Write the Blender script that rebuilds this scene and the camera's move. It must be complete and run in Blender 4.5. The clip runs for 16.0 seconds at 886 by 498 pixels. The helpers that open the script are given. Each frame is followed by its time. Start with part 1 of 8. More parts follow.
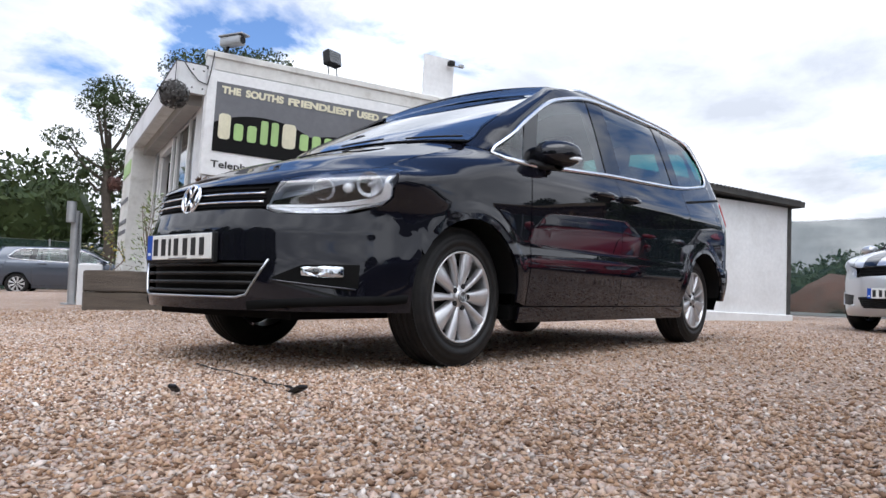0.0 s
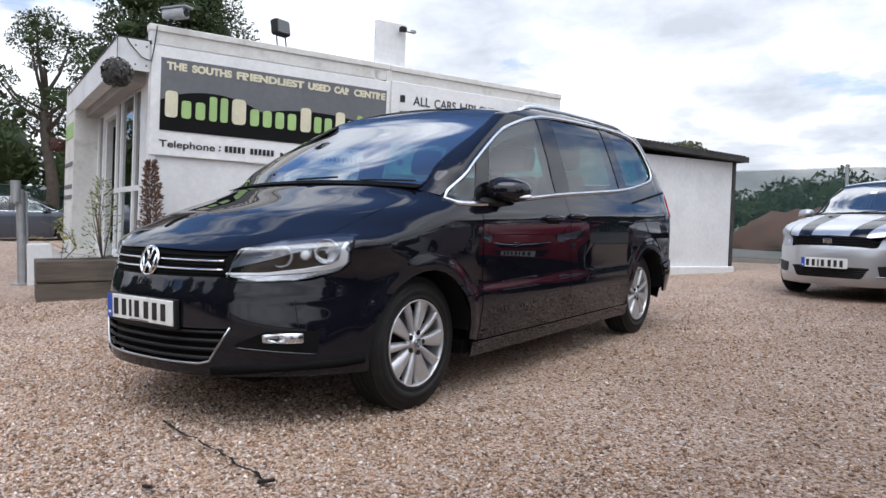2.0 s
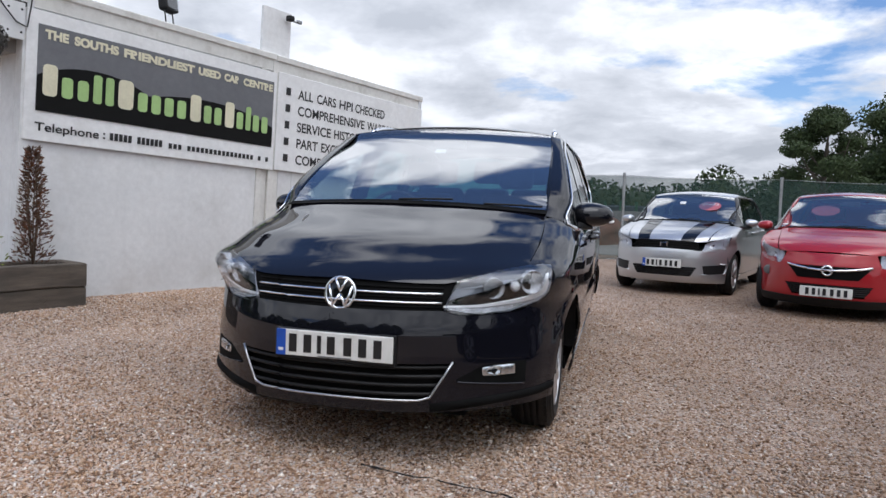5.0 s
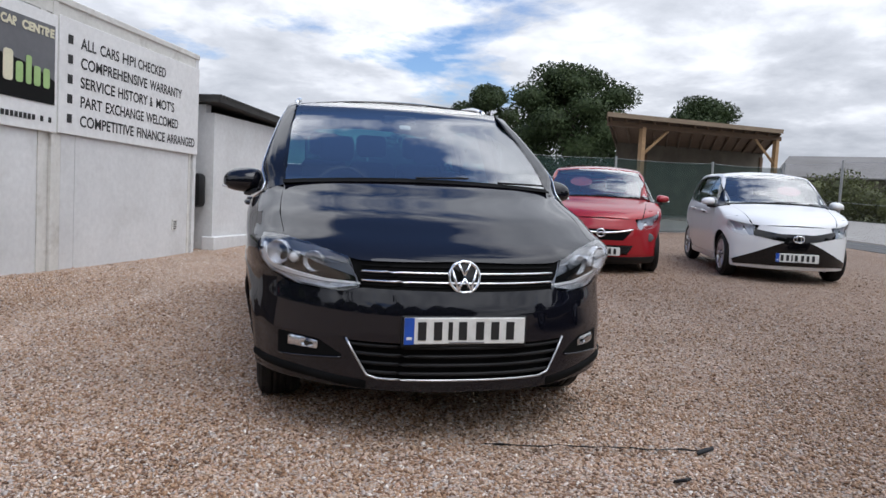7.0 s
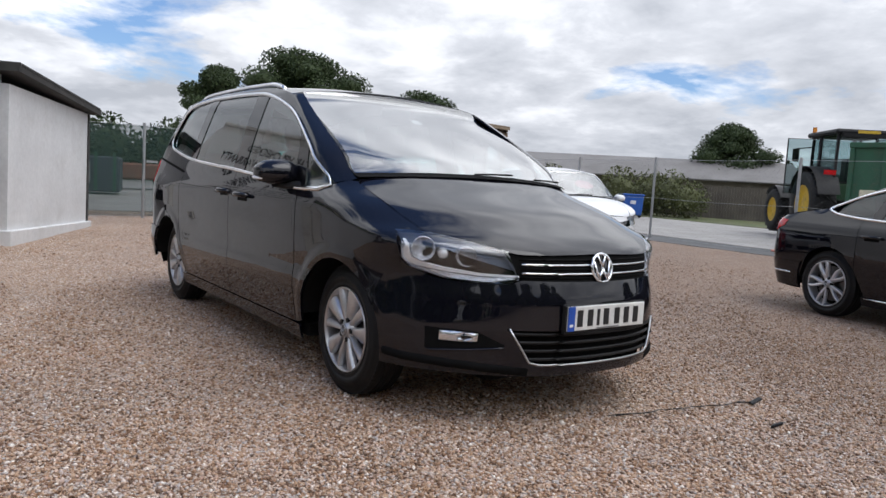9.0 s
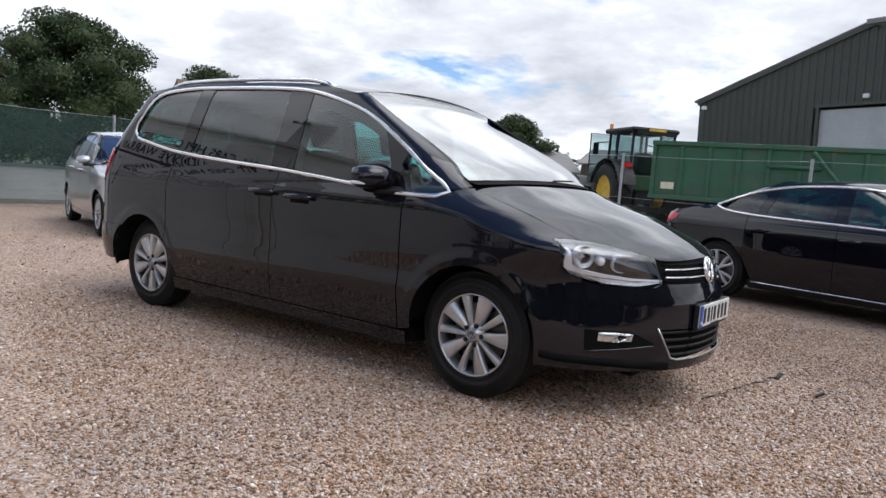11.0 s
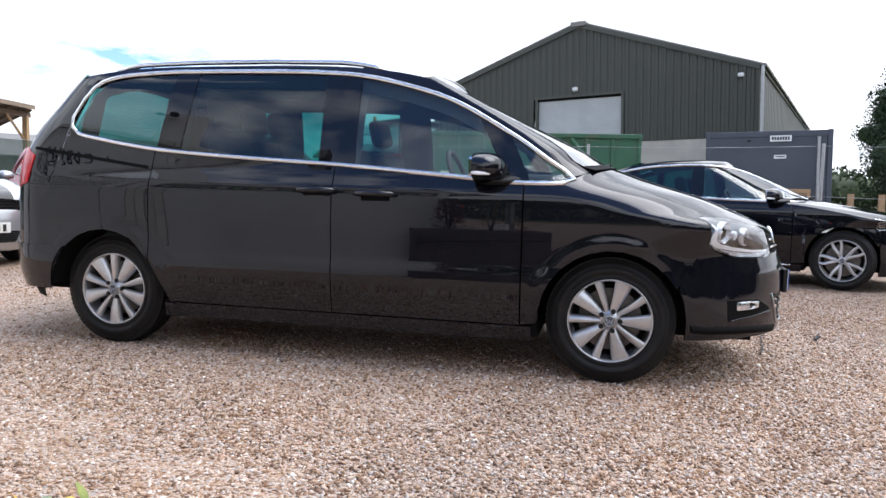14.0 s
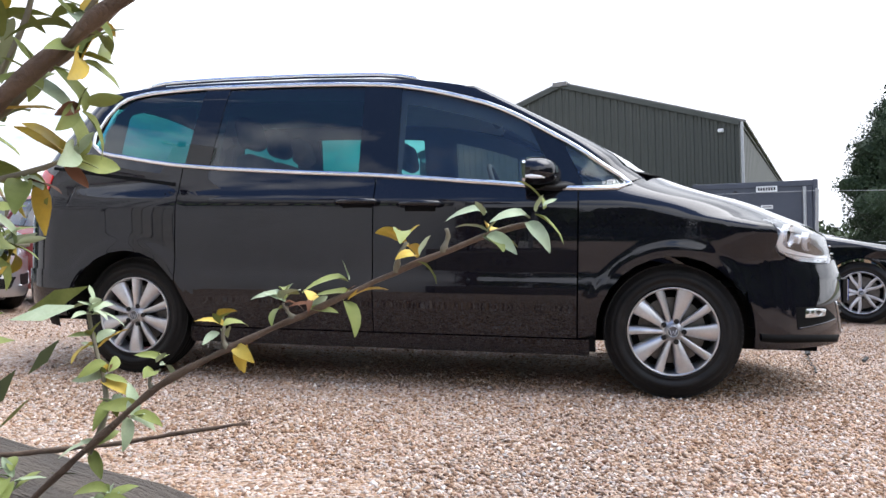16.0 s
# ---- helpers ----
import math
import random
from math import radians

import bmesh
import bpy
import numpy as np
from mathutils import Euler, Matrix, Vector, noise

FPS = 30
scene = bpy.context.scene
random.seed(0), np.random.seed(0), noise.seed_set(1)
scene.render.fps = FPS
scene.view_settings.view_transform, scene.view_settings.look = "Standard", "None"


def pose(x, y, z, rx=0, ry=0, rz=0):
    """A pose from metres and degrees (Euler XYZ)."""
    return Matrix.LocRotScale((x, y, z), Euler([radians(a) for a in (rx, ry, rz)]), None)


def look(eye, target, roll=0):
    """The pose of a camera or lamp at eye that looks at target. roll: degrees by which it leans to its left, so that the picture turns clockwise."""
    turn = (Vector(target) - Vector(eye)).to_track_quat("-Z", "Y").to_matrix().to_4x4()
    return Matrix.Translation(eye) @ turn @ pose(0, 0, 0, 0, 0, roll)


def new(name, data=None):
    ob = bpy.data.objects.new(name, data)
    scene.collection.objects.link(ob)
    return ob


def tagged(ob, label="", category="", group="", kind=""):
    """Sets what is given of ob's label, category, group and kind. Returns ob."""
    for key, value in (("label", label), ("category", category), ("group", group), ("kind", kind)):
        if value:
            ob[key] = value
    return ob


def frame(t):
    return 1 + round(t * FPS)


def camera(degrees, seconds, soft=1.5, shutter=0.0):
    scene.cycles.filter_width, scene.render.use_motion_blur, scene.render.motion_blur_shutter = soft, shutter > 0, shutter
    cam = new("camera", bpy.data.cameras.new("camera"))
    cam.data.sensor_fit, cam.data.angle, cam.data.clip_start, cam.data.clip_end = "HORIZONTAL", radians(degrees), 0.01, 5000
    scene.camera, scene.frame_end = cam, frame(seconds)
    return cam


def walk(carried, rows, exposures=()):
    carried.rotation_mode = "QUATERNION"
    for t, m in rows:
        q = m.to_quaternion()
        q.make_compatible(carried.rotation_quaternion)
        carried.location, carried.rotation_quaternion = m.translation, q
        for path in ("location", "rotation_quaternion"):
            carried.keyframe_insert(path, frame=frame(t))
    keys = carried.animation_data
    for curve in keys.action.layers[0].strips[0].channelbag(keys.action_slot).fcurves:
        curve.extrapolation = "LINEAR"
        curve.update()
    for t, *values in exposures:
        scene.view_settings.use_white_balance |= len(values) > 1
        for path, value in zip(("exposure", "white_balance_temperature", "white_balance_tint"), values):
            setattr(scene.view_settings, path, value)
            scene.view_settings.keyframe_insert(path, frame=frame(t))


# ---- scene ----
cam = camera(63.3, 16.0)
PATH = [
    (0, (2.652, 2.944, 0.354), (1.119, 1.665, 0.472), 1.3),
    (0.5, (2.653, 2.95, 0.43), (1.1, 1.694, 0.54), 1.7),
    (1, (2.662, 2.959, 0.626), (1.11, 1.7, 0.69), 1.6),
    (1.5, (2.695, 2.984, 0.831), (1.115, 1.758, 0.794), 1.0),
    (2, (2.763, 3.025, 0.969), (1.151, 1.846, 0.87), 0.5),
    (2.5, (2.882, 2.995, 1.061), (1.221, 1.885, 0.959), 0.0),
    (3, (3.121, 2.764, 1.103), (1.404, 1.75, 0.948), -0.6),
    (3.2, (3.177, 2.65, 1.114), (1.452, 1.65, 0.951), -0.3),
    (5.3, (3.798, 0.865, 1.136), (1.83, 0.528, 1.015), 1.5),
    (5.5, (3.825, 0.682, 1.123), (1.844, 0.439, 0.999), 1.0),
    (6, (3.91, 0.196, 1.126), (1.918, 0.14, 0.958), 1.7),
    (6.5, (3.919, -0.276, 1.144), (1.937, -0.064, 0.986), 1.9),
    (7, (3.814, -0.769, 1.144), (1.874, -0.322, 0.955), 2.4),
    (7.5, (3.713, -1.247, 1.152), (1.842, -0.551, 1.027), 2.5),
    (8, (3.519, -1.706, 1.14), (1.723, -0.844, 0.968), 2.9),
    (8.5, (3.377, -2.143, 1.124), (1.679, -1.099, 0.959), 3.6),
    (9, (3.162, -2.578, 1.096), (1.555, -1.403, 0.912), 3.4),
    (9.5, (2.911, -2.965, 1.122), (1.425, -1.634, 0.98), 2.4),
    (10, (2.643, -3.346, 1.112), (1.255, -1.911, 0.98), 2.8),
    (10.2, (2.518, -3.467, 1.119), (1.158, -2.01, 0.952), 3.3),
    (12.3, (1.068, -4.438, 1.05), (0.285, -2.603, 0.909), 2.7),
    (12.5, (0.924, -4.491, 1.035), (0.175, -2.642, 0.884), 2.5),
    (13, (0.547, -4.593, 1.026), (-0.105, -2.708, 0.88), 2.4),
    (13.5, (0.253, -4.613, 1.009), (-0.288, -2.694, 0.853), 1.2),
    (14, (-0.007, -4.583, 0.98), (-0.463, -2.643, 0.814), 1.5),
    (14.5, (-0.181, -4.586, 0.931), (-0.571, -2.626, 0.85), 0.6),
    (15, (-0.291, -4.593, 0.86), (-0.702, -2.637, 0.801), 1.3),
    (15.5, (-0.344, -4.53, 0.771), (-0.762, -2.574, 0.747), 1.3),
    (16, (-0.383, -4.48, 0.697), (-0.791, -2.522, 0.709), 0.6),
]
walk(cam, [(t, look(eye, target, roll)) for t, eye, target, roll in PATH], exposures=[(0, .22, 6100, 11), (3, .02, 6100, 11), (6, -.20, 6120, 11), (10, -.12, 6300, 11), (12.5, .40, 6100, 11), (16, .82, 6200, 11)])


# ---------- world, sun, exposure ----------
SUN_DIR = Vector((0.60, 0.12, 1.35)).normalized()
world = bpy.data.worlds.new("world")
scene.world = world
world.use_nodes = True
wn, wl = world.node_tree.nodes, world.node_tree.links


def wnode(kind, **sets):
    n = wn.new(kind)
    for k, v in sets.items():
        if k in n.inputs:
            n.inputs[k].default_value = v
    return n


def wmath(op, a, b=None):
    n = wn.new("ShaderNodeMath")
    n.operation = op
    for i, v in enumerate((a, b)):
        if v is None:
            continue
        if isinstance(v, (int, float)):
            n.inputs[i].default_value = v
        else:
            wl.new(v, n.inputs[i])
    return n.outputs[0]


sky = wn.new("ShaderNodeTexSky")
sky.sky_type, sky.sun_disc = "NISHITA", False
sky.sun_elevation = math.asin(SUN_DIR.z)
sky.sun_rotation = math.atan2(SUN_DIR.x, SUN_DIR.y)
skyblue = wn.new("ShaderNodeMix")
skyblue.data_type, skyblue.blend_type = "RGBA", "MULTIPLY"
skyblue.inputs[0].default_value = 1.0
wl.new(sky.outputs[0], skyblue.inputs[6])
skyblue.inputs[7].default_value = (0.114, 0.134, 0.164, 1)
tc = wn.new("ShaderNodeTexCoord")
sep = wn.new("ShaderNodeSeparateXYZ")
wl.new(tc.outputs["Generated"], sep.inputs[0])
den = wmath("ADD", wmath("MAXIMUM", sep.outputs[2], 0.0), 0.22)
comb = wn.new("ShaderNodeCombineXYZ")
wl.new(wmath("DIVIDE", sep.outputs[0], den), comb.inputs[0])
wl.new(wmath("DIVIDE", sep.outputs[1], den), comb.inputs[1])
comb.inputs[2].default_value = 3.3
big = wnode("ShaderNodeTexNoise", Scale=0.95, Detail=9.0, Roughness=0.55, Distortion=0.35)
wl.new(comb.outputs[0], big.inputs["Vector"])
small = wnode("ShaderNodeTexNoise", Scale=3.4, Detail=7.0, Roughness=0.55, Distortion=0.3)
wl.new(comb.outputs[0], small.inputs["Vector"])
broken = wmath("ADD", big.outputs["Fac"], wmath("MULTIPLY", wmath("SUBTRACT", small.outputs["Fac"], 0.5), 0.42))
ramp = wn.new("ShaderNodeValToRGB")
ramp.color_ramp.elements[0].position, ramp.color_ramp.elements[0].color = 0.372, (0, 0, 0, 1)
ramp.color_ramp.elements[1].position, ramp.color_ramp.elements[1].color = 0.47, (1, 1, 1, 1)
wl.new(wmath("ADD", broken, wmath("SUBTRACT", 0.09, wmath("MULTIPLY", wmath("MULTIPLY", sep.outputs[2], sep.outputs[2]), wmath("SUBTRACT", wmath("SUBTRACT", 0.25, wmath("MULTIPLY", wmath("MULTIPLY", sep.outputs[0], 0.55), wmath("MINIMUM", wmath("ABSOLUTE", wmath("ADD", sep.outputs[1], 0.5)), 0.5))), wmath("MULTIPLY", sep.outputs[1], 0.46))))), ramp.inputs[0])
under = wnode("ShaderNodeTexNoise", Scale=1.5, Detail=7.0, Roughness=0.56, Distortion=0.15)
shift = wn.new("ShaderNodeVectorMath")
shift.operation = "ADD"
shift.inputs[1].default_value = (4.1, -2.2, 1.7)
wl.new(comb.outputs[0], shift.inputs[0])
wl.new(shift.outputs[0], under.inputs["Vector"])
wisp = wnode("ShaderNodeTexNoise", Scale=4.6, Detail=8.0, Roughness=0.58, Distortion=0.4)
wl.new(shift.outputs[0], wisp.inputs["Vector"])
shade = wmath("ADD", under.outputs["Fac"], wmath("MULTIPLY", wmath("SUBTRACT", wisp.outputs["Fac"], 0.5), 0.28))
cloud = wn.new("ShaderNodeValToRGB")
cr = cloud.color_ramp
cr.elements[0].position, cr.elements[0].color = 0.33, (0.58, 0.605, 0.65, 1)
cr.elements[1].position, cr.elements[1].color = 0.63, (1.22, 1.23, 1.25, 1)
mid = cr.elements.new(0.48)
mid.color = (0.80, 0.82, 0.86, 1)
wl.new(wmath("SUBTRACT", shade, wmath("MULTIPLY", wmath("MULTIPLY", wmath("MULTIPLY", sep.outputs[0], sep.outputs[1]), wmath("SUBTRACT", wmath("MULTIPLY", sep.outputs[2], 3.4), 1.0)), 0.11)), cloud.inputs[0])
skymix = wn.new("ShaderNodeMix")
skymix.data_type = "RGBA"
wl.new(ramp.outputs[0], skymix.inputs[0])
wl.new(skyblue.outputs[2], skymix.inputs[6])
lift = wn.new("ShaderNodeMix")
lift.data_type, lift.blend_type = "RGBA", "MULTIPLY"
lift.inputs[0].default_value = 1.0
wl.new(cloud.outputs[0], lift.inputs[6])
zen = wmath("ADD", 1.0, wmath("MULTIPLY", wmath("POWER", wmath("MAXIMUM", sep.outputs[2], 0.0), 1.5), 1.35))
wl.new(zen, lift.inputs[7])
wl.new(lift.outputs[2], skymix.inputs[7])
wl.new(skymix.outputs[2], wn["Background"].inputs[0])
wn["Background"].inputs[1].default_value = 1.0

sun = new("sun", bpy.data.lights.new("sun", "SUN"))
sun.data.energy, sun.data.angle, sun.data.color = 1.28, radians(44), (1.0, 0.975, 0.95)
sun.matrix_world = look(SUN_DIR * 40, (0, 0, 0))


# ---------- materials ----------
def nmath(nt, op, a, b=None):
    n = nt.nodes.new("ShaderNodeMath")
    n.operation = op
    for i, v in enumerate((a, b)):
        if v is None:
            continue
        if isinstance(v, (int, float)):
            n.inputs[i].default_value = v
        else:
            nt.links.new(v, n.inputs[i])
    return n.outputs[0]


def noise_tex(nt, scale, detail=4.0, rough=0.55, stretch=None, src="Object"):
    t = nt.nodes.new("ShaderNodeTexCoord")
    vec = t.outputs[src]
    if stretch:
        mp = nt.nodes.new("ShaderNodeMapping")
        mp.inputs["Scale"].default_value = stretch
        nt.links.new(vec, mp.inputs[0])
        vec = mp.outputs[0]
    n = nt.nodes.new("ShaderNodeTexNoise")
    n.inputs["Scale"].default_value = scale
    n.inputs["Detail"].default_value = detail
    n.inputs["Roughness"].default_value = rough
    nt.links.new(vec, n.inputs["Vector"])
    return n.outputs["Fac"]


def surf(name, c1, c2=None, scale=3.0, rough=0.6, rvar=0.1, metal=0.0, bump=0.0, bscale=80.0, coat=0.0,
         stretch=None, fine=None, lo=0.35, hi=0.65, per=None, dirt=None, spec=0.5):
    """A surface of two colours in noise, with fine grain, relief and uneven gloss. per: 'object' or 'island' varies it piece by piece."""
    m = bpy.data.materials.new(name)
    m.use_nodes = True
    nt = m.node_tree
    b = nt.nodes["Principled BSDF"]
    c2 = c2 or tuple(min(1, v * 0.82) for v in c1)
    f = noise_tex(nt, scale, 5, 0.6, stretch)
    mr = nt.nodes.new("ShaderNodeMapRange")
    mr.inputs[1].default_value, mr.inputs[2].default_value = lo, hi
    nt.links.new(f, mr.inputs[0])
    mix = nt.nodes.new("ShaderNodeMix")
    mix.data_type = "RGBA"
    mix.inputs[6].default_value, mix.inputs[7].default_value = (*c1, 1), (*c2, 1)
    nt.links.new(mr.outputs[0], mix.inputs[0])
    col = mix.outputs[2]
    g = noise_tex(nt, fine or scale * 14, 3, 0.6, stretch)
    hv = nt.nodes.new("ShaderNodeHueSaturation")
    nt.links.new(col, hv.inputs["Color"])
    val = nmath(nt, "ADD", nmath(nt, "MULTIPLY", g, 0.3), 0.85)
    if per:
        if per == "object":
            rnd = nt.nodes.new("ShaderNodeObjectInfo").outputs["Random"]
        else:
            rnd = nt.nodes.new("ShaderNodeNewGeometry").outputs["Random Per Island"]
        val = nmath(nt, "MULTIPLY", val, nmath(nt, "ADD", nmath(nt, "MULTIPLY", rnd, 0.5), 0.72))
    nt.links.new(val, hv.inputs["Value"])
    col = hv.outputs[0]
    if dirt:
        dcol, dscale, amount = dirt
        dn = noise_tex(nt, dscale, 6, 0.7)
        dr = nt.nodes.new("ShaderNodeMapRange")
        dr.inputs[1].default_value, dr.inputs[2].default_value, dr.inputs[4].default_value = 0.52, 0.75, amount
        nt.links.new(dn, dr.inputs[0])
        dm = nt.nodes.new("ShaderNodeMix")
        dm.data_type = "RGBA"
        dm.inputs[7].default_value = (*dcol, 1)
        nt.links.new(dr.outputs[0], dm.inputs[0])
        nt.links.new(col, dm.inputs[6])
        col = dm.outputs[2]
    nt.links.new(col, b.inputs["Base Color"])
    rr = nmath(nt, "ADD", nmath(nt, "MULTIPLY", g, rvar * 2), rough - rvar)
    nt.links.new(rr, b.inputs["Roughness"])
    b.inputs["Metallic"].default_value = metal
    b.inputs["Coat Weight"].default_value = coat
    b.inputs["Coat Roughness"].default_value = 0.03
    b.inputs["Specular IOR Level"].default_value = spec
    if bump:
        bn = nt.nodes.new("ShaderNodeBump")
        bn.inputs["Strength"].default_value, bn.inputs["Distance"].default_value = min(1, bump), 0.02 * bump
        nt.links.new(noise_tex(nt, bscale, 4, 0.65, stretch), bn.inputs["Height"])
        nt.links.new(bn.outputs[0], b.inputs["Normal"])
    return m


def paint(name, col, flake=0.0, rough=0.4, dust=0.03, spec=0.25):
    """Car paint: clear coat over a slightly metallic base, with a thin veil of dust."""
    m = bpy.data.materials.new(name)
    m.use_nodes = True
    nt = m.node_tree
    b = nt.nodes["Principled BSDF"]
    mix = nt.nodes.new("ShaderNodeMix")
    mix.data_type = "RGBA"
    mix.inputs[6].default_value = (*col, 1)
    mix.inputs[7].default_value = (*[min(1, c + dust * k) for c, k in zip(col, (0.5, 0.45, 0.38))], 1)
    nt.links.new(noise_tex(nt, 2.2, 6, 0.7), mix.inputs[0])
    nt.links.new(mix.outputs[2], b.inputs["Base Color"])
    b.inputs["Metallic"].default_value = flake
    nt.links.new(nmath(nt, "ADD", nmath(nt, "MULTIPLY", noise_tex(nt, 40, 3), 0.12), rough - 0.06), b.inputs["Roughness"])
    b.inputs["Coat Weight"].default_value = 1.0
    b.inputs["Coat IOR"].default_value = 1.5
    nt.links.new(nmath(nt, "ADD", nmath(nt, "MULTIPLY", noise_tex(nt, 9, 4), 0.03), 0.0), b.inputs["Coat Roughness"])
    b.inputs["Specular IOR Level"].default_value = spec
    return m


def glass(name, tint, gloss=0.05, power=3.5):
    """A thin pane: clear tinted, with more gloss at a grazing view."""
    m = bpy.data.materials.new(name)
    m.use_nodes = True
    nt = m.node_tree
    nt.nodes.remove(nt.nodes["Principled BSDF"])
    tr, gl = nt.nodes.new("ShaderNodeBsdfTransparent"), nt.nodes.new("ShaderNodeBsdfGlossy")
    tr.inputs[0].default_value = (*tint, 1)
    gl.inputs["Roughness"].default_value = 0.015
    lw = nt.nodes.new("ShaderNodeLayerWeight")
    lw.inputs[0].default_value = 0.5
    fac = nmath(nt, "ADD", nmath(nt, "MULTIPLY", nmath(nt, "POWER", lw.outputs["Facing"], power), 0.9), gloss)
    mx = nt.nodes.new("ShaderNodeMixShader")
    nt.links.new(fac, mx.inputs[0])
    nt.links.new(tr.outputs[0], mx.inputs[1])
    nt.links.new(gl.outputs[0], mx.inputs[2])
    nt.links.new(mx.outputs[0], nt.nodes["Material Output"].inputs[0])
    return m


def lamp_cover(name):
    return glass(name, (0.93, 0.95, 0.97), 0.13)


M = {}
M["black_paint"] = paint("black_paint", (0.0036, 0.0039, 0.0074), 0.0, 0.5, dust=0.006, spec=0.0)
M["black_paint_b"] = paint("black_paint_sedan", (0.0025, 0.003, 0.006), 0.0, 0.5, dust=0.003, spec=0.0)
M["silver_paint"] = paint("silver_paint", (0.50, 0.51, 0.53), 0.75, 0.34)
M["red_paint"] = paint("red_paint", (0.32, 0.005, 0.012), 0.1, dust=0.008)
M["white_paint"] = paint("white_car_paint", (0.74, 0.75, 0.76), 0.0)
M["grey_paint"] = paint("blue_grey_paint", (0.055, 0.068, 0.092), 0.6)
M["blue_paint"] = paint("blue_paint", (0.02, 0.05, 0.16), 0.2)
M["gloss_black"] = paint("gloss_black_trim", (0.004, 0.004, 0.005), 0.0, 0.5, dust=0.003, spec=0.0)
M["trim"] = surf("black_plastic", (0.009, 0.009, 0.010), (0.014, 0.014, 0.014), 6, 0.5, 0.12, bump=0.15, bscale=300, spec=0.25)
M["pillar"] = paint("black_pillar_film", (0.003, 0.003, 0.004), 0.0, 0.5, dust=0.002, spec=0.0)
M["dark"] = surf("dark_cavity", (0.004, 0.004, 0.004), (0.007, 0.007, 0.007), 6, 0.7, spec=0.06)
M["chrome"] = surf("chrome", (0.82, 0.83, 0.85), (0.75, 0.76, 0.78), 4, 0.09, 0.05, metal=1.0)
M["satin"] = surf("satin_chrome", (0.55, 0.56, 0.58), (0.48, 0.49, 0.5), 4, 0.3, 0.06, metal=1.0)
M["alloy"] = surf("silver_alloy", (0.56, 0.56, 0.57), (0.50, 0.50, 0.51), 5, 0.32, 0.06, metal=0.75, coat=0.4, dirt=((0.16, 0.13, 0.10), 9, 0.25))
M["alloy_dark"] = surf("grey_alloy", (0.58, 0.58, 0.59), (0.50, 0.50, 0.51), 5, 0.34, 0.06, metal=0.6)
M["rubber"] = surf("tyre_rubber", (0.009, 0.009, 0.0095), (0.014, 0.0135, 0.013), 9, 0.62, 0.08, bump=0.2, bscale=220, dirt=((0.045, 0.038, 0.032), 7, 0.3), spec=0.25)
M["window"] = glass("clear_green_glass", (0.72, 0.86, 0.83), 0.085)
M["privacy"] = glass("privacy_glass", (0.11, 0.35, 0.34), 0.066)
M["screen"] = glass("windscreen_glass", (0.68, 0.79, 0.77), 0.20, 2.0)
M["lens"] = lamp_cover("lamp_lens")
M["lamp_in"] = surf("lamp_reflector", (0.74, 0.75, 0.78), (0.58, 0.59, 0.62), 60, 0.26, 0.14, metal=0.75, bump=0.9, bscale=38)
M["lamp_dark"] = surf("lamp_housing", (0.46, 0.49, 0.56), (0.37, 0.40, 0.47), 8, 0.34, 0.1, metal=0.1)
M["disc"] = surf("worn_brake_steel", (0.16, 0.155, 0.15), (0.10, 0.09, 0.085), 14, 0.4, 0.1, metal=0.8)
M["lamp_white"] = surf("lamp_light_guide", (0.90, 0.91, 0.92), (0.84, 0.85, 0.87), 12, 0.25, 0.08)
M["red_lens"] = surf("red_lamp_lens", (0.55, 0.010, 0.012), (0.42, 0.006, 0.010), 8, 0.2, 0.04, coat=0.25)
M["amber"] = surf("amber_lens", (0.7, 0.25, 0.03), None, 8, 0.2, 0.05)
M["cloth"] = surf("dark_seat_cloth", (0.022, 0.022, 0.025), (0.035, 0.034, 0.036), 20, 0.9, 0.05, bump=0.3, bscale=400)
M["beige"] = surf("pale_lining", (0.45, 0.44, 0.42), (0.39, 0.38, 0.365), 10, 0.9)
M["dash"] = surf("dashboard_plastic", (0.02, 0.02, 0.022), (0.03, 0.03, 0.03), 20, 0.65, bump=0.2, bscale=300)
M["plate"] = surf("white_plate", (0.72, 0.72, 0.69), (0.64, 0.64, 0.61), 14, 0.35, 0.08, dirt=((0.4, 0.36, 0.3), 18, 0.3))
M["plate_blue"] = surf("plate_blue", (0.015, 0.08, 0.42), None, 12, 0.35)
M["ink"] = surf("black_ink", (0.012, 0.012, 0.013), None, 12, 0.5)
M["grey_ink"] = surf("grey_ink", (0.13, 0.13, 0.135), None, 12, 0.5)
M["sticker"] = surf("white_sticker", (0.75, 0.76, 0.76), None, 12, 0.5)
M["price_red"] = surf("red_price_card", (0.40, 0.10, 0.13), None, 12, 0.5)


# ---------- mesh helpers ----------
def mesh_ob(name, verts, faces, material, parent=None, label="", smooth=True, kind=""):
    me = bpy.data.meshes.new(name)
    me.from_pydata([tuple(map(float, v)) for v in verts], [], faces)
    me.materials.append(material)
    if smooth:
        me.polygons.foreach_set("use_smooth", [True] * len(me.polygons))
    me.update()
    ob = new(name, me)
    if parent:
        ob.parent = parent
    return tagged(ob, label, kind=kind)


def part(name, bm, material, parent=None, label="", smooth=False):
    me = bpy.data.meshes.new(name)
    bmesh.ops.recalc_face_normals(bm, faces=bm.faces)
    bm.to_mesh(me)
    bm.free()
    me.materials.append(material)
    if smooth:
        me.polygons.foreach_set("use_smooth", [True] * len(me.polygons))
        me.set_sharp_from_angle(angle=radians(40))
    ob = new(name, me)
    if parent:
        ob.parent = parent
    return tagged(ob, label)


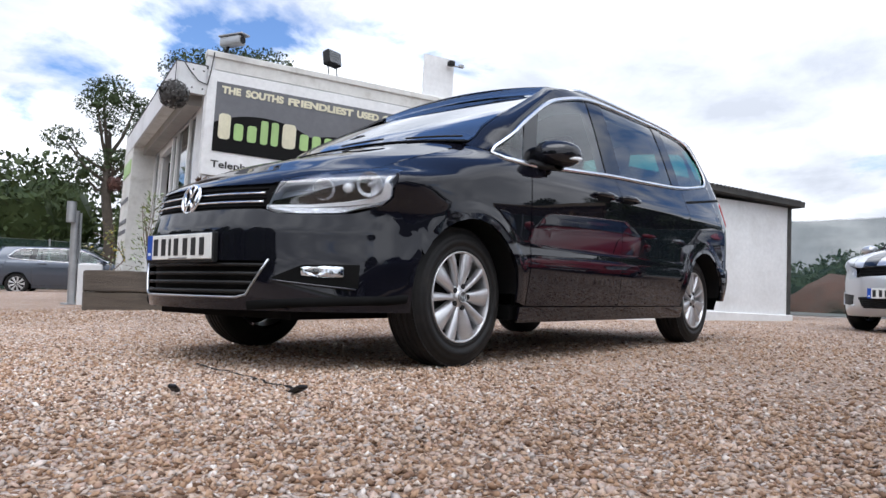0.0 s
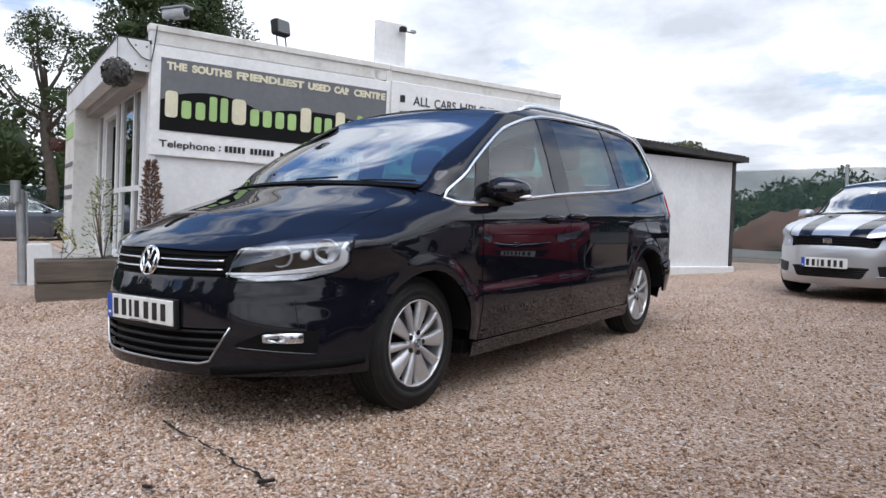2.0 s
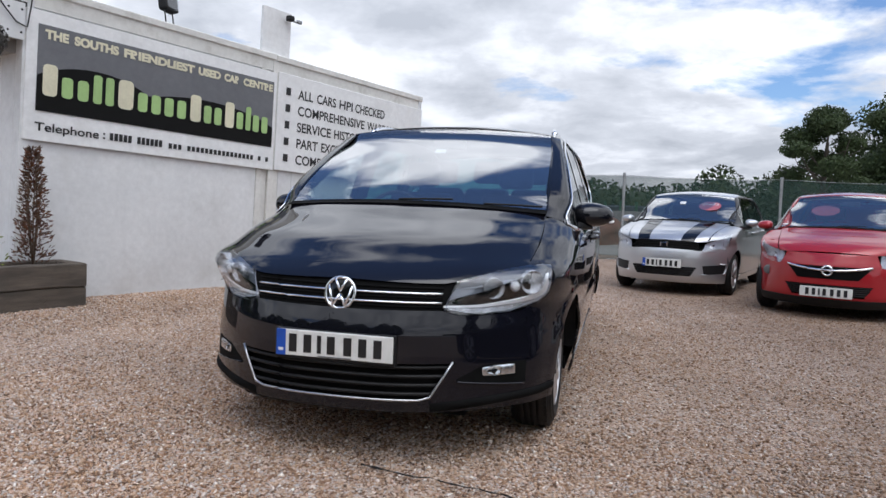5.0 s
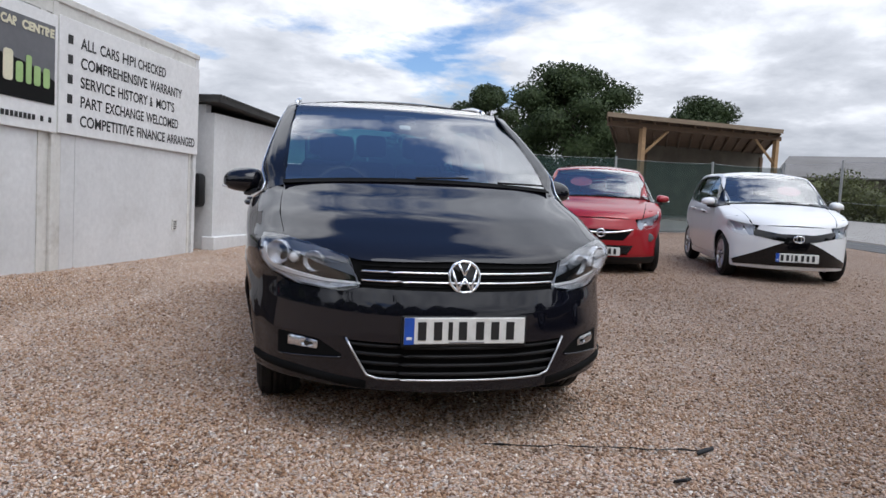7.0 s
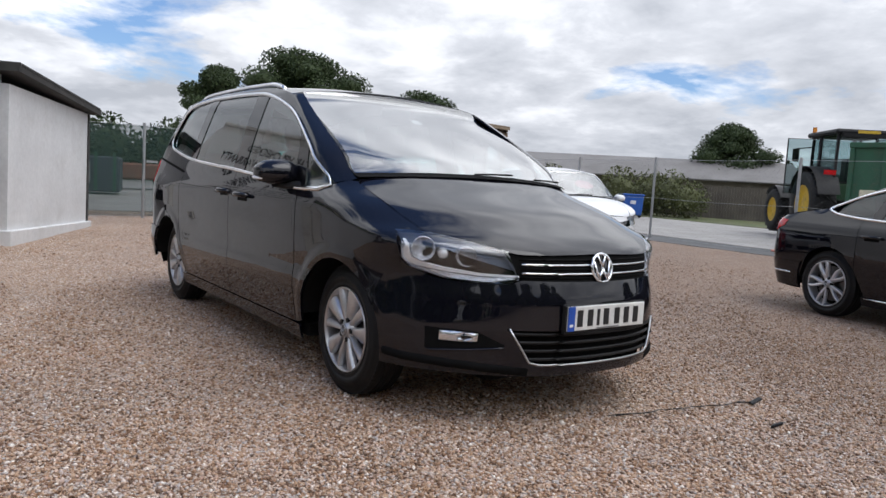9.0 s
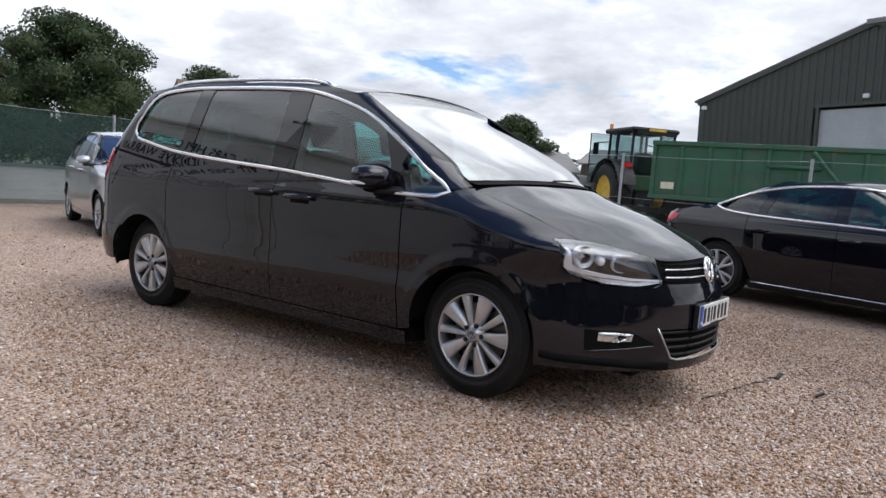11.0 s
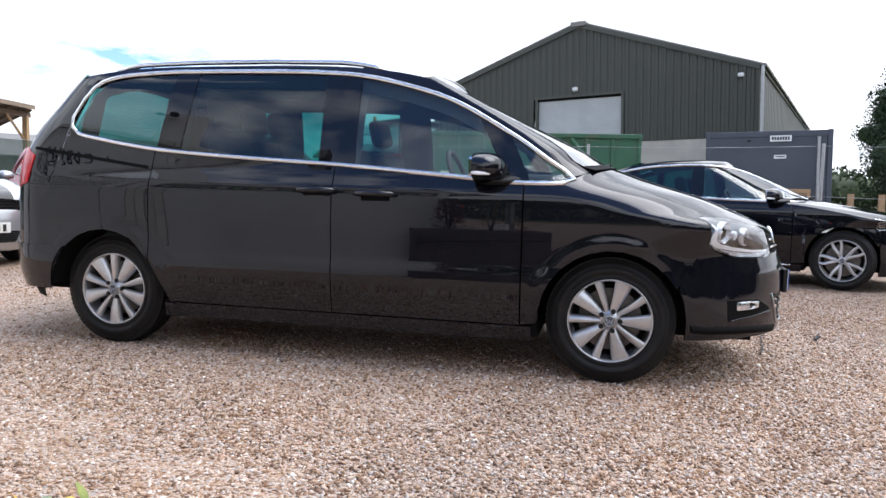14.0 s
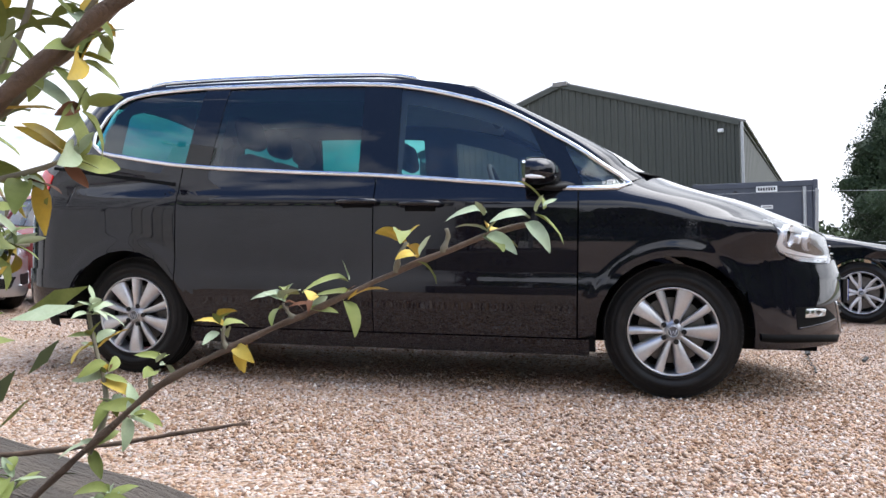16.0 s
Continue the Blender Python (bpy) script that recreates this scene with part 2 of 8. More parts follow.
def root(name, m, label, category, group="", kind=""):
    ob = new(name)
    ob.empty_display_size = 0.2
    ob.matrix_world = m
    return tagged(ob, label, category, group, kind)


def box(bm, x0, x1, y0, y1, z0, z1, m=None, bev=0.0, seg=1):
    made = bmesh.ops.create_cube(bm, size=1)["verts"]
    for v in made:
        v.co = Vector(((x0 + x1) / 2 + v.co.x * (x1 - x0), (y0 + y1) / 2 + v.co.y * (y1 - y0), (z0 + z1) / 2 + v.co.z * (z1 - z0)))
    if bev:
        es = list({e for v in made for e in v.link_edges})
        r = bmesh.ops.bevel(bm, geom=es, offset=bev, segments=seg, affect="EDGES", profile=0.5)
        made = list(set(made) | set(r["verts"]))
        made = [v for v in made if v.is_valid]
    if m is not None:
        for v in made:
            v.co = m @ v.co
    return bm


def boxp(name, dims, material, parent=None, label="", m=None, bev=0.0, seg=1, smooth=False):
    return part(name, box(bmesh.new(), *dims, m=m, bev=bev, seg=seg), material, parent, label, smooth)


def cyl(bm, p, q, r1, r2=None, seg=12, caps=True):
    p, q = Vector(p), Vector(q)
    d = q - p
    m = Matrix.Translation((p + q) / 2) @ d.to_track_quat("Z", "Y").to_matrix().to_4x4()
    bmesh.ops.create_cone(bm, cap_ends=caps, segments=seg, radius1=r1, radius2=r1 if r2 is None else r2, depth=d.length, matrix=m)
    return bm


def cylp(name, p, q, r1, material, parent=None, r2=None, seg=12, label=""):
    return part(name, cyl(bmesh.new(), p, q, r1, r2, seg), material, parent, label, True)


def grid_mesh(P, closed_u=False):
    """Verts and quads from an array of points (nu, nv, 3)."""
    nu, nv = P.shape[:2]
    faces = []
    for i in range(nu if closed_u else nu - 1):
        for j in range(nv - 1):
            a, b = i * nv + j, ((i + 1) % nu) * nv + j
            faces.append((a, b, b + 1, a + 1))
    return P.reshape(-1, 3), faces


def tube(pts, r, seg=8, closed=False, flat=1.0):
    """A tube along points; r may be a list. flat squashes it along y."""
    pts = np.array(pts, float)
    n = len(pts)
    rr = np.broadcast_to(np.array(r, float), (n,))
    if closed:
        d = np.roll(pts, -1, 0) - np.roll(pts, 1, 0)
    else:
        d = np.gradient(pts, axis=0)
    d /= np.linalg.norm(d, axis=1)[:, None] + 1e-9
    up = np.array((0.05, 1.0, 0.03))
    a = np.cross(d, up)
    bad = np.linalg.norm(a, axis=1) < 0.2
    a[bad] = np.cross(d[bad], np.array((1.0, 0.1, 0.1)))
    a /= np.linalg.norm(a, axis=1)[:, None]
    b = np.cross(d, a)
    th = np.linspace(0, 2 * np.pi, seg, endpoint=False)
    P = pts[:, None, :] + rr[:, None, None] * (np.cos(th)[None, :, None] * a[:, None, :] + flat * np.sin(th)[None, :, None] * b[:, None, :])
    V = P.reshape(-1, 3)
    F = []
    for i in range(n if closed else n - 1):
        for j in range(seg):
            i2, j2 = (i + 1) % n, (j + 1) % seg
            F.append((i * seg + j, i * seg + j2, i2 * seg + j2, i2 * seg + j))
    if not closed:
        F.append(tuple(range(seg - 1, -1, -1)))
        F.append(tuple((n - 1) * seg + j for j in range(seg)))
    return V, F


def tubep(name, pts, r, material, parent=None, label="", seg=8, closed=False, flat=1.0):
    V, F = tube(pts, r, seg, closed, flat)
    return mesh_ob(name, V, F, material, parent, label)


def lathe(profile, seg=40):
    """Points (r, h) turned about the local y axis; h along y."""
    th = np.linspace(0, 2 * np.pi, seg, endpoint=False)
    P = np.array([[(r * math.cos(t), h, r * math.sin(t)) for r, h in profile] for t in th])
    return grid_mesh(P, True)


def words(name, text, size, material, m, parent=None, label="", depth=0.0, align="LEFT", wide=None, bold=0.0):
    """Lettering in the built-in font as a mesh. wide: the width to which it is fitted."""
    cu = bpy.data.curves.new(name, "FONT")
    cu.body, cu.size, cu.align_x, cu.extrude, cu.offset = text, size, align, depth, bold
    tmp = bpy.data.objects.new(name, cu)
    me = bpy.data.meshes.new_from_object(tmp)
    bpy.data.objects.remove(tmp)
    if wide:
        xs = [v.co.x for v in me.vertices]
        k = wide / (max(xs) - min(xs))
        for v in me.vertices:
            v.co.x *= k
    me.materials.clear()
    me.materials.append(material)
    ob = new(name, me)
    ob.matrix_world = m
    if parent:
        ob.parent = parent
        ob.matrix_parent_inverse = Matrix()
        ob.matrix_basis = m
    return tagged(ob, label)


def pchip(pts):
    """Monotone smooth interpolation through (s, v), held constant slope outside."""
    p = np.array(sorted(pts), float)
    x, y = p[:, 0], p[:, 1]
    h, d = np.diff(x), np.diff(y) / np.diff(x)
    m = np.zeros(len(x))
    m[0], m[-1] = d[0], d[-1]
    for i in range(1, len(x) - 1):
        if d[i - 1] * d[i] > 0:
            w1, w2 = 2 * h[i] + h[i - 1], h[i] + 2 * h[i - 1]
            m[i] = (w1 + w2) / (w1 / d[i - 1] + w2 / d[i])

    def f(q):
        q = np.asarray(q, float)
        k = np.clip(np.searchsorted(x, q) - 1, 0, len(x) - 2)
        t = (q - x[k]) / h[k]
        s = np.clip(t, 0, 1)
        v = ((1 + 2 * s) * (1 - s) ** 2 * y[k] + s * (1 - s) ** 2 * h[k] * m[k] + s * s * (3 - 2 * s) * y[k + 1] + s * s * (s - 1) * h[k] * m[k + 1])
        return v + np.where(t < 0, t * h[k] * m[k], 0) + np.where(t > 1, (t - 1) * h[k] * m[k + 1], 0)
    return f


def smin(a, b, k):
    h = np.maximum(k - np.abs(a - b), 0) / k
    return np.minimum(a, b) - h * h * k / 4


# ---------- the large structure ----------
M["gravel"] = None
SITE_ANGLE = 157.24
SITE = pose(-1.554, -4.129, 0, 0, 2.31, SITE_ANGLE)  # along the office's sign wall, then inwards; the office stands level on a sloping yard
PLOT = pose(-1.652, -4.101, 0, 0, 0, 157.37)  # the same, lying with the yard


def site(x, y, z=0.0):
    return SITE @ Vector((x, y, z))


def ground_z(x, y):
    """The yard rises a little towards the office and is gently uneven."""
    p = PLOT.inverted() @ Vector((x, y, 0))
    t = min(1, max(0, (p.y + 1.7) / 1.2)) * min(1, max(0, (p.x + 5.0) / 2.6)) * min(1, max(0, (5.4 - p.x) / 4.5))
    return .10 * t * t * (3 - 2 * t)


def gravel_material(name, stones):
    """Buff, brown and grey flint gravel: cells of stone with their own colours, and broad worn patches."""
    m = bpy.data.materials.new(name)
    m.use_nodes = True
    nt = m.node_tree
    b = nt.nodes["Principled BSDF"]
    b.inputs["Roughness"].default_value = 0.75
    b.inputs["Specular IOR Level"].default_value = 0.3
    t = nt.nodes.new("ShaderNodeTexCoord")
    ramp = nt.nodes.new("ShaderNodeValToRGB")
    cr = ramp.color_ramp
    cols = [(0.0, (.112, .080, .062)), (.14, (.225, .145, .105)), (.32, (.382, .268, .192)), (.50, (.468, .356, .276)), (.68, (.556, .461, .391)), (.82, (.432, .400, .377)), (.91, (.51, .370, .30)), (1.0, (.795, .752, .70))]
    cr.elements[0].position, cr.elements[0].color = cols[0][0], (*cols[0][1], 1)
    cr.elements[1].position, cr.elements[1].color = cols[-1][0], (*cols[-1][1], 1)
    for p, c in cols[1:-1]:
        cr.elements.new(p).color = (*c, 1)
    if stones:
        g = nt.nodes.new("ShaderNodeNewGeometry")
        nt.links.new(g.outputs["Random Per Island"], ramp.inputs[0])
    else:
        vo = nt.nodes.new("ShaderNodeTexVoronoi")
        vo.inputs["Scale"].default_value = 84
        vo.inputs["Randomness"].default_value = 1.0
        nt.links.new(t.outputs["Object"], vo.inputs["Vector"])
        sp = nt.nodes.new("ShaderNodeSeparateColor")
        nt.links.new(vo.outputs["Color"], sp.inputs[0])
        nt.links.new(sp.outputs[0], ramp.inputs[0])
        bn = nt.nodes.new("ShaderNodeBump")
        bn.inputs["Strength"].default_value, bn.inputs["Distance"].default_value = 1.0, 0.012
        bn.invert = True
        nt.links.new(vo.outputs["Distance"], bn.inputs["Height"])
        nt.links.new(bn.outputs[0], b.inputs["Normal"])
    hv = nt.nodes.new("ShaderNodeHueSaturation")
    nt.links.new(ramp.outputs[0], hv.inputs["Color"])
    big = noise_tex(nt, 0.9, 5, 0.6)
    fine = noise_tex(nt, 260, 2, 0.5)
    val = nmath(nt, "MULTIPLY", nmath(nt, "ADD", nmath(nt, "MULTIPLY", big, 0.45), 0.84 if stones else 0.77), nmath(nt, "ADD", nmath(nt, "MULTIPLY", fine, 0.4), 0.8))
    nt.links.new(val, hv.inputs["Value"])
    nt.links.new(nmath(nt, "ADD", nmath(nt, "MULTIPLY", noise_tex(nt, 0.5, 3), 0.5), 0.98), hv.inputs["Saturation"])
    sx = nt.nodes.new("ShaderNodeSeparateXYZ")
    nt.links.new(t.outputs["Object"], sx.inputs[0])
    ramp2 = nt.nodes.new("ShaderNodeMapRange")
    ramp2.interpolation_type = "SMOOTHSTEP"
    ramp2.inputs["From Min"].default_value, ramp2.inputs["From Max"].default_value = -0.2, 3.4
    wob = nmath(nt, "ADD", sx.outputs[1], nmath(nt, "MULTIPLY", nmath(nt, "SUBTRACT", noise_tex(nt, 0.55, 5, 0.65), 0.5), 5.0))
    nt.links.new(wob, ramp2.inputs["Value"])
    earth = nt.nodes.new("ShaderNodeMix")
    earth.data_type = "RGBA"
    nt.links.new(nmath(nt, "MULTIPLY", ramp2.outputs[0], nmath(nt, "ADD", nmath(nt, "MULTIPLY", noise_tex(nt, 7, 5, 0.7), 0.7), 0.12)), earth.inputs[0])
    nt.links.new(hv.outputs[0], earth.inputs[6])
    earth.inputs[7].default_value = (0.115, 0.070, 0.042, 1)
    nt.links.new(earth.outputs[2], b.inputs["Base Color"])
    return m


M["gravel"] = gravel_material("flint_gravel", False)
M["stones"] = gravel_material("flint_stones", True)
M["render"] = surf("white_painted_wall", (.70, .705, .71), (.62, .625, .63), 1.1, .62, .1, bump=.12, bscale=60, dirt=((.44, .43, .41), 1.6, .45))
M["old_white"] = surf("weathered_white_paint", (.70, .69, .66), (.60, .59, .56), 1.4, .65, .1, bump=.2, bscale=50, dirt=((.30, .27, .22), 2.2, .7))
M["roof_felt"] = surf("dark_roof_felt", (.03, .029, .028), (.05, .048, .045), 4, .85, .05, bump=.4, bscale=90)
M["concrete"] = surf("pale_concrete", (.36, .34, .315), (.28, .27, .25), .7, .85, .05, bump=.3, bscale=40, dirt=((.2, .18, .16), 1.0, .5))
M["asphalt"] = surf("grey_tarmac", (.12, .12, .12), (.09, .09, .088), 1.0, .85, .05, bump=.4, bscale=90)
M["grass"] = surf("rough_grass", (.07, .10, .03), (.12, .12, .05), .8, .9, .05, bump=.8, bscale=30)
M["board_white"] = surf("white_sign_board", (.78, .78, .78), (.74, .74, .74), 1.2, .4, .05, dirt=((.55, .53, .5), 2.5, .3))
M["board_grey"] = surf("grey_sign_panel", (.155, .158, .170), (.138, .141, .152), 1.2, .55, .05, spec=.3)
M["board_black"] = surf("black_sign_panel", (.006, .006, .006), (.008, .008, .008), 2, .6, .05, spec=.12)
M["cream"] = surf("cream_lettering", (.72, .68, .50), None, 3, .45)
M["lime"] = surf("lime_lettering", (.38, .56, .22), None, 3, .45)
M["pane"] = glass("office_glass", (.26, .30, .29), .06, 3.5)
M["rust"] = surf("rusted_steel_edge", (.16, .085, .05), (.09, .055, .04), 9, .85, .08, bump=.4, bscale=60)
M["raw_wood"] = surf("pale_softwood", (.42, .27, .14), (.34, .21, .11), 2.0, .7, .08, bump=.3, bscale=30, stretch=(1, 8, 8))
# Walls and floor coloured dark so the room reads dim behind its panes.
M["room"] = surf("dimmed_room_tone", (.05, .05, .05), (.04, .04, .04), 2, .9)

# ground: one sheet to the horizon, finer near the cars
xs = np.unique(np.concatenate([np.linspace(-1500, -60, 8), np.linspace(-60, -14, 14), np.linspace(-14, 8, 70), np.linspace(8, 60, 14), np.linspace(60, 1500, 8)]))
ys = np.unique(np.concatenate([np.linspace(-1500, -60, 8), np.linspace(-60, -10, 14), np.linspace(-10, 14, 76), np.linspace(14, 60, 14), np.linspace(60, 1500, 8)]))
V = [(x, y, ground_z(x, y) + (.008 * noise.noise(Vector((x * 1.3, y * 1.3, 0))) if abs(x) < 20 and abs(y) < 20 else 0)) for x in xs for y in ys]
n = len(ys)
F = [(i * n + j, (i + 1) * n + j, (i + 1) * n + j + 1, i * n + j + 1) for i in range(len(xs) - 1) for j in range(n - 1)]
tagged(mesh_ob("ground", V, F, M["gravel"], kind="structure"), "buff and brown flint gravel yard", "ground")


def slab(name, pts, z0, z1, material, label, category, kind="structure"):
    """A flat piece of ground with a plan outline."""
    bm = bmesh.new()
    f = bm.faces.new([bm.verts.new((x, y, z0)) for x, y in pts])
    up = bmesh.ops.extrude_face_region(bm, geom=[f])
    for v in [g for g in up["geom"] if isinstance(g, bmesh.types.BMVert)]:
        v.co.z = z1
    return tagged(part(name, bm, material), label, category, kind=kind)


slab("road", [(-60, 14.6), (-13.5, 14.2), (-8, 13.5), (4, 11.9), (20, 10.0), (40, 8), (40, 22), (12, 23.5), (-8, 24.5), (-24, 26.5), (-60, 30)], -.05, .012, M["concrete"], "pale worn concrete yard road", "road")
slab("road_side", [(-60, -14), (-15.2, -6), (-14.2, 6), (-14.0, 14.0), (-60, 14.4)], -.05, .010, M["concrete"], "pale concrete hardstanding beyond the fence", "road")
slab("chippings", [(-13.5, 12.2), (-8.5, 11.65), (-4.6, 11.4), (-.6, 10.85), (3.9, 9.9), (8.5, 8.95), (8.5, 9.9), (4, 11.8), (-8, 13.4), (-13.5, 14.0)], -.05, .008, M["asphalt"], "strip of dark grey chippings along the fence", "pavement")
slab("verge", [(-60, 30.3), (-24, 26.8), (-8, 24.8), (12, 23.8), (40, 22.3), (120, 22), (120, 160), (-160, 160), (-160, 30)], -.05, .02, M["grass"], "rough grass verge beyond the road", "grass")
slab("field", [(-60.3, -60), (-60.3, 29.8), (-160, 29.8), (-160, -60)], -.05, .02, M["grass"], "rough green field beyond the yard", "grass")
slab("field_south", [(-60, -60), (60, -60), (60, -24), (0, -23), (-60, -26)], -.05, .02, M["grass"], "rough grass under the trees", "grass")
slab("pavement", [tuple((PLOT @ Vector((a, b, 0)))[:2]) for a, b in ((-.98, .12), (-.02, .12), (-.02, 5.4), (-.98, 5.4))], -.02, .29, M["concrete"], "pale concrete platform before the office", "pavement")

# office
office = root("office", SITE, "single-storey white office with a signboard wall", "building")
L, D, HT = 5.63, 5.2, 2.91
FRONT = pose(0, 0, 0, 0, 0, 2)  # the glazed front stands slightly out of square


def op(name, dims, material, label="", bev=0.0, m=None):
    return boxp(name, dims, material, office, label, bev=bev, m=m)


def fo(name, dims, material, label="", bev=0.0):
    return op(name, dims, material, label, bev, FRONT)


op("wall_panel", (.07, 2.61, 0, .10, .10, HT - .02), M["render"], "white painted wall panel")
op("wall_panel", (2.95, 3.16, 0, .10, .10, HT - .02), M["render"], "white painted wall panel")
op("wall_panel", (3.167, L - .17, 0, .10, .10, HT - .02), M["render"], "white painted wall panel")
for a, b, y in ((2.615, 2.695, -.012), (2.70, 2.78, .012), (2.785, 2.86, -.020), (2.865, 2.945, -.004)):
    op("joint_strip", (a, b, y, .10, .02, HT - .02), M["old_white"], "white joint cover strip", .004)
op("joint_gap", (2.60, 2.96, .06, .10, .02, 1.6), M["rust"], "rusty gap behind the joint strips")
for a, b, y in ((L - .165, L - .115, -.006), (L - .11, L - .075, .012)):
    op("joint_strip", (a, b, y, .10, -.05, HT - .02), M["old_white"], "white edge strip", .003)
op("plinth", (.02, 2.60, .004, .10, -.08, .10), M["old_white"], "stained base strip")
op("plinth", (2.96, L - .17, .004, .10, -.08, .10), M["old_white"], "stained base strip")
op("rusted_foot", (2.64, 2.98, -.03, .05, -.06, .135), M["rust"], "rusted steel foot of the joint", .006)
op("corner_post", (-.02, .065, -.02, .09, -.05, HT), M["render"])
op("corner_post", (L - .07, L + .005, -.018, .12, -.08, HT), M["render"])
op("end_wall", (L - .08, L, .12, D, -.05, HT), M["render"])
op("back_wall", (.1, L - .08, D - .1, D, -.05, HT), M["render"])
op("parapet", (-.03, 2.83, -.03, .12, HT - .02, HT + .055), M["old_white"], "weathered white parapet", .01)
op("parapet", (2.835, L + .02, -.03, .12, HT - .025, HT + .05), M["old_white"], "weathered white parapet", .01)
op("parapet_face", (.0, L, -.012, .0, 2.76, HT - .02), M["old_white"], "grey-stained strip over the signboards")
op("roof", (0, L, .12, D, HT - .12, HT - .02), M["roof_felt"], "flat felt roof")
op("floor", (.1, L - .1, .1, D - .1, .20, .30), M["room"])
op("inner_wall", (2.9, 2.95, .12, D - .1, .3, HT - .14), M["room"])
for x, y in ((.9, 1.2), (1.5, 2.9)):
    op("desk", (x, x + .6, y, y + 1.1, .98, 1.03), M["raw_wood"], "office desk", .01)
# front: posts, glazing, open door, canopy
fo("front_pier", (-.02, .09, .09, .36, -.05, HT - .1), M["render"])
fo("front_panel", (-.33, .08, 3.75, D - .25, -.05, HT - .1), M["old_white"], "white front wall with notices")
for z, c in ((2.05, "lime"), (1.62, "board_grey"), (1.28, "board_grey"), (1.12, "board_grey")):
    fo("notice_bar", (-.342, -.33, 3.85, D - .37, z, z + (.22 if c == "lime" else .06)), M[c], "plain sign bar")
fo("front_sill", (0, .08, .36, 2.08, .22, .40), M["old_white"])
fo("front_sill", (0, .08, 3.20, 3.75, .22, .40), M["old_white"])
fo("lintel", (0, .09, .36, 3.75, 2.34, HT - .1), M["render"])
for y in (.36, .80, 1.66, 2.04, 3.16, 3.69):
    fo("window_post", (-.012, .06, y, y + .06, .38, 2.34), M["board_white"], "white window post", .004)
for y0, y1 in ((.42, .80), (.86, 1.66), (1.72, 2.04), (3.22, 3.69)):
    fo("window_rail", (-.006, .05, y0, y1, 1.20, 1.26), M["board_white"], "white window rail")
    fo("window_rail", (-.006, .05, y0, y1, .40, .46), M["board_white"])
    for z0, z1 in ((.46, 1.20), (1.26, 2.34)):
        ob = fo("window_pane", (.018, .026, y0, y1, z0, z1), M["pane"], "dark window pane")
        ob.visible_shadow = False
leaf = FRONT @ pose(.02, 3.16, 0, 0, 0, -82)
for dims in ((-.02, .03, 0, .09, .32, 2.28), (-.02, .03, .81, .90, .32, 2.28), (-.02, .03, .09, .81, .32, .50), (-.02, .03, .09, .81, 2.18, 2.28), (-.02, .03, .09, .81, 1.2, 1.28)):
    op("open_door_rail", dims, M["board_white"], "white frame of a glazed door standing open", .004, leaf)
ob = op("open_door_pane", (.0, .008, .09, .81, .5, 2.18), M["pane"], "dark door pane", 0, leaf)
ob.visible_shadow = False
fo("door_head", (-.012, .06, 2.10, 3.16, 2.24, 2.34), M["board_white"])
fo("canopy_soffit", (-.31, .0, -.03, D - .55, 2.46, 2.50), M["old_white"], "white canopy soffit")
fo("canopy_fascia", (-.34, -.31, -.04, D - .55, 2.44, 2.76), M["render"], "white canopy fascia", .004)
fo("canopy_end", (-.31, -.025, -.05, -.03, 2.44, 2.76), M["render"], "white canopy end board")
fo("canopy_top", (-.34, .0, -.03, D - .55, 2.74, 2.78), M["roof_felt"])
fo("under_fascia", (-.18, -.02, .10, D - .7, 2.34, 2.46), M["concrete"], "timber strip under the canopy")
for k in range(3):
    for z in (2.50, 2.70):
        bm = cyl(bmesh.new(), (-.27 + k * .11, -.056, z), (-.27 + k * .11, -.045, z), .010, seg=8)
        part("fixing_bolt", bm, M["trim"], office)
vent = op("vent_cover", (5.08, 5.19, -.016, .0, .55, .69), M["old_white"], "small square vent cover", .004)
for k in range(5):
    boxp("vent_slot", (5.095, 5.175, -.019, -.015, .568 + k * .023, .578 + k * .023), M["trim"], vent)

# signboards on the wall
sign = root("signboard", SITE, "grey and black signboard with plain name bars", "sign", "signboards on the office wall")
boxp("backing_board", (.0, 2.835, -.035, -.013, 1.575, 2.74), M["board_white"], sign, "white board", bev=.004)
GX0, GX1, GZ0, GZ1 = .10, 2.79, 1.847, 2.622
boxp("grey_panel", (GX0, GX1, -.040, -.036, GZ0, GZ1), M["board_grey"], sign)
bm = bmesh.new()
vs = []
for k in range(61):
    u = k / 60
    hill = max(.10 + .35 * max(0, 1 - ((u - .20) / .27) ** 2) ** .6, .09 + .30 * max(0, 1 - ((u - .66) / .40) ** 2) ** .6)
    vs.append(bm.verts.new((GX0 + (GX1 - GX0) * u, -.044, GZ0 + hill)))
vs += [bm.verts.new((GX1, -.044, GZ0)), bm.verts.new((GX0, -.044, GZ0))]
bm.faces.new(vs)
part("black_hill_shape", bm, M["board_black"], sign)


def sign_words(name, text, x, z, h, wide, material, parent, bold=0.004, y=-.046):
    """One object a word; read from outside: the wall's outer side faces -y, x runs to the reader's right."""
    n = sum(1.0 if c != " " else .55 for c in text)
    unit = wide / n
    at = x
    for w in text.split(" "):
        words(name, w, h * 1.38, material, pose(at, y, z, 90, 0, 0), parent, wide=unit * (len(w) - .12 if len(w) > 1 else .7), bold=bold)
        at += unit * (len(w) + .55)


sign_words("slogan_word", "THE SOUTHS FRIENDLIEST USED CAR CENTRE", .16, 2.505, .078, 2.62, M["cream"], sign, .006)


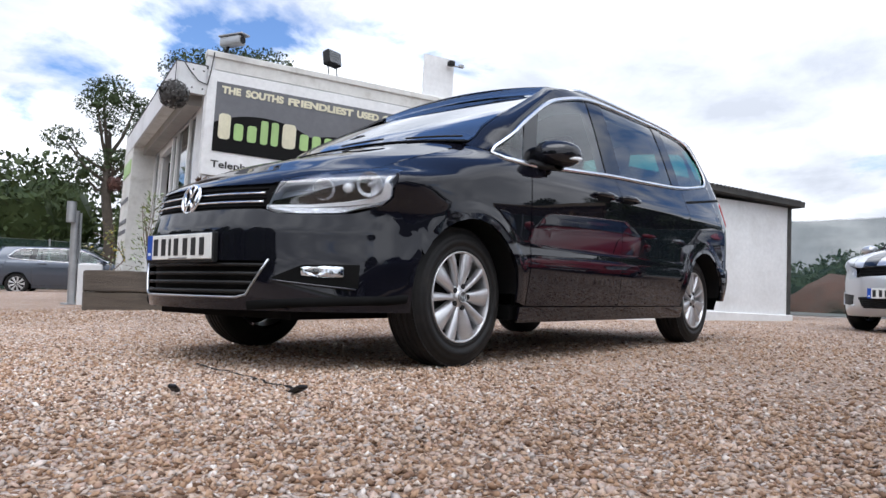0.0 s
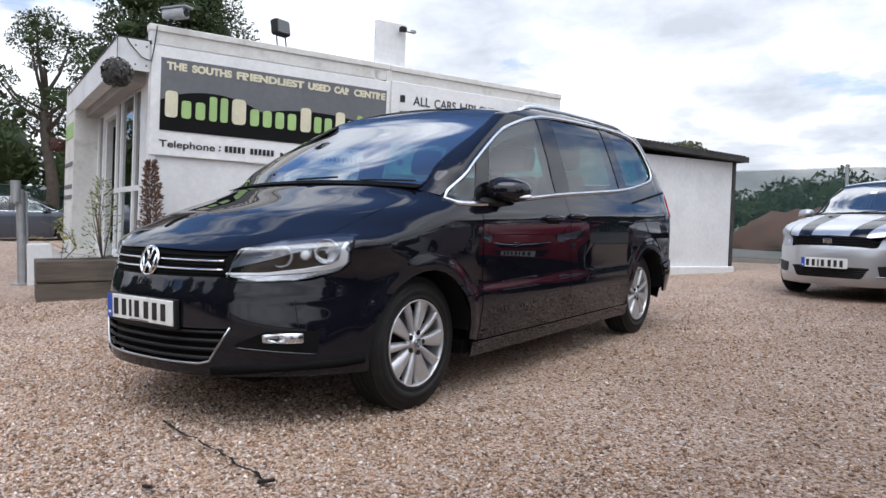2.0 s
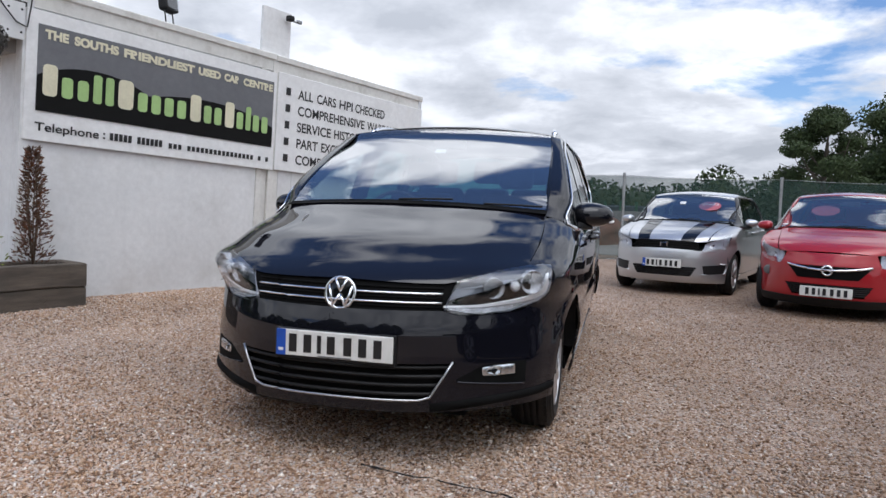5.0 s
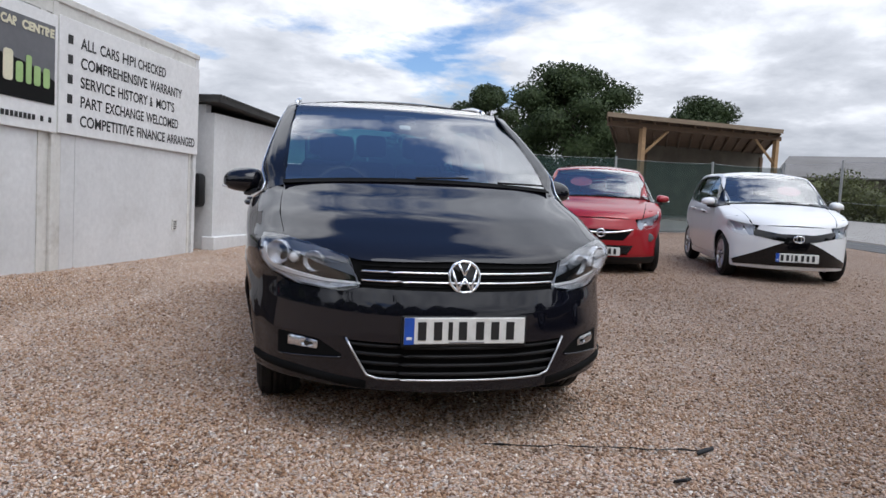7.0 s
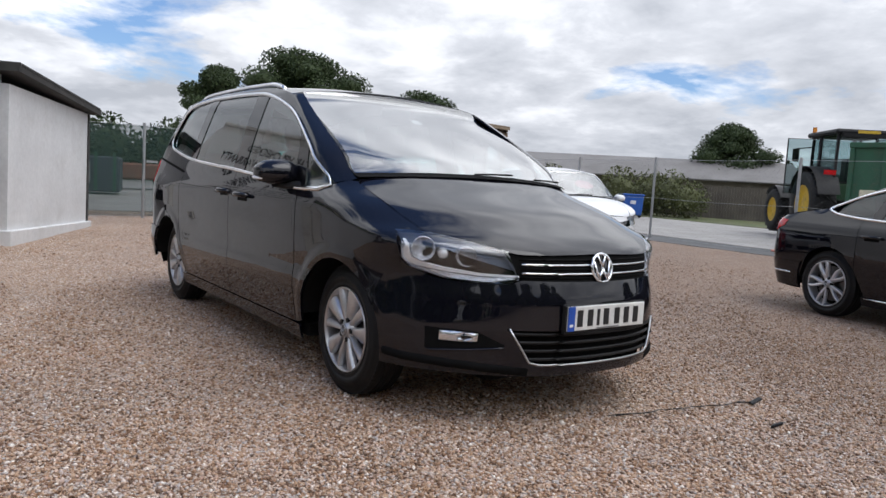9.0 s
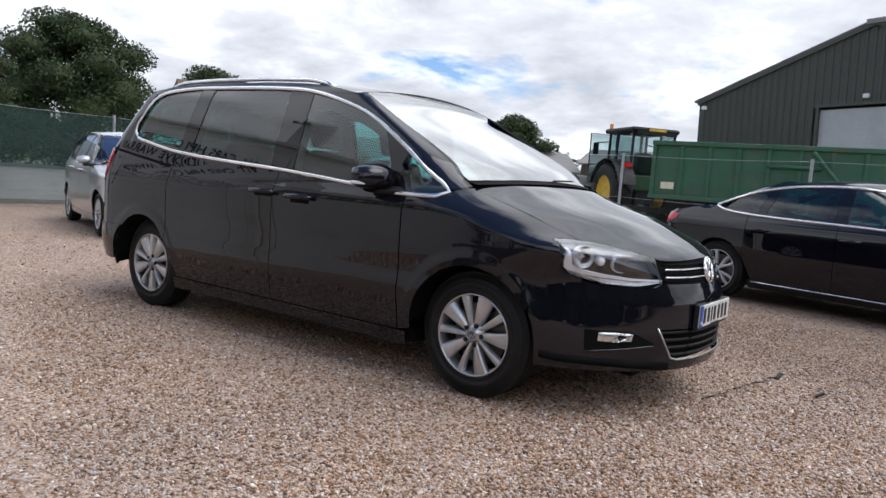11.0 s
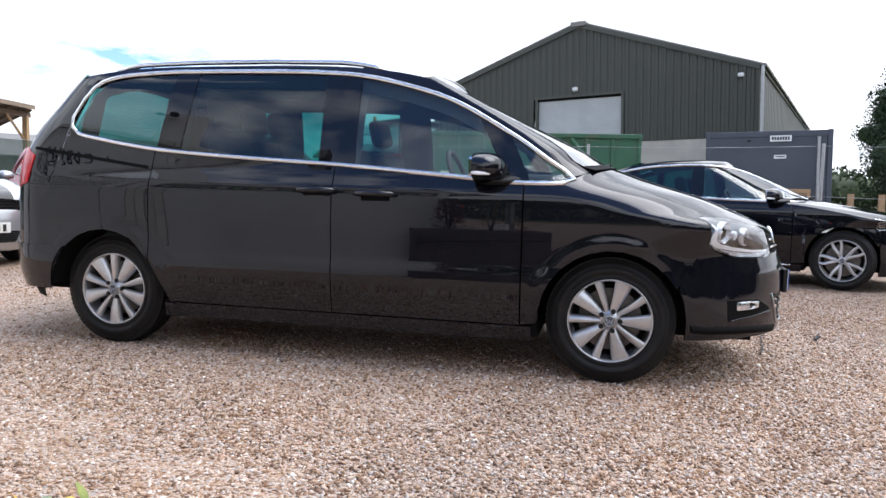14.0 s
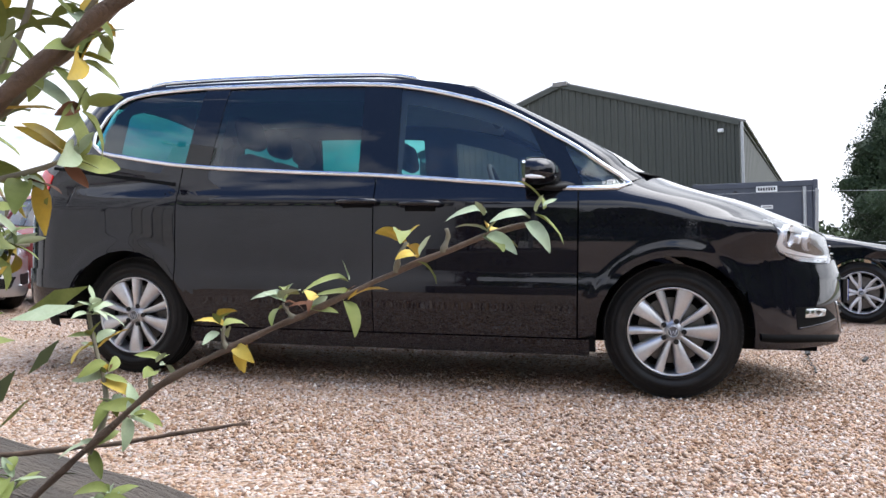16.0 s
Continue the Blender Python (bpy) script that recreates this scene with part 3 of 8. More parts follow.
def name_bar(x, w, z0, z1, mt, label):
    """A plain bar with rounded ends."""
    bm = bmesh.new()
    r = w * .30
    pts = []
    for cx, cz, a0 in ((x + w - r, z1 - r, 0), (x + r, z1 - r, 90), (x + r, z0 + r, 180), (x + w - r, z0 + r, 270)):
        pts += [(cx + r * math.cos(radians(a0 + q)), cz + r * math.sin(radians(a0 + q))) for q in (0, 22, 45, 68, 90)]
    f = bm.faces.new([bm.verts.new((a, -.046, b)) for a, b in pts])
    ex = bmesh.ops.extrude_face_region(bm, geom=[f])
    for v in [g for g in ex["geom"] if isinstance(g, bmesh.types.BMVert)]:
        v.co.y = -.049
    part("plain_name_bar", bm, M[mt], sign, label)


x = .15
for k, (n_small, wcap, wlow) in enumerate(((4, .185, .150), (4, .225, .150), (2, .185, .135), (4, .170, .128))):
    name_bar(x, wcap * .70, 1.99, 2.275, "cream", "cream name bar")
    x += wcap * .92
    for q in range(n_small):
        tall = (k, q) in ((0, 2), (0, 3), (3, 1))
        name_bar(x, wlow * (.55 if tall else .68), 1.995, 2.265 if tall else 2.185, "lime", "green name bar")
        x += wlow * (.80 if tall else .985)
    x += .008
sign_words("contact_word", "Telephone", .10, 1.668, .078, .60, M["ink"], sign, .002, -.040)
for z in (1.672, 1.712):
    boxp("colon_dot", (.735, .752, -.042, -.037, z, z + .017), M["ink"], sign)
for k in range(12):
    if k != 5:
        boxp("plain_bar", (.80 + k * .048, .80 + k * .048 + .034, -.042, -.037, 1.668, 1.738), M["ink"], sign, "plain dark bar")
for k in range(24):
    if k not in (3, 20, 22):
        boxp("plain_bar", (1.44 + k * .0555, 1.44 + k * .0555 + .036, -.042, -.037, 1.668, 1.720), M["ink"], sign, "plain dark bar")
sign2 = root("signboard", SITE, "white signboard listing five sales offers in black", "sign", "signboards on the office wall")
boxp("backing_board", (2.86, L + .005, -.035, -.013, 1.585, 2.765), M["board_white"], sign2, "white board", bev=.004)
for k, (text, wd) in enumerate((("ALL CARS HPI CHECKED", 1.62), ("COMPREHENSIVE WARRANTY", 2.02), ("SERVICE HISTORY & MOT'S", 1.83), ("PART EXCHANGE WELCOMED", 1.95), ("COMPETITIVE FINANCE ARRANGED", 2.38))):
    z = 2.555 - k * .202
    sign_words("offer_word", text, 3.178, z - .062, .118, wd, M["ink"], sign2, .003, -.038)
    boxp("square_bullet", (2.985, 3.055, -.040, -.035, z - .045, z + .045), M["ink"], sign2)

# white outhouse
out = root("outhouse", pose(-7.12, -1.72, 0, 0, 1.6, 155.5), "low white outhouse with a dark sloping roof", "building")
OL, OD = 3.42, 3.0
boxp("front_wall", (0, OL - .06, 0, .14, .18, 1.98), M["render"], out, "white rendered wall")
boxp("base_course", (-.05, OL + .02, -.07, .14, -.05, .19), M["render"], out, "white painted base course", bev=.012)
boxp("side_wall", (0, .14, .14, OD, .0, 2.10), M["render"], out, "white rendered side wall")
boxp("far_wall", (OL - .14, OL, .14, OD, .0, 2.0), M["render"], out)
boxp("rear_wall", (.14, OL - .14, OD - .14, OD, .0, 2.0), M["render"], out)
boxp("corner_board", (OL - .06, OL + .015, -.02, .12, .12, 1.98), M["roof_felt"], out, "black corner board")
bm = box(bmesh.new(), -.14, OL + .16, -.16, OD + .1, 0, .09)
for v in bm.verts:
    v.co.z += 1.985 + .13 * max(0, (OL - v.co.x) / OL)
part("roof", bm, M["roof_felt"], out, "dark felt roof with a fascia")
bm = bmesh.new()
for k in range(int((OL + .26) / .085)):
    x = -.12 + k * .085
    z = 2.075 + .13 * max(0, (OL - x) / OL)
    cyl(bm, (x, -.17, z), (x, OD, z), .022, seg=6)
tagged(part("corrugation", bm, M["roof_felt"], out), kind="stuff")
boxp("dark_fabric", (-.28, -.08, .05, .35, .62, 1.10), M["trim"], out, "dark cloth hanging by the gap", bev=.06, seg=2, smooth=True)

# ---------- cars ----------
class Body:
    """A car body as plan outlines stacked in height: a nose curve, sides and a tail, blended smoothly.
    x forward from the front axle, y to the left, z up from the ground."""

    def __init__(self, s):
        self.s = s
        self.front, self.c = pchip(s["front"]), pchip(s["c"])
        self.side, self.rear = pchip(s["side"]), pchip(s["rear"])
        self.taper = pchip(s["taper"])
        self.cr = s.get("cr", 0.5)
        kk = s.get("k", 0.1)
        self.k = pchip(kk) if isinstance(kk, list) else (lambda z: kk)

    def Y(self, x, z):
        x, z = np.asarray(x, float), np.asarray(z, float)
        n = (np.maximum(self.front(z) - x, 1e-6) / self.c(z)) ** 0.4
        q = (np.maximum(x - self.rear(z), 1e-6) / self.cr) ** 0.35
        y = smin(smin(n, self.side(z) * self.taper(x), self.k(z)), q, 0.1)
        if self.s.get("flare"):
            for xc in (0.0, -self.s["wb"]):
                d = np.hypot(x - xc, z - self.s["wheel"][0]) - self.s["arch"]
                w = np.clip((0.085 - d) / 0.05, 0, 1)
                y = y + self.s["flare"] * w * w * (3 - 2 * w)
        return y

    def tau(self, x, z):
        return (np.maximum(self.front(z) - x, 0) / self.c(z)) ** 0.4

    def P(self, t, z):
        """Point of the nose and side by its plan parameter t (about y near the nose) and height."""
        t, z = np.broadcast_arrays(np.asarray(t, float), np.asarray(z, float))
        x = self.front(z) - self.c(z) * np.abs(t) ** 2.5
        return np.stack([x, np.sign(t) * self.Y(x, z) * (np.abs(t) > 1e-4), z], -1)

    def S(self, x, z):
        x, z = np.broadcast_arrays(np.asarray(x, float), np.asarray(z, float))
        return np.stack([x, self.Y(x, z), z], -1)

    def hoodz(self, x, y):
        x, y = np.broadcast_arrays(np.asarray(x, float), np.asarray(y, float))
        lo, hi = np.full(x.shape, self.s["hood_lo"]), np.full(x.shape, 1.8)
        for _ in range(40):
            m = (lo + hi) / 2
            up = self.front(m) - self.c(m) * np.abs(y) ** 2.5 > x
            lo, hi = np.where(up, m, lo), np.where(up, hi, m)
        return (lo + hi) / 2


def push(P, off):
    """Moves a grid of points along its own normals (outwards, away from the middle of the car)."""
    du, dv = np.gradient(P, axis=0), np.gradient(P, axis=1)
    n = np.cross(du, dv)
    n /= np.linalg.norm(n, axis=2)[..., None] + 1e-12
    mid = np.array((P[..., 0].mean() * 0.7 - 0.5, 0.0, 0.55))
    if ((P - mid) * n).sum() < 0:
        n = -n
    return P + n * off, n


def panel(name, P, material, parent, label="", off=0.0, rim=0.012, mirror=False, drop=None, whole=False, tip=0):
    """A sheet-metal panel from a grid of points, with its edges folded inwards. mirror: on the other side of the car. whole: both halves in one mesh."""
    P, n = push(P, off)
    if tip:
        n *= np.where((n * np.array((.2, 1.0, .6))).sum(2) < 0, -1.0, 1.0)[..., None]
        n[-tip:] = n[-tip - 1]
    if whole:
        Q = P[::-1].copy()
        Q[..., 1] *= -1
        nn = n[::-1].copy()
        nn[..., 1] *= -1
        P, n = np.concatenate([Q[:-1], P]), np.concatenate([nn[:-1], n])
    elif mirror:
        P, n = P.copy(), n.copy()
        P[..., 1] *= -1
        n[..., 1] *= -1
    V, F = grid_mesh(P)
    V = list(V)
    if drop is not None:
        F = [f for f in F if not drop(sum(V[i] for i in f) / 4)]
    if rim:
        nu, nv = P.shape[:2]
        ring = [(i, 0) for i in range(nu)] + [(nu - 1, j) for j in range(1, nv)] + [(i, nv - 1) for i in range(nu - 2, -1, -1)] + [(0, j) for j in range(nv - 2, 0, -1)]
        base = len(V)
        for i, j in ring:
            V.append(P[i, j])
            V.append(P[i, j] - n[i, j] * rim)
        k = len(ring)
        for a in range(k):
            b = (a + 1) % k
            F.append((base + 2 * a, base + 2 * b, base + 2 * b + 1, base + 2 * a + 1))
    return mesh_ob(name, V, F, material, parent, label)


def both(name, P, material, parent, label="", **kw):
    return [panel(name, P, material, parent, label, mirror=mm, **kw) for mm in (False, True)]


def ribs(body, rr, n=6, nv=22):
    """A side panel between ribs (bottom x, bottom z, top x, top z)."""
    rr = np.array(rr, float)
    u = np.linspace(0, len(rr) - 1, (len(rr) - 1) * n + 1)
    q = np.stack([np.interp(u, np.arange(len(rr)), rr[:, i]) for i in range(4)], -1)
    v = np.linspace(0, 1, nv)[None, :]
    x = q[:, 0:1] * (1 - v) + q[:, 2:3] * v
    z = q[:, 1:2] * (1 - v) + q[:, 3:4] * v
    return body.S(x, z)


def nose(body, bottom, top, nu=24, nv=10, paired=False):
    """A panel on the nose between two curves of (t, z)."""
    bottom, top = np.array(bottom, float), np.array(top, float)

    def along(c):
        d = np.arange(len(c)) * 1.0 if paired else np.r_[0, np.cumsum(np.hypot(*np.diff(c, axis=0).T))]
        w = np.linspace(0, d[-1], nu)
        return np.stack([np.interp(w, d, c[:, 0]), np.interp(w, d, c[:, 1])], -1)
    b, t = along(bottom), along(top)
    v = np.linspace(0, 1, nv)[None, :, None]
    q = b[:, None, :] * (1 - v) + t[:, None, :] * v
    return body.P(q[..., 0], q[..., 1])


def wheel(parent, x, y, r, rim_r, width, style, side):
    """A wheel whose outer face lies at y; side is +1 for the car's left. Parts: tyre (with grooves), rim, spokes, centre cap, bolts."""
    w = root("wheel", pose(x, y, r, 0, 0, 0 if side > 0 else 180), "", "")
    for key in list(w.keys()):
        del w[key]
    w.parent = parent
    prof = [(rim_r + 0.004, -0.012), (rim_r + 0.010, -0.004), (rim_r + 0.018, -0.003), (rim_r + 0.0185, -0.0045), (rim_r + 0.034, -0.001), (rim_r + 0.0345, 0.001), (rim_r + 0.062, 0.003), (rim_r + 0.0625, 0.001), (r - 0.045, -0.004), (r - 0.030, -0.008), (r - 0.0295, -0.011), (r - 0.018, -0.016), (r - 0.006, -0.03)]
    for k in range(4):
        a = 0.045 + k * (width - 0.09) / 4
        b = a + (width - 0.09) / 4
        prof += [(r - 0.001, -a - 0.004), (r, -(a + b) / 2), (r - 0.001, -b + 0.006), (r - 0.009, -b + 0.004), (r - 0.009, -b - 0.001)]
    prof += [(r - 0.006, -width + 0.03), (r - 0.03, -width + 0.008), (rim_r + 0.01, -width)]
    V, F = lathe(prof, 64)
    V = [v * np.array((1, 1, 1)) for v in V]
    mesh_ob("tyre", V, F, M["rubber"], w)
    nb = 72
    bm = bmesh.new()
    for k in range(nb):
        a = 2 * math.pi * k / nb
        m = Matrix.Rotation(-a, 4, "Y") @ Matrix.Translation((r - 0.009, -0.034, 0))
        box(bm, -0.010, 0.0052, -0.014, 0.010, -0.0115, 0.0115, m=m)
    tagged(part("tread_block", bm, M["rubber"], w), kind="stuff")
    V, F = lathe([(rim_r + 0.004, -0.008), (rim_r + 0.003, -0.002), (rim_r - 0.002, -0.001), (rim_r - 0.006, -0.006), (rim_r - 0.009, -0.03), (rim_r - 0.016, -0.11), (rim_r - 0.005, -width + 0.01)], 56)
    mesh_ob("rim", V, F, M["alloy"] if style != "five" else M["alloy_dark"], w)
    V, F = lathe([(rim_r - 0.05, -0.085), (0.05, -0.08), (0.001, -0.08)], 30)
    mesh_ob("brake_disc", V, F, M["dark"] if style == "far" else M["disc"], w)
    V, F = lathe([(rim_r - 0.018, -0.10), (0.02, -0.105), (0.001, -0.105)], 24)
    mesh_ob("backing", V, F, M["dark"], w)
    mt = M["alloy"] if style != "five" else M["alloy_dark"]
    n = {"ten": 10, "five": 10, "far": 9}[style]
    ro = rim_r - 0.002
    for k in range(n):
        a = 2 * math.pi * (k + (0.5 if x < -1 else 0.0)) / n
        if style == "five":
            a = 2 * math.pi * (k // 2) / 5 + (0.18 if k % 2 else -0.18)
        end = (0.225 if k % 2 else 0.11) if style == "ten" else 0.17
        rows = []
        for f in np.linspace(0, 1, 8):
            rad = 0.040 + (ro - 0.040) * f
            if style == "five":
                half = 0.020 - 0.006 * f
                tw = (0.35 * f * (1 - f) * 1.5) * (1 if k % 2 else -1) - (0.17 * (1 - f)) * (1 if k % 2 else -1)
            else:
                half = (0.016 if k % 2 else 0.011) + (ro * end - (0.016 if k % 2 else 0.011)) * f ** 0.95
                tw = 0.015 * math.sin(math.pi * f)
            h = -0.014 + 0.005 * math.sin(math.pi * f) + 0.010 * f
            row = []
            for e, dh in ((-1, -0.034), (-0.96, -0.004), (-0.80, -0.001), (0.0, -0.003), (0.42, -0.006), (0.9, -0.016), (1, -0.038)):
                ee = e * half
                row.append((rad * math.cos(a + tw) - ee * math.sin(a + tw), h + dh, rad * math.sin(a + tw) + ee * math.cos(a + tw)))
            rows.append(row)
        Q = np.array(rows)
        rr2 = np.hypot(Q[..., 0], Q[..., 2])
        lim = np.minimum(rr2, rim_r - 0.003) / rr2
        Q[..., 0] *= lim
        Q[..., 2] *= lim
        V, F = grid_mesh(Q)
        mesh_ob("spoke", V, F, mt, w)
    V, F = lathe([(0.060, -0.04), (0.058, -0.022), (0.045, -0.014), (0.034, -0.010), (0.034, -0.005), (0.031, -0.003), (0.001, -0.003)], 24)
    mesh_ob("hub", V, F, mt, w)
    for k in range(5):
        a = 2 * math.pi * (k + 0.5) / 5
        bm = cyl(bmesh.new(), (0.052 * math.cos(a), -0.03, 0.052 * math.sin(a)), (0.052 * math.cos(a), -0.009, 0.052 * math.sin(a)), 0.0130, seg=10)
        part("wheel_bolt", bm, M["trim"], w)
    V, F = lathe([(0.030, -0.004), (0.030, 0.000), (0.026, 0.001), (0.025, -0.001), (0.001, -0.0005)], 24)
    cap = mesh_ob("centre_cap", V, F, M["grey_ink"], w)
    if style != "far":
        tubep("cap_ring", [(0.026 * math.cos(a), 0.001, 0.026 * math.sin(a)) for a in np.linspace(0, 2 * math.pi, 20, endpoint=False)], 0.003, M["satin"], cap, seg=6, closed=True)
        for sg in (1, -1):
            tubep("cap_stroke", [(sg * 0.017, 0.001, 0.012), (sg * 0.008, 0.001, -0.016), (0, 0.001, 0.004)], 0.0024, M["satin"], cap, seg=5)
    return w




def seat(parent, x, y, z, material, wide=0.5, back=0.62):
    s = root("seat", pose(x, y, z), "", "")
    for key in list(s.keys()):
        del s[key]
    s.parent = parent
    boxp("cushion", (-0.25, 0.27, -wide / 2, wide / 2, -0.1, 0.08), material, s, bev=0.05, seg=3, smooth=True)
    tilt = pose(-0.22, 0, 0.05, 0, -14, 0)
    boxp("backrest", (-0.07, 0.06, -wide / 2, wide / 2, 0, back), material, s, m=tilt, bev=0.05, seg=3, smooth=True)
    boxp("headrest", (-0.05, 0.05, -0.13, 0.13, back + 0.05, back + 0.24), material, s, m=tilt, bev=0.045, seg=3, smooth=True)
    return s


def number_plate(parent, x, z, m=None, blue=True, scale=1.0, y=0.0):
    """A white plate with plain bars in place of its characters."""
    p = root("number_plate", m or pose(x, y, z), "", "")
    for key in list(p.keys()):
        del p[key]
    p.parent = parent
    boxp("plate_board", (-0.006, 0.004, -0.26, 0.26, -0.0555, 0.0555), M["plate"], p, "white number plate", bev=0.003)
    if blue:
        boxp("blue_strip", (0.002, 0.0055, -0.26, -0.218, -0.0555, 0.0555), M["plate_blue"], p, "blue plate end strip")
        boxp("strip_mark", (0.004, 0.0065, -0.250, -0.228, -0.036, -0.024), M["sticker"], p)
    ys = (-0.185, -0.118, -0.065, -0.012, 0.062, 0.128, 0.194)
    for i, yy in enumerate(ys):
        wd = 0.009 if i == 2 else 0.0175
        boxp("plain_bar", (0.002, 0.0062, yy - wd, yy + wd, -0.038, 0.038), M["ink"], p, "plain dark bar")
    boxp("maker_line", (0.002, 0.006, -0.07, 0.08, -0.0525, -0.0475), M["grey_ink"], p)
    return p


def build_car(s, m):
    """A whole car from its curves; returns its root, at the ground under the front axle."""
    B = Body(s)
    car = root("car", m, s["label"], "car", s.get("group", ""))
    pm, gp = M[s["paint"]], M["gloss_black"]
    r, ra, wb, sill = s["wheel"][0], s["arch"], s["wb"], s["sill"]
    belt, dtop, edge = pchip(s["belt"]), pchip(s["dtop"]), pchip(s["roof_edge"])
    ye = pchip(s["a_edge"])
    x0, x1 = s["seams"][0], s["seams"][-1]
    dl0, dl1 = s["belt"][0][0], s["belt"][-1][0]

    # arch curves
    def arch(xc, a0, a1, n=13):
        return [(xc + ra * math.cos(radians(a)), r + ra * math.sin(radians(a))) for a in np.linspace(a0, a1, n)]

    # bonnet, in level rows from the grille up to the screen
    tm, zb = pchip(s["hood_t"]), pchip(s["hood_zb"])
    v, u = np.linspace(0, 1, 34)[None, :], np.linspace(0, 1, 26)[:, None]
    hz = zb(u) + (s["hood_top"] - zb(u)) * v
    ht_ = u * tm(hz)
    P = B.P(ht_, hz)
    ridge = s.get("bulge", 0.0) * np.exp(-((u - 0.66) / 0.10) ** 2) * np.clip(v / 0.2, 0, 1) * np.clip((1 - v) / 0.2, 0, 1)
    P[..., 2] += ridge
    panel("bonnet", P, pm, car, whole=True)
    if s.get("stripes"):
        for sg in (1, -1):
            f0, f1 = 0.40, 0.72
            k = np.linspace(f0, f1, 5)[:, None]
            zz0 = zb(k) + (s["hood_top"] - zb(k)) * v
            Q = B.P(k * tm(zz0), zz0) * np.array((1, sg, 1))
            panel("bonnet_stripe", Q, gp, car, "black bonnet stripe", off=0.003, rim=0)
    # fender
    seam = []
    for q in np.linspace(s["a_edge"][0][0], float(zb(1.0)), 12):
        t = float(tm(q)) * 1.006
        seam.append((float(B.front(q) - B.c(q) * t ** 2.5), float(q)))
    tops = [(x0 + 0.005, float(belt(x0)))] + [(dl1, s["belt"][-1][1])] + seam
    d = np.r_[0, np.cumsum([math.dist(tops[i], tops[i + 1]) for i in range(len(tops) - 1)])]
    low = [(x0 + 0.005, sill), (-ra + 0.0, sill + 0.02)] + arch(0, 172, s["bump_a"], 12) + s["fender_low"]
    dl = np.r_[0, np.cumsum([math.dist(low[i], low[i + 1]) for i in range(len(low) - 1)])]
    rr = []
    for (bx, bz), q in zip(low, dl / dl[-1]):
        w = q * d[-1]
        rr.append((bx, bz, float(np.interp(w, d, [t[0] for t in tops])), float(np.interp(w, d, [t[1] for t in tops]))))
    both("front_wing", ribs(B, rr, 4, 30), pm, car, tip=9)
    # doors
    seams = s["seams"]
    for a, b in zip(seams[:-1], seams[1:]):
        xs = np.linspace(a - 0.003, b + 0.003, 10)
        rr = []
        for xx in xs:
            dx = xx + wb
            lowz = sill if abs(dx) > ra else max(sill, r + math.sqrt(ra * ra - dx * dx))
            rr.append((xx, lowz, xx, float(belt(xx)) - 0.004))
        both("side_door", ribs(B, rr, 3, 44), pm, car)
    # quarter panel behind the doors
    tail = s["tail"]
    low = [(x1 - 0.003, r + math.sqrt(max(ra * ra - (x1 + wb) ** 2, 0)) if abs(x1 + wb) < ra else sill)] + [p for p in arch(-wb, 60, 180, 9) if p[0] < x1 - 0.01] + [(-wb - ra - 0.02, s["tail_low"])]
    top = [(x1 - 0.003, float(belt(x1)))]
    nq = len(low) - 1
    for k in range(1, nq + 1):
        xx = x1 + (dl0 - x1) * k / nq
        top.append((xx, float(belt(xx))))
    rr = [(*a, *b) for a, b in zip(low, top)]
    ends = s["quarter"]
    rr += [tuple(e) for e in ends]
    Q = ribs(B, rr, 5, 26)
    cap = pchip(s["cap_lim"])
    xl = lambda z: B.rear(z) + B.cr * cap(z) ** (1 / 0.35)
    zq = np.linspace(ends[-1][1], ends[-1][3], 26)
    xq = np.linspace(ends[-1][0], ends[-1][2], 26)
    w = np.linspace(0, 1, 9)[1:, None]
    corner = B.S(xq[None, :] * (1 - w) + xl(zq)[None, :] * w, np.broadcast_to(zq, (8, 26)))
    both("rear_quarter", np.concatenate([Q, corner]), pm, car)
    # roof edge curve: up the screen pillar, then along the roof
    zz = np.linspace(s["a_edge"][0][0], s["a_edge"][-1][0], 20)
    pil = [(float(B.front(q) - B.c(q) * ye(q) ** 2.5), float(q)) for q in zz]
    rx = np.linspace(pil[-1][0] - 0.03, s["roof_edge"][0][0], 30)
    roofline = [(float(q), float(edge(q))) for q in rx]
    line = pil + roofline
    dline = np.r_[0, np.cumsum([math.dist(line[i], line[i + 1]) for i in range(len(line) - 1)])]
    tx = np.linspace(s["dtop"][-1][0], s["dtop"][0][0], 60)
    inner = [(float(q), float(dtop(q))) for q in tx]
    di = np.r_[0, np.cumsum([math.dist(inner[i], inner[i + 1]) for i in range(len(inner) - 1)])]
    rr = []
    for (bx, bz), q in zip(inner, di / di[-1]):
        w = q * dline[-1]
        rr.append((bx, bz + 0.004, float(np.interp(w, dline, [t[0] for t in line])), float(np.interp(w, dline, [t[1] for t in line]))))
    both("roof_rail_panel", ribs(B, rr, 1, 7), pm if not s.get("black_pillar") else gp, car)
    # roof
    roof = []
    crown = s.get("crown", 0.05)
    for i, (xx, ze) in enumerate([pil[-1]] + [p for p in roofline if p[0] >= s.get("roof_rear", -99)]):
        yb = float(B.Y(xx, ze))
        f = np.linspace(0, 1, 14)
        bow = s["bow"] * max(0, 1 - i / 12) ** 2
        roof.append(np.stack([xx + bow * (1 - f ** 2.5), yb * f, ze + crown * (1 - f ** 2)], -1))
    roof = np.array(roof)
    panel("roof", roof.transpose(1, 0, 2), M[s.get("roof_paint", s["paint"])], car, whole=True)
    # windscreen
    v = np.linspace(0, 1, 16)
    f = np.linspace(0, 1, 14)
    sc = []
    front_row = roof[0]
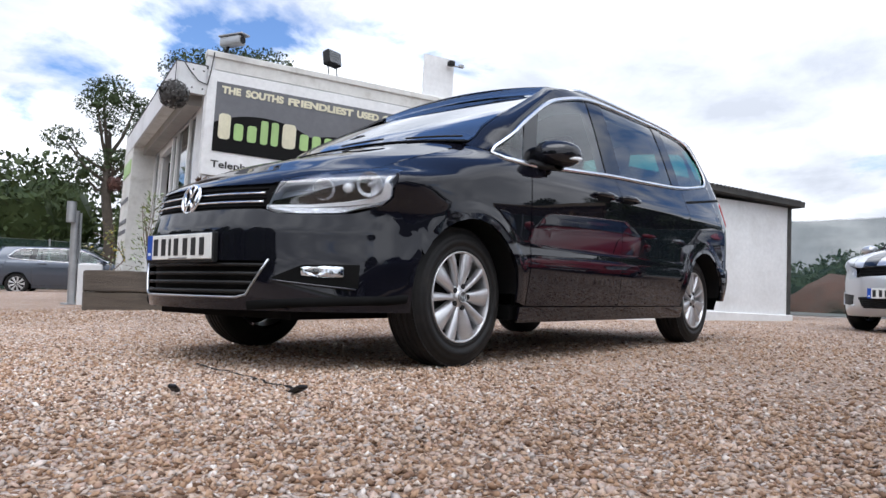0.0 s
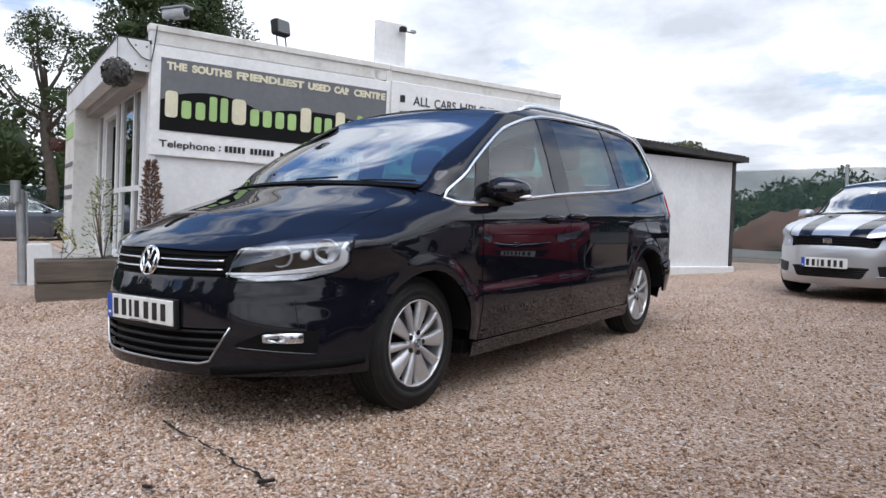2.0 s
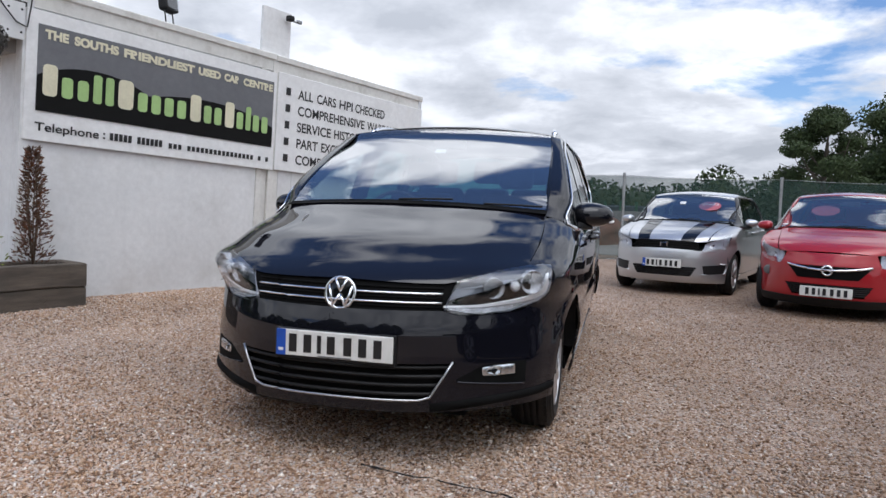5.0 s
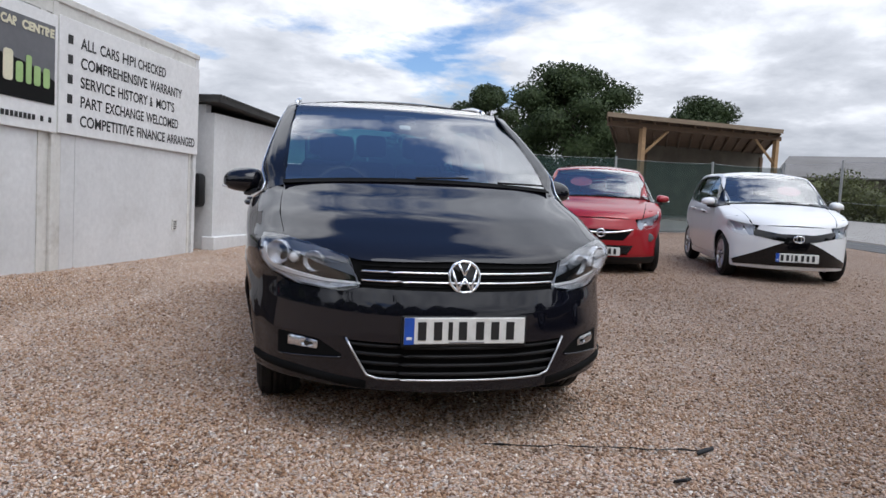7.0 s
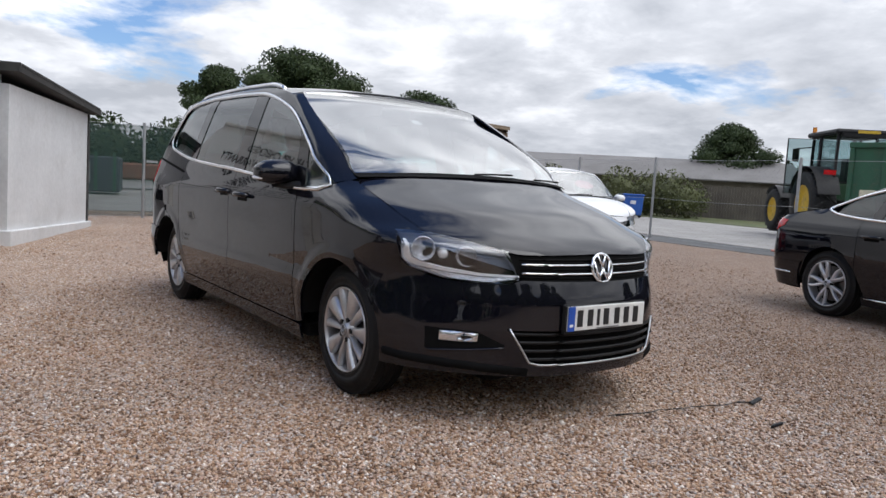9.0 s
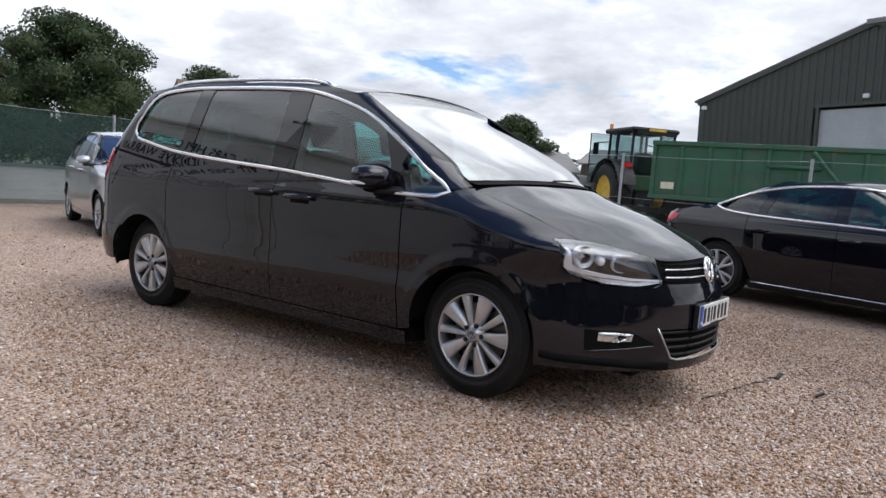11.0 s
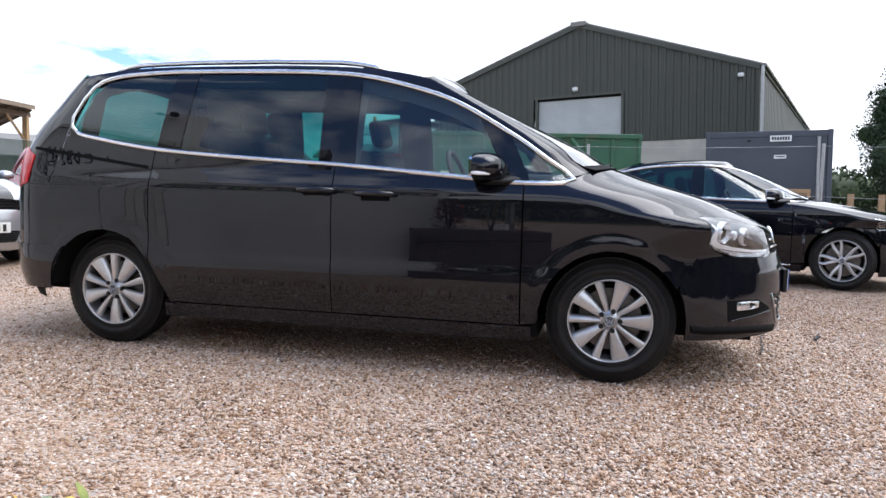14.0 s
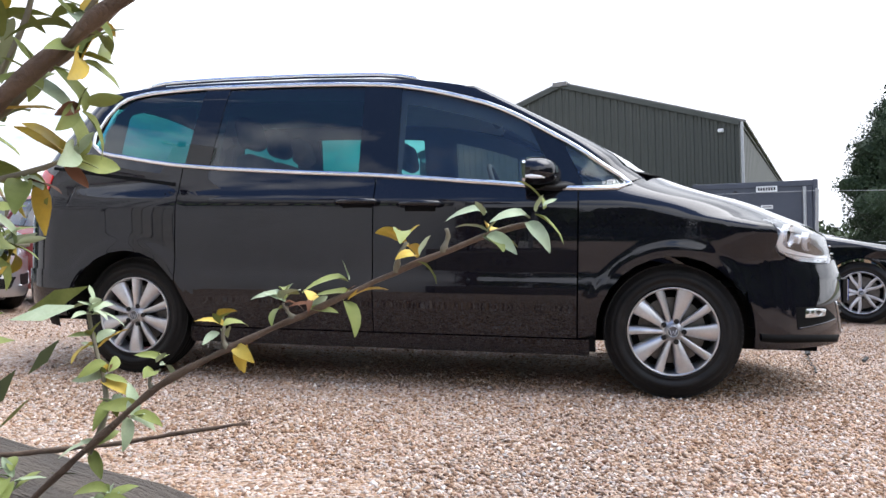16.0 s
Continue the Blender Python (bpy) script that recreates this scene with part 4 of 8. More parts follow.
    for q in v:
        row = []
        for g in f:
            zb = s["screen_z"][0] - 0.03 * g * g
            zt = float(np.interp(g, f, front_row[:, 2])) - 0.004
            z = zb + (zt - zb) * q
            y = g * float(ye(np.clip(z, zz[0], zz[-1]))) * 0.995
            x = float(B.front(z) - B.c(z) * y ** 2.5)
            xr = float(np.interp(g, f, front_row[:, 0]))
            x = x * (1 - q ** 6) + xr * q ** 6
            row.append((x, y, z))
        sc.append(row)
    sc = np.array(sc).transpose(1, 0, 2)
    ws = panel("windscreen", sc, M["screen"], car, "laminated windscreen", whole=True, rim=0)
    ws.visible_shadow = False
    # black band round the screen
    for mm in (1, -1):
        e = np.stack([sc[-1], sc[-1] * np.array((1, 0.974, 1)) + np.array((0.004, 0, 0))], 0)
        e[..., 1] *= mm
        panel("screen_band", e, gp, car, off=0.002, rim=0)
    low_band = np.stack([sc[:, 0] + np.array((0.05, 0, -0.012)), sc[:, 0], sc[:, 0] * 0.8 + sc[:, 1] * 0.2], 1)
    panel("scuttle", low_band, M["dark"], car, whole=True, off=0.002, rim=0.004)
    for mm in (-0.05, 0.42):
        pts = []
        for q in np.linspace(0, 1, 9):
            g = mm + q * 0.30
            i = np.interp(abs(g) / max(ye(zz[0]), 0.1), f, np.arange(14))
            p0 = np.array([np.interp(i, np.arange(14), sc[:, 0, k]) for k in range(3)])
            pts.append((p0[0] + 0.015 - 0.02 * q, g, p0[2] + 0.012 + 0.012 * q))
        tubep("wiper", pts, 0.0055, M["trim"], car, seg=6)
    # side glass
    for (b0, b1, t0, t1, kind) in s["panes"]:
        f = np.linspace(0, 1, 14)
        bx, tx2 = b0 + (b1 - b0) * f, t0 + (t1 - t0) * f
        bz, tz = belt(bx) + 0.004, dtop(tx2) - 0.002
        v = np.linspace(0, 1, 10)[None, :]
        x = bx[:, None] * (1 - v) + tx2[:, None] * v
        z = bz[:, None] * (1 - v) + np.maximum(tz, bz)[:, None] * v
        for ob in both("side_window", B.S(x, z), M[kind], car, "", off=-0.006, rim=0):
            ob.visible_shadow = False
    for (b0, b1, t0, t1) in s["pillars"]:
        f = np.linspace(0, 1, 5)
        bx, tx2 = b0 + (b1 - b0) * f, t0 + (t1 - t0) * f
        v = np.linspace(0, 1, 12)[None, :]
        x = bx[:, None] * (1 - v) + tx2[:, None] * v
        z = belt(bx)[:, None] * (1 - v) + dtop(tx2)[:, None] * v
        both("window_pillar", B.S(x, z), M["pillar"], car, "gloss black window pillar", off=-0.002)
    # trim line round the side glass
    q = np.linspace(dl0, dl1, 50)
    loop = [(a, float(belt(a))) for a in q] + [(a, float(dtop(a))) for a in np.linspace(s["dtop"][-1][0], s["dtop"][0][0], 60)[1:]]
    L = B.S(np.array([a for a, _ in loop]), np.array([b for _, b in loop]))
    for mm in (1, -1):
        Q = L * np.array((1, mm, 1)) + np.array((0, 0.007 * mm, 0))
        tubep("window_trim", Q, s.get("trim_r", 0.010), M[s.get("trim", "chrome")], car, "bright window surround" if s.get("trim", "chrome") == "chrome" else "", seg=8, closed=True, flat=0.55)
    # front bumper
    zl = s["lip"]
    ztop = pchip(s["bumper_top"])
    xe = pchip(s["bumper_end"])
    u = np.linspace(0, 1, 64)
    v = np.linspace(0, 1, 40)
    G = np.zeros((64, 40, 3))
    for i, a in enumerate(u):
        z = zl + (float(ztop(a)) - zl) * v
        te = B.tau(xe(z), z)
        G[i] = B.P(a * te, z)
    ge = s["grille_low"]  # (z bottom, half width bottom, z top, half width top)

    def hole(c):
        y, z = abs(c[1]), c[2]
        if ge[0] < z < ge[2]:
            return y < ge[1] + (ge[3] - ge[1]) * (z - ge[0]) / (ge[2] - ge[0])
        return False
    panel("front_bumper", G, M[s.get("bumper_paint", s["paint"])], car, whole=True, drop=hole, rim=0.015)
    # lower grille
    zg = np.linspace(ge[0] - 0.012, ge[2] + 0.012, 8)
    wg = ge[1] + (ge[3] - ge[1]) * (zg - ge[0]) / (ge[2] - ge[0]) + 0.015
    Gr = np.array([B.P(a * wg, zg) for a in np.linspace(0, 1, 14)])
    panel("grille_back", Gr, M["dark"], car, off=-0.035, rim=0, whole=True)
    for zz2 in np.linspace(ge[0] + 0.02, ge[2] - 0.02, s.get("low_slats", 4)):
        w2 = ge[1] + (ge[3] - ge[1]) * (zz2 - ge[0]) / (ge[2] - ge[0])
        t = np.linspace(-w2, w2, 40)
        tubep("grille_slat", B.P(t, zz2) + np.array((-0.012, 0, 0)), 0.008, M["trim"], car, seg=6)
    if s.get("u_trim"):
        ys = np.linspace(-ge[1], ge[1], 40)
        pts = [(-ge[3], ge[2] + 0.004)] + [(-(ge[3] + (ge[1] - ge[3]) * q), ge[2] + (ge[0] - ge[2]) * q) for q in (0.3, 0.6, 0.85, 0.95)]
        bot = [(a, ge[0] - 0.004) for a in ys]
        pts = pts + bot[2:-2] + [(-a, b) for a, b in reversed(pts)]
        tubep("grille_trim", B.P(np.array([a for a, _ in pts]), np.array([b for _, b in pts])) + np.array((0.002, 0, 0)), 0.0052, M["satin"], car, "satin chrome grille trim", seg=8)
    # upper grille
    gu = s.get("grille_up")
    if gu:
        P = nose(B, gu[0], gu[1], 30, 6)
        panel("upper_grille", P, M["dark"], car, off=-0.012, rim=0, whole=True)
        for zz2 in gu[2]:
            t = np.linspace(-gu[3], gu[3], 40)
            tubep("grille_bar", B.P(t, zz2), gu[4], M["chrome"], car, "chrome grille bar", seg=8)
        for zz2 in gu[5] if len(gu) > 5 else ():
            t = np.linspace(-gu[3], gu[3], 40)
            tubep("grille_slat", B.P(t, zz2) + np.array((-0.010, 0, 0)), 0.005, M["dark"], car, seg=6)
    # headlights
    hb, ht = s["headlight"]
    P = nose(B, hb, ht, 30, 14)
    for mm in (False, True):
        sg = -1 if mm else 1
        lamp = panel("headlight", P, M["lens"], car, "clear headlight lens", mirror=mm, off=0.001, rim=0.01)
        lamp.visible_shadow = False
        panel("housing", P, M["lamp_dark"], lamp, off=-s.get("lamp_depth", 0.068), rim=0.006 - s.get("lamp_depth", 0.068), mirror=mm)
        for (t, z, rad, kind) in s["lamp_bowls"]:
            c = B.P(t, z)
            out = np.cross(B.P(t + .01, z) - c, B.P(t, z + .01) - c)
            out *= np.sign(out[0]) / np.linalg.norm(out)
            out = out + np.array((0.45, 0, 0.0))
            out /= np.linalg.norm(out)
            c = (c - out * 0.026) * np.array((1, sg, 1))
            out = out * np.array((1, sg, 1))
            mm4 = Matrix.Translation(c) @ Vector(out).to_track_quat("Y", "Z").to_matrix().to_4x4()
            V, F = lathe([(rad * 1.0, -0.03), (rad * 1.0, 0.001), (rad * 0.975, 0.002), (rad * 0.955, -0.004), (rad * 0.86, -0.012), (rad * 0.66, -0.022), (rad * 0.42, -0.030), (rad * 0.2, -0.033), (0.0005, -0.033)], 30)
            V = [mm4 @ Vector(q) for q in V]
            mesh_ob("reflector", V, F, M["lamp_in"], lamp)
            V, F = lathe([(rad * 0.24, -0.038), (rad * 0.22, -0.022), (rad * 0.14, -0.017), (0.0005, -0.016)] if not kind else [(rad * 0.80, -0.03), (rad * 0.80, 0.001), (rad * 0.6, 0.006), (0.0005, 0.008)], 18)
            V = [mm4 @ Vector(q) for q in V]
            mesh_ob("bulb_cover", V, F, M["lamp_white"] if kind else M["lamp_in"], lamp)
        if s.get("lamp_guide"):
            gb, gt = s["lamp_guide"]
            low = nose(B, [(.455, .690), (.56, .671), (.685, .677), (.800, .717)], [(.455, .697), (.584, .692), (.703, .700), (.787, .714)], 24, 3, paired=True)
            panel("lower_reflector", low, M["lamp_in"], lamp, "bright lower reflector", off=-0.012, rim=0.006, mirror=mm)
            panel("light_guide", nose(B, gb, gt, 31, 4, paired=True), M["lamp_white"], lamp, "white light guide", off=-0.012, rim=0.008, mirror=mm)
    # tail lamps
    for tl in s["tail_lamp"]:
        both("tail_lamp", ribs(B, tl, 6, 10), M["red_lens"], car, "red tail lamp", off=0.006)
    # rear cap
    ztop2 = s.get("cap_top", s["roof_edge"][0][1] + crown * 0.8)
    cut = s.get("glass_from")

    def rear_rows(za, zb2, n):
        zr = np.linspace(za, zb2, n)[None, :]
        yy = np.linspace(0, 1, 16)[:, None] * cap(zr)
        x = B.rear(zr) + B.cr * yy ** (1 / 0.35)
        zz2 = np.broadcast_to(zr, x.shape)
        return np.stack([x, np.minimum(yy, np.where(yy > 0.3, B.Y(x, zz2), yy)), zz2], -1)
    panel("tailgate", rear_rows(s["tail_low"], cut or ztop2, 30), pm, car, whole=True)
    if cut:
        ob = panel("rear_window", rear_rows(cut + 0.004, ztop2, 16), M["privacy"], car, whole=True, rim=0)
        ob.visible_shadow = False
    # rear bumper skin, from the middle round to the arch
    rows = []
    zr = np.linspace(s["tail_low"] - 0.02, s["tail_low"] + 0.24, 12)
    for q in np.linspace(0, 1, 14):
        yy = q * cap(zr)
        rows.append(np.stack([B.rear(zr) + B.cr * yy ** (1 / 0.35), yy, zr], -1))
    xa = -wb - np.sqrt(np.maximum(ra * ra - (zr - r) ** 2, 0)) - 0.006
    for q in np.linspace(0, 1, 8)[1:]:
        rows.append(B.S(xl(zr) + (xa - xl(zr)) * q, zr))
    panel("rear_bumper", np.array(rows), pm, car, off=0.009, rim=0.012, whole=True)
    # dark liner, floor and wheel wells
    f = np.linspace(0, 1, 30)
    xs = s["nose_x"] - 0.12 - f * (s["nose_x"] - s["rear"][2][1] - 0.3)
    G = []
    for xx in xs:
        zf = sill - 0.04
        zt = float(np.clip(B.hoodz(xx, 0.55) - 0.08, 0.5, float(belt(np.clip(xx, dl0, dl1))) - 0.06))
        col = []
        for z in np.linspace(zf, zt, 8):
            col.append((xx, max(float(B.Y(xx, z)) - 0.045, 0.02), z))
        G.append(col)
    G = np.array(G)
    keep = [abs(x) > ra + 0.02 and abs(x + wb) > ra + 0.02 for x in xs]
    for sg in (1, -1):
        b0, F = 0, []
        V = list((G * np.array((1, sg, 1))).reshape(-1, 3))
        for i in range(len(xs) - 1):
            if keep[i] and keep[i + 1]:
                F += [(b0 + i * 8 + j, b0 + (i + 1) * 8 + j, b0 + (i + 1) * 8 + j + 1, b0 + i * 8 + j + 1) for j in range(7)]
        mesh_ob("inner_liner", V, F, M["dark"], car)
    hw = float(s["side"][1][1]) - 0.02
    bm = bmesh.new()
    box(bm, -wb + ra, -ra, -hw, hw, sill - 0.07, sill)
    box(bm, s["nose_x"] - 0.85, s["nose_x"] - 0.22, -hw * 0.6, hw * 0.6, sill - 0.07, sill + 0.25)
    box(bm, s["rear"][2][1] + 0.15, -wb - ra * 0.2, -hw * 0.6, hw * 0.6, sill - 0.03, sill + 0.3)
    box(bm, -wb - 0.2, 0.2, -hw * 0.62, hw * 0.62, sill - 0.05, sill + 0.3)
    part("underbody", bm, M["dark"], car)
    for xc in (0, -wb):
        for sg in (1, -1):
            V, F = [], []
            yo = float(B.Y(xc, r + ra * 0.9)) - 0.012
            for k, a in enumerate(np.linspace(3, 177, 24)):
                yq = min(yo, float(B.Y(xc + ra * math.cos(radians(a)), r + ra * math.sin(radians(a)))) - 0.012)
                for j, yy in enumerate((yq, yq - 0.05, yo - 0.30)):
                    q = ra + (0.004 if j == 0 else 0.02)
                    V.append((xc + q * math.cos(radians(a)), sg * yy, r + q * math.sin(radians(a))))
            F = [(k * 3 + j, k * 3 + j + 1, (k + 1) * 3 + j + 1, (k + 1) * 3 + j) for k in range(23) for j in range(2)]
            mesh_ob("wheel_arch_liner", V, F, M["trim"], car)
            wheel(car, xc, sg * s["track"], r, s["wheel"][1], s["wheel"][2], s["style"], sg)
    # sills
    xs = np.linspace(-ra - 0.03, -wb + ra + 0.03, 14)
    both("sill", ribs(B, [(x, sill - 0.085, x, sill - 0.006) for x in xs], 1, 6), pm, car, off=0.004)
    # mirrors
    mx, my, mz, ms = s["mirror"]
    for sg in (1, -1):
        mir = root("door_mirror", pose(mx, sg * my, mz), "", "")
        for key in list(mir.keys()):
            del mir[key]
        mir.parent = car
        bm = bmesh.new()
        bmesh.ops.create_uvsphere(bm, u_segments=28, v_segments=18, radius=1)
        for vv in bm.verts:
            x, y, z = vv.co
            o = y * sg
            g = 1.0 / max(abs(y) ** 2.8 + (abs(x) ** 2.4 + abs(z) ** 2.4), 1e-6) ** 0.39
            tall = (0.088 if z > 0 else 0.066) * (1 - 0.16 * o)
            vv.co = Vector((max(x * g, -0.42) * (0.125 - 0.030 * o) * ms, y * g * 0.128 * ms, z * g * tall * ms))
        part("mirror_shell", bm, M[s.get("mirror_paint", s["paint"])], mir, smooth=True)
        boxp("mirror_glass", (-0.056 * ms, -0.046 * ms, -0.098 * ms, 0.098 * ms, -0.046 * ms, 0.058 * ms), M["chrome"], mir, "mirror glass", bev=0.012)
        y0 = float(B.Y(mx + 0.12, mz - 0.05)) - my
        V, F = [], []
        for k, (fx, fy, fz, hx3, hz3) in enumerate(((0.00, 0.0, -0.060, 0.05, 0.016), (0.04, sg * y0 * 0.4, -0.064, 0.055, 0.017), (0.10, sg * y0 * 0.85, -0.058, 0.075, 0.022), (0.14, sg * (y0 - 0.03), -0.052, 0.085, 0.026))):
            for a in np.linspace(0, 2 * math.pi, 12, endpoint=False):
                V.append((fx + hx3 * math.cos(a), fy, fz + hz3 * math.sin(a)))
        F = [(k * 12 + i, k * 12 + (i + 1) % 12, (k + 1) * 12 + (i + 1) % 12, (k + 1) * 12 + i) for k in range(3) for i in range(12)]
        mesh_ob("mirror_foot", V, F, M["trim"], mir)
        tubep("side_indicator", [(0.055 * ms, sg * 0.100 * ms, -0.030), (0.03 * ms, sg * 0.119 * ms, -0.028), (-0.01 * ms, sg * 0.125 * ms, -0.026), (-0.04 * ms, sg * 0.123 * ms, -0.025)], [0.004, 0.008, 0.010, 0.006], M["lamp_white"], mir, "clear side indicator", seg=8)
    # handles
    for hx2, hz2 in s["handles"]:
        for sg in (1, -1):
            y = float(B.Y(hx2, hz2)) * sg
            h = root("door_handle", pose(hx2, y, hz2), "", "")
            for key in list(h.keys()):
                del h[key]
            h.parent = car
            tubep("grip", [(-0.115, 0, 0), (-0.095, sg * 0.030, 0.003), (0, sg * 0.042, 0.005), (0.095, sg * 0.030, 0.003), (0.115, 0, 0)], [0.012, 0.015, 0.017, 0.015, 0.012], pm, h, seg=10)
            boxp("recess", (-0.08, 0.08, -0.004, 0.003, -0.035, 0.02), M["dark"], h, bev=0.002)
    # interior
    if s.get("inside", True):
        by = float(belt(x0))
        dashz = s["screen_z"][0] - 0.07
        dx = s["dash_x"]
        boxp("dashboard", (dx - 0.35, dx + 0.30, -ye(zz[0]) - 0.02, ye(zz[0]) + 0.02, dashz - 0.28, dashz), M["dash"], car, bev=0.06, seg=3, smooth=True)
        wheel_c = Vector((dx - 0.48, -0.36, dashz - 0.04))
        mw = Matrix.Translation(wheel_c) @ pose(0, 0, 0, 0, 68, 0)
        ring = [mw @ Vector((0.185 * math.cos(a), 0.185 * math.sin(a), 0)) for a in np.linspace(0, 2 * math.pi, 28, endpoint=False)]
        tubep("steering_wheel", ring, 0.015, M["dash"], car, seg=8, closed=True)
        for k, (sx2, rowz) in enumerate(s["seat_rows"]):
            for yy in ((-0.36, 0.36) if k == 0 else s.get("rear_seats", (-0.40, 0.0, 0.40))):
                seat(car, sx2, yy, rowz, M["cloth"], 0.5 if k == 0 else 0.38, s.get("seat_back", 0.58))
        ux = float(B.front(s["screen_z"][1] - 0.1)) - 0.12
        boxp("rear_view_mirror", (-0.02, 0.02, -0.11, 0.11, -0.03, 0.03), M["dash"], car, m=pose(ux, 0, s["screen_z"][1] - 0.13), bev=0.01)
        hl = [(roof * np.array((1, 0.93, 1))) - np.array((0, 0, 0.04))][0]
        panel("headlining", hl.transpose(1, 0, 2), M["beige"], car, whole=True, rim=0)
        xs = np.linspace(x0, dl0 + 0.05, 12)
        tr = np.array([[(x, float(B.Y(x, z)) - 0.09, z) for z in np.linspace(sill if abs(x + wb) > ra + 0.12 else r + ra + 0.06, float(belt(x)) - 0.02, 6)] for x in xs])
        both("door_lining", tr, M["dash"], car, rim=0)
        if s.get("inner_posts"):
            ix = np.linspace(s["dtop"][1][0], s["dtop"][-3][0], 24)
            both("inner_roof_trim", np.array([[(x, float(B.Y(x, z)) - 0.06, z) for z in (float(dtop(x)) - 0.09, float(dtop(x)) - 0.03, float(dtop(x)) + 0.02)] for x in ix]), M["dash"], car, rim=0)
            for a, b in s["inner_posts"]:
                both("inner_post_trim", np.array([[(x, float(B.Y(x, z)) - 0.055, z) for z in np.linspace(float(belt(x)) - 0.02, float(dtop(x)) - 0.02, 6)] for x in np.linspace(a, b, 4)]), M["dash"], car, rim=0)
    return car, B

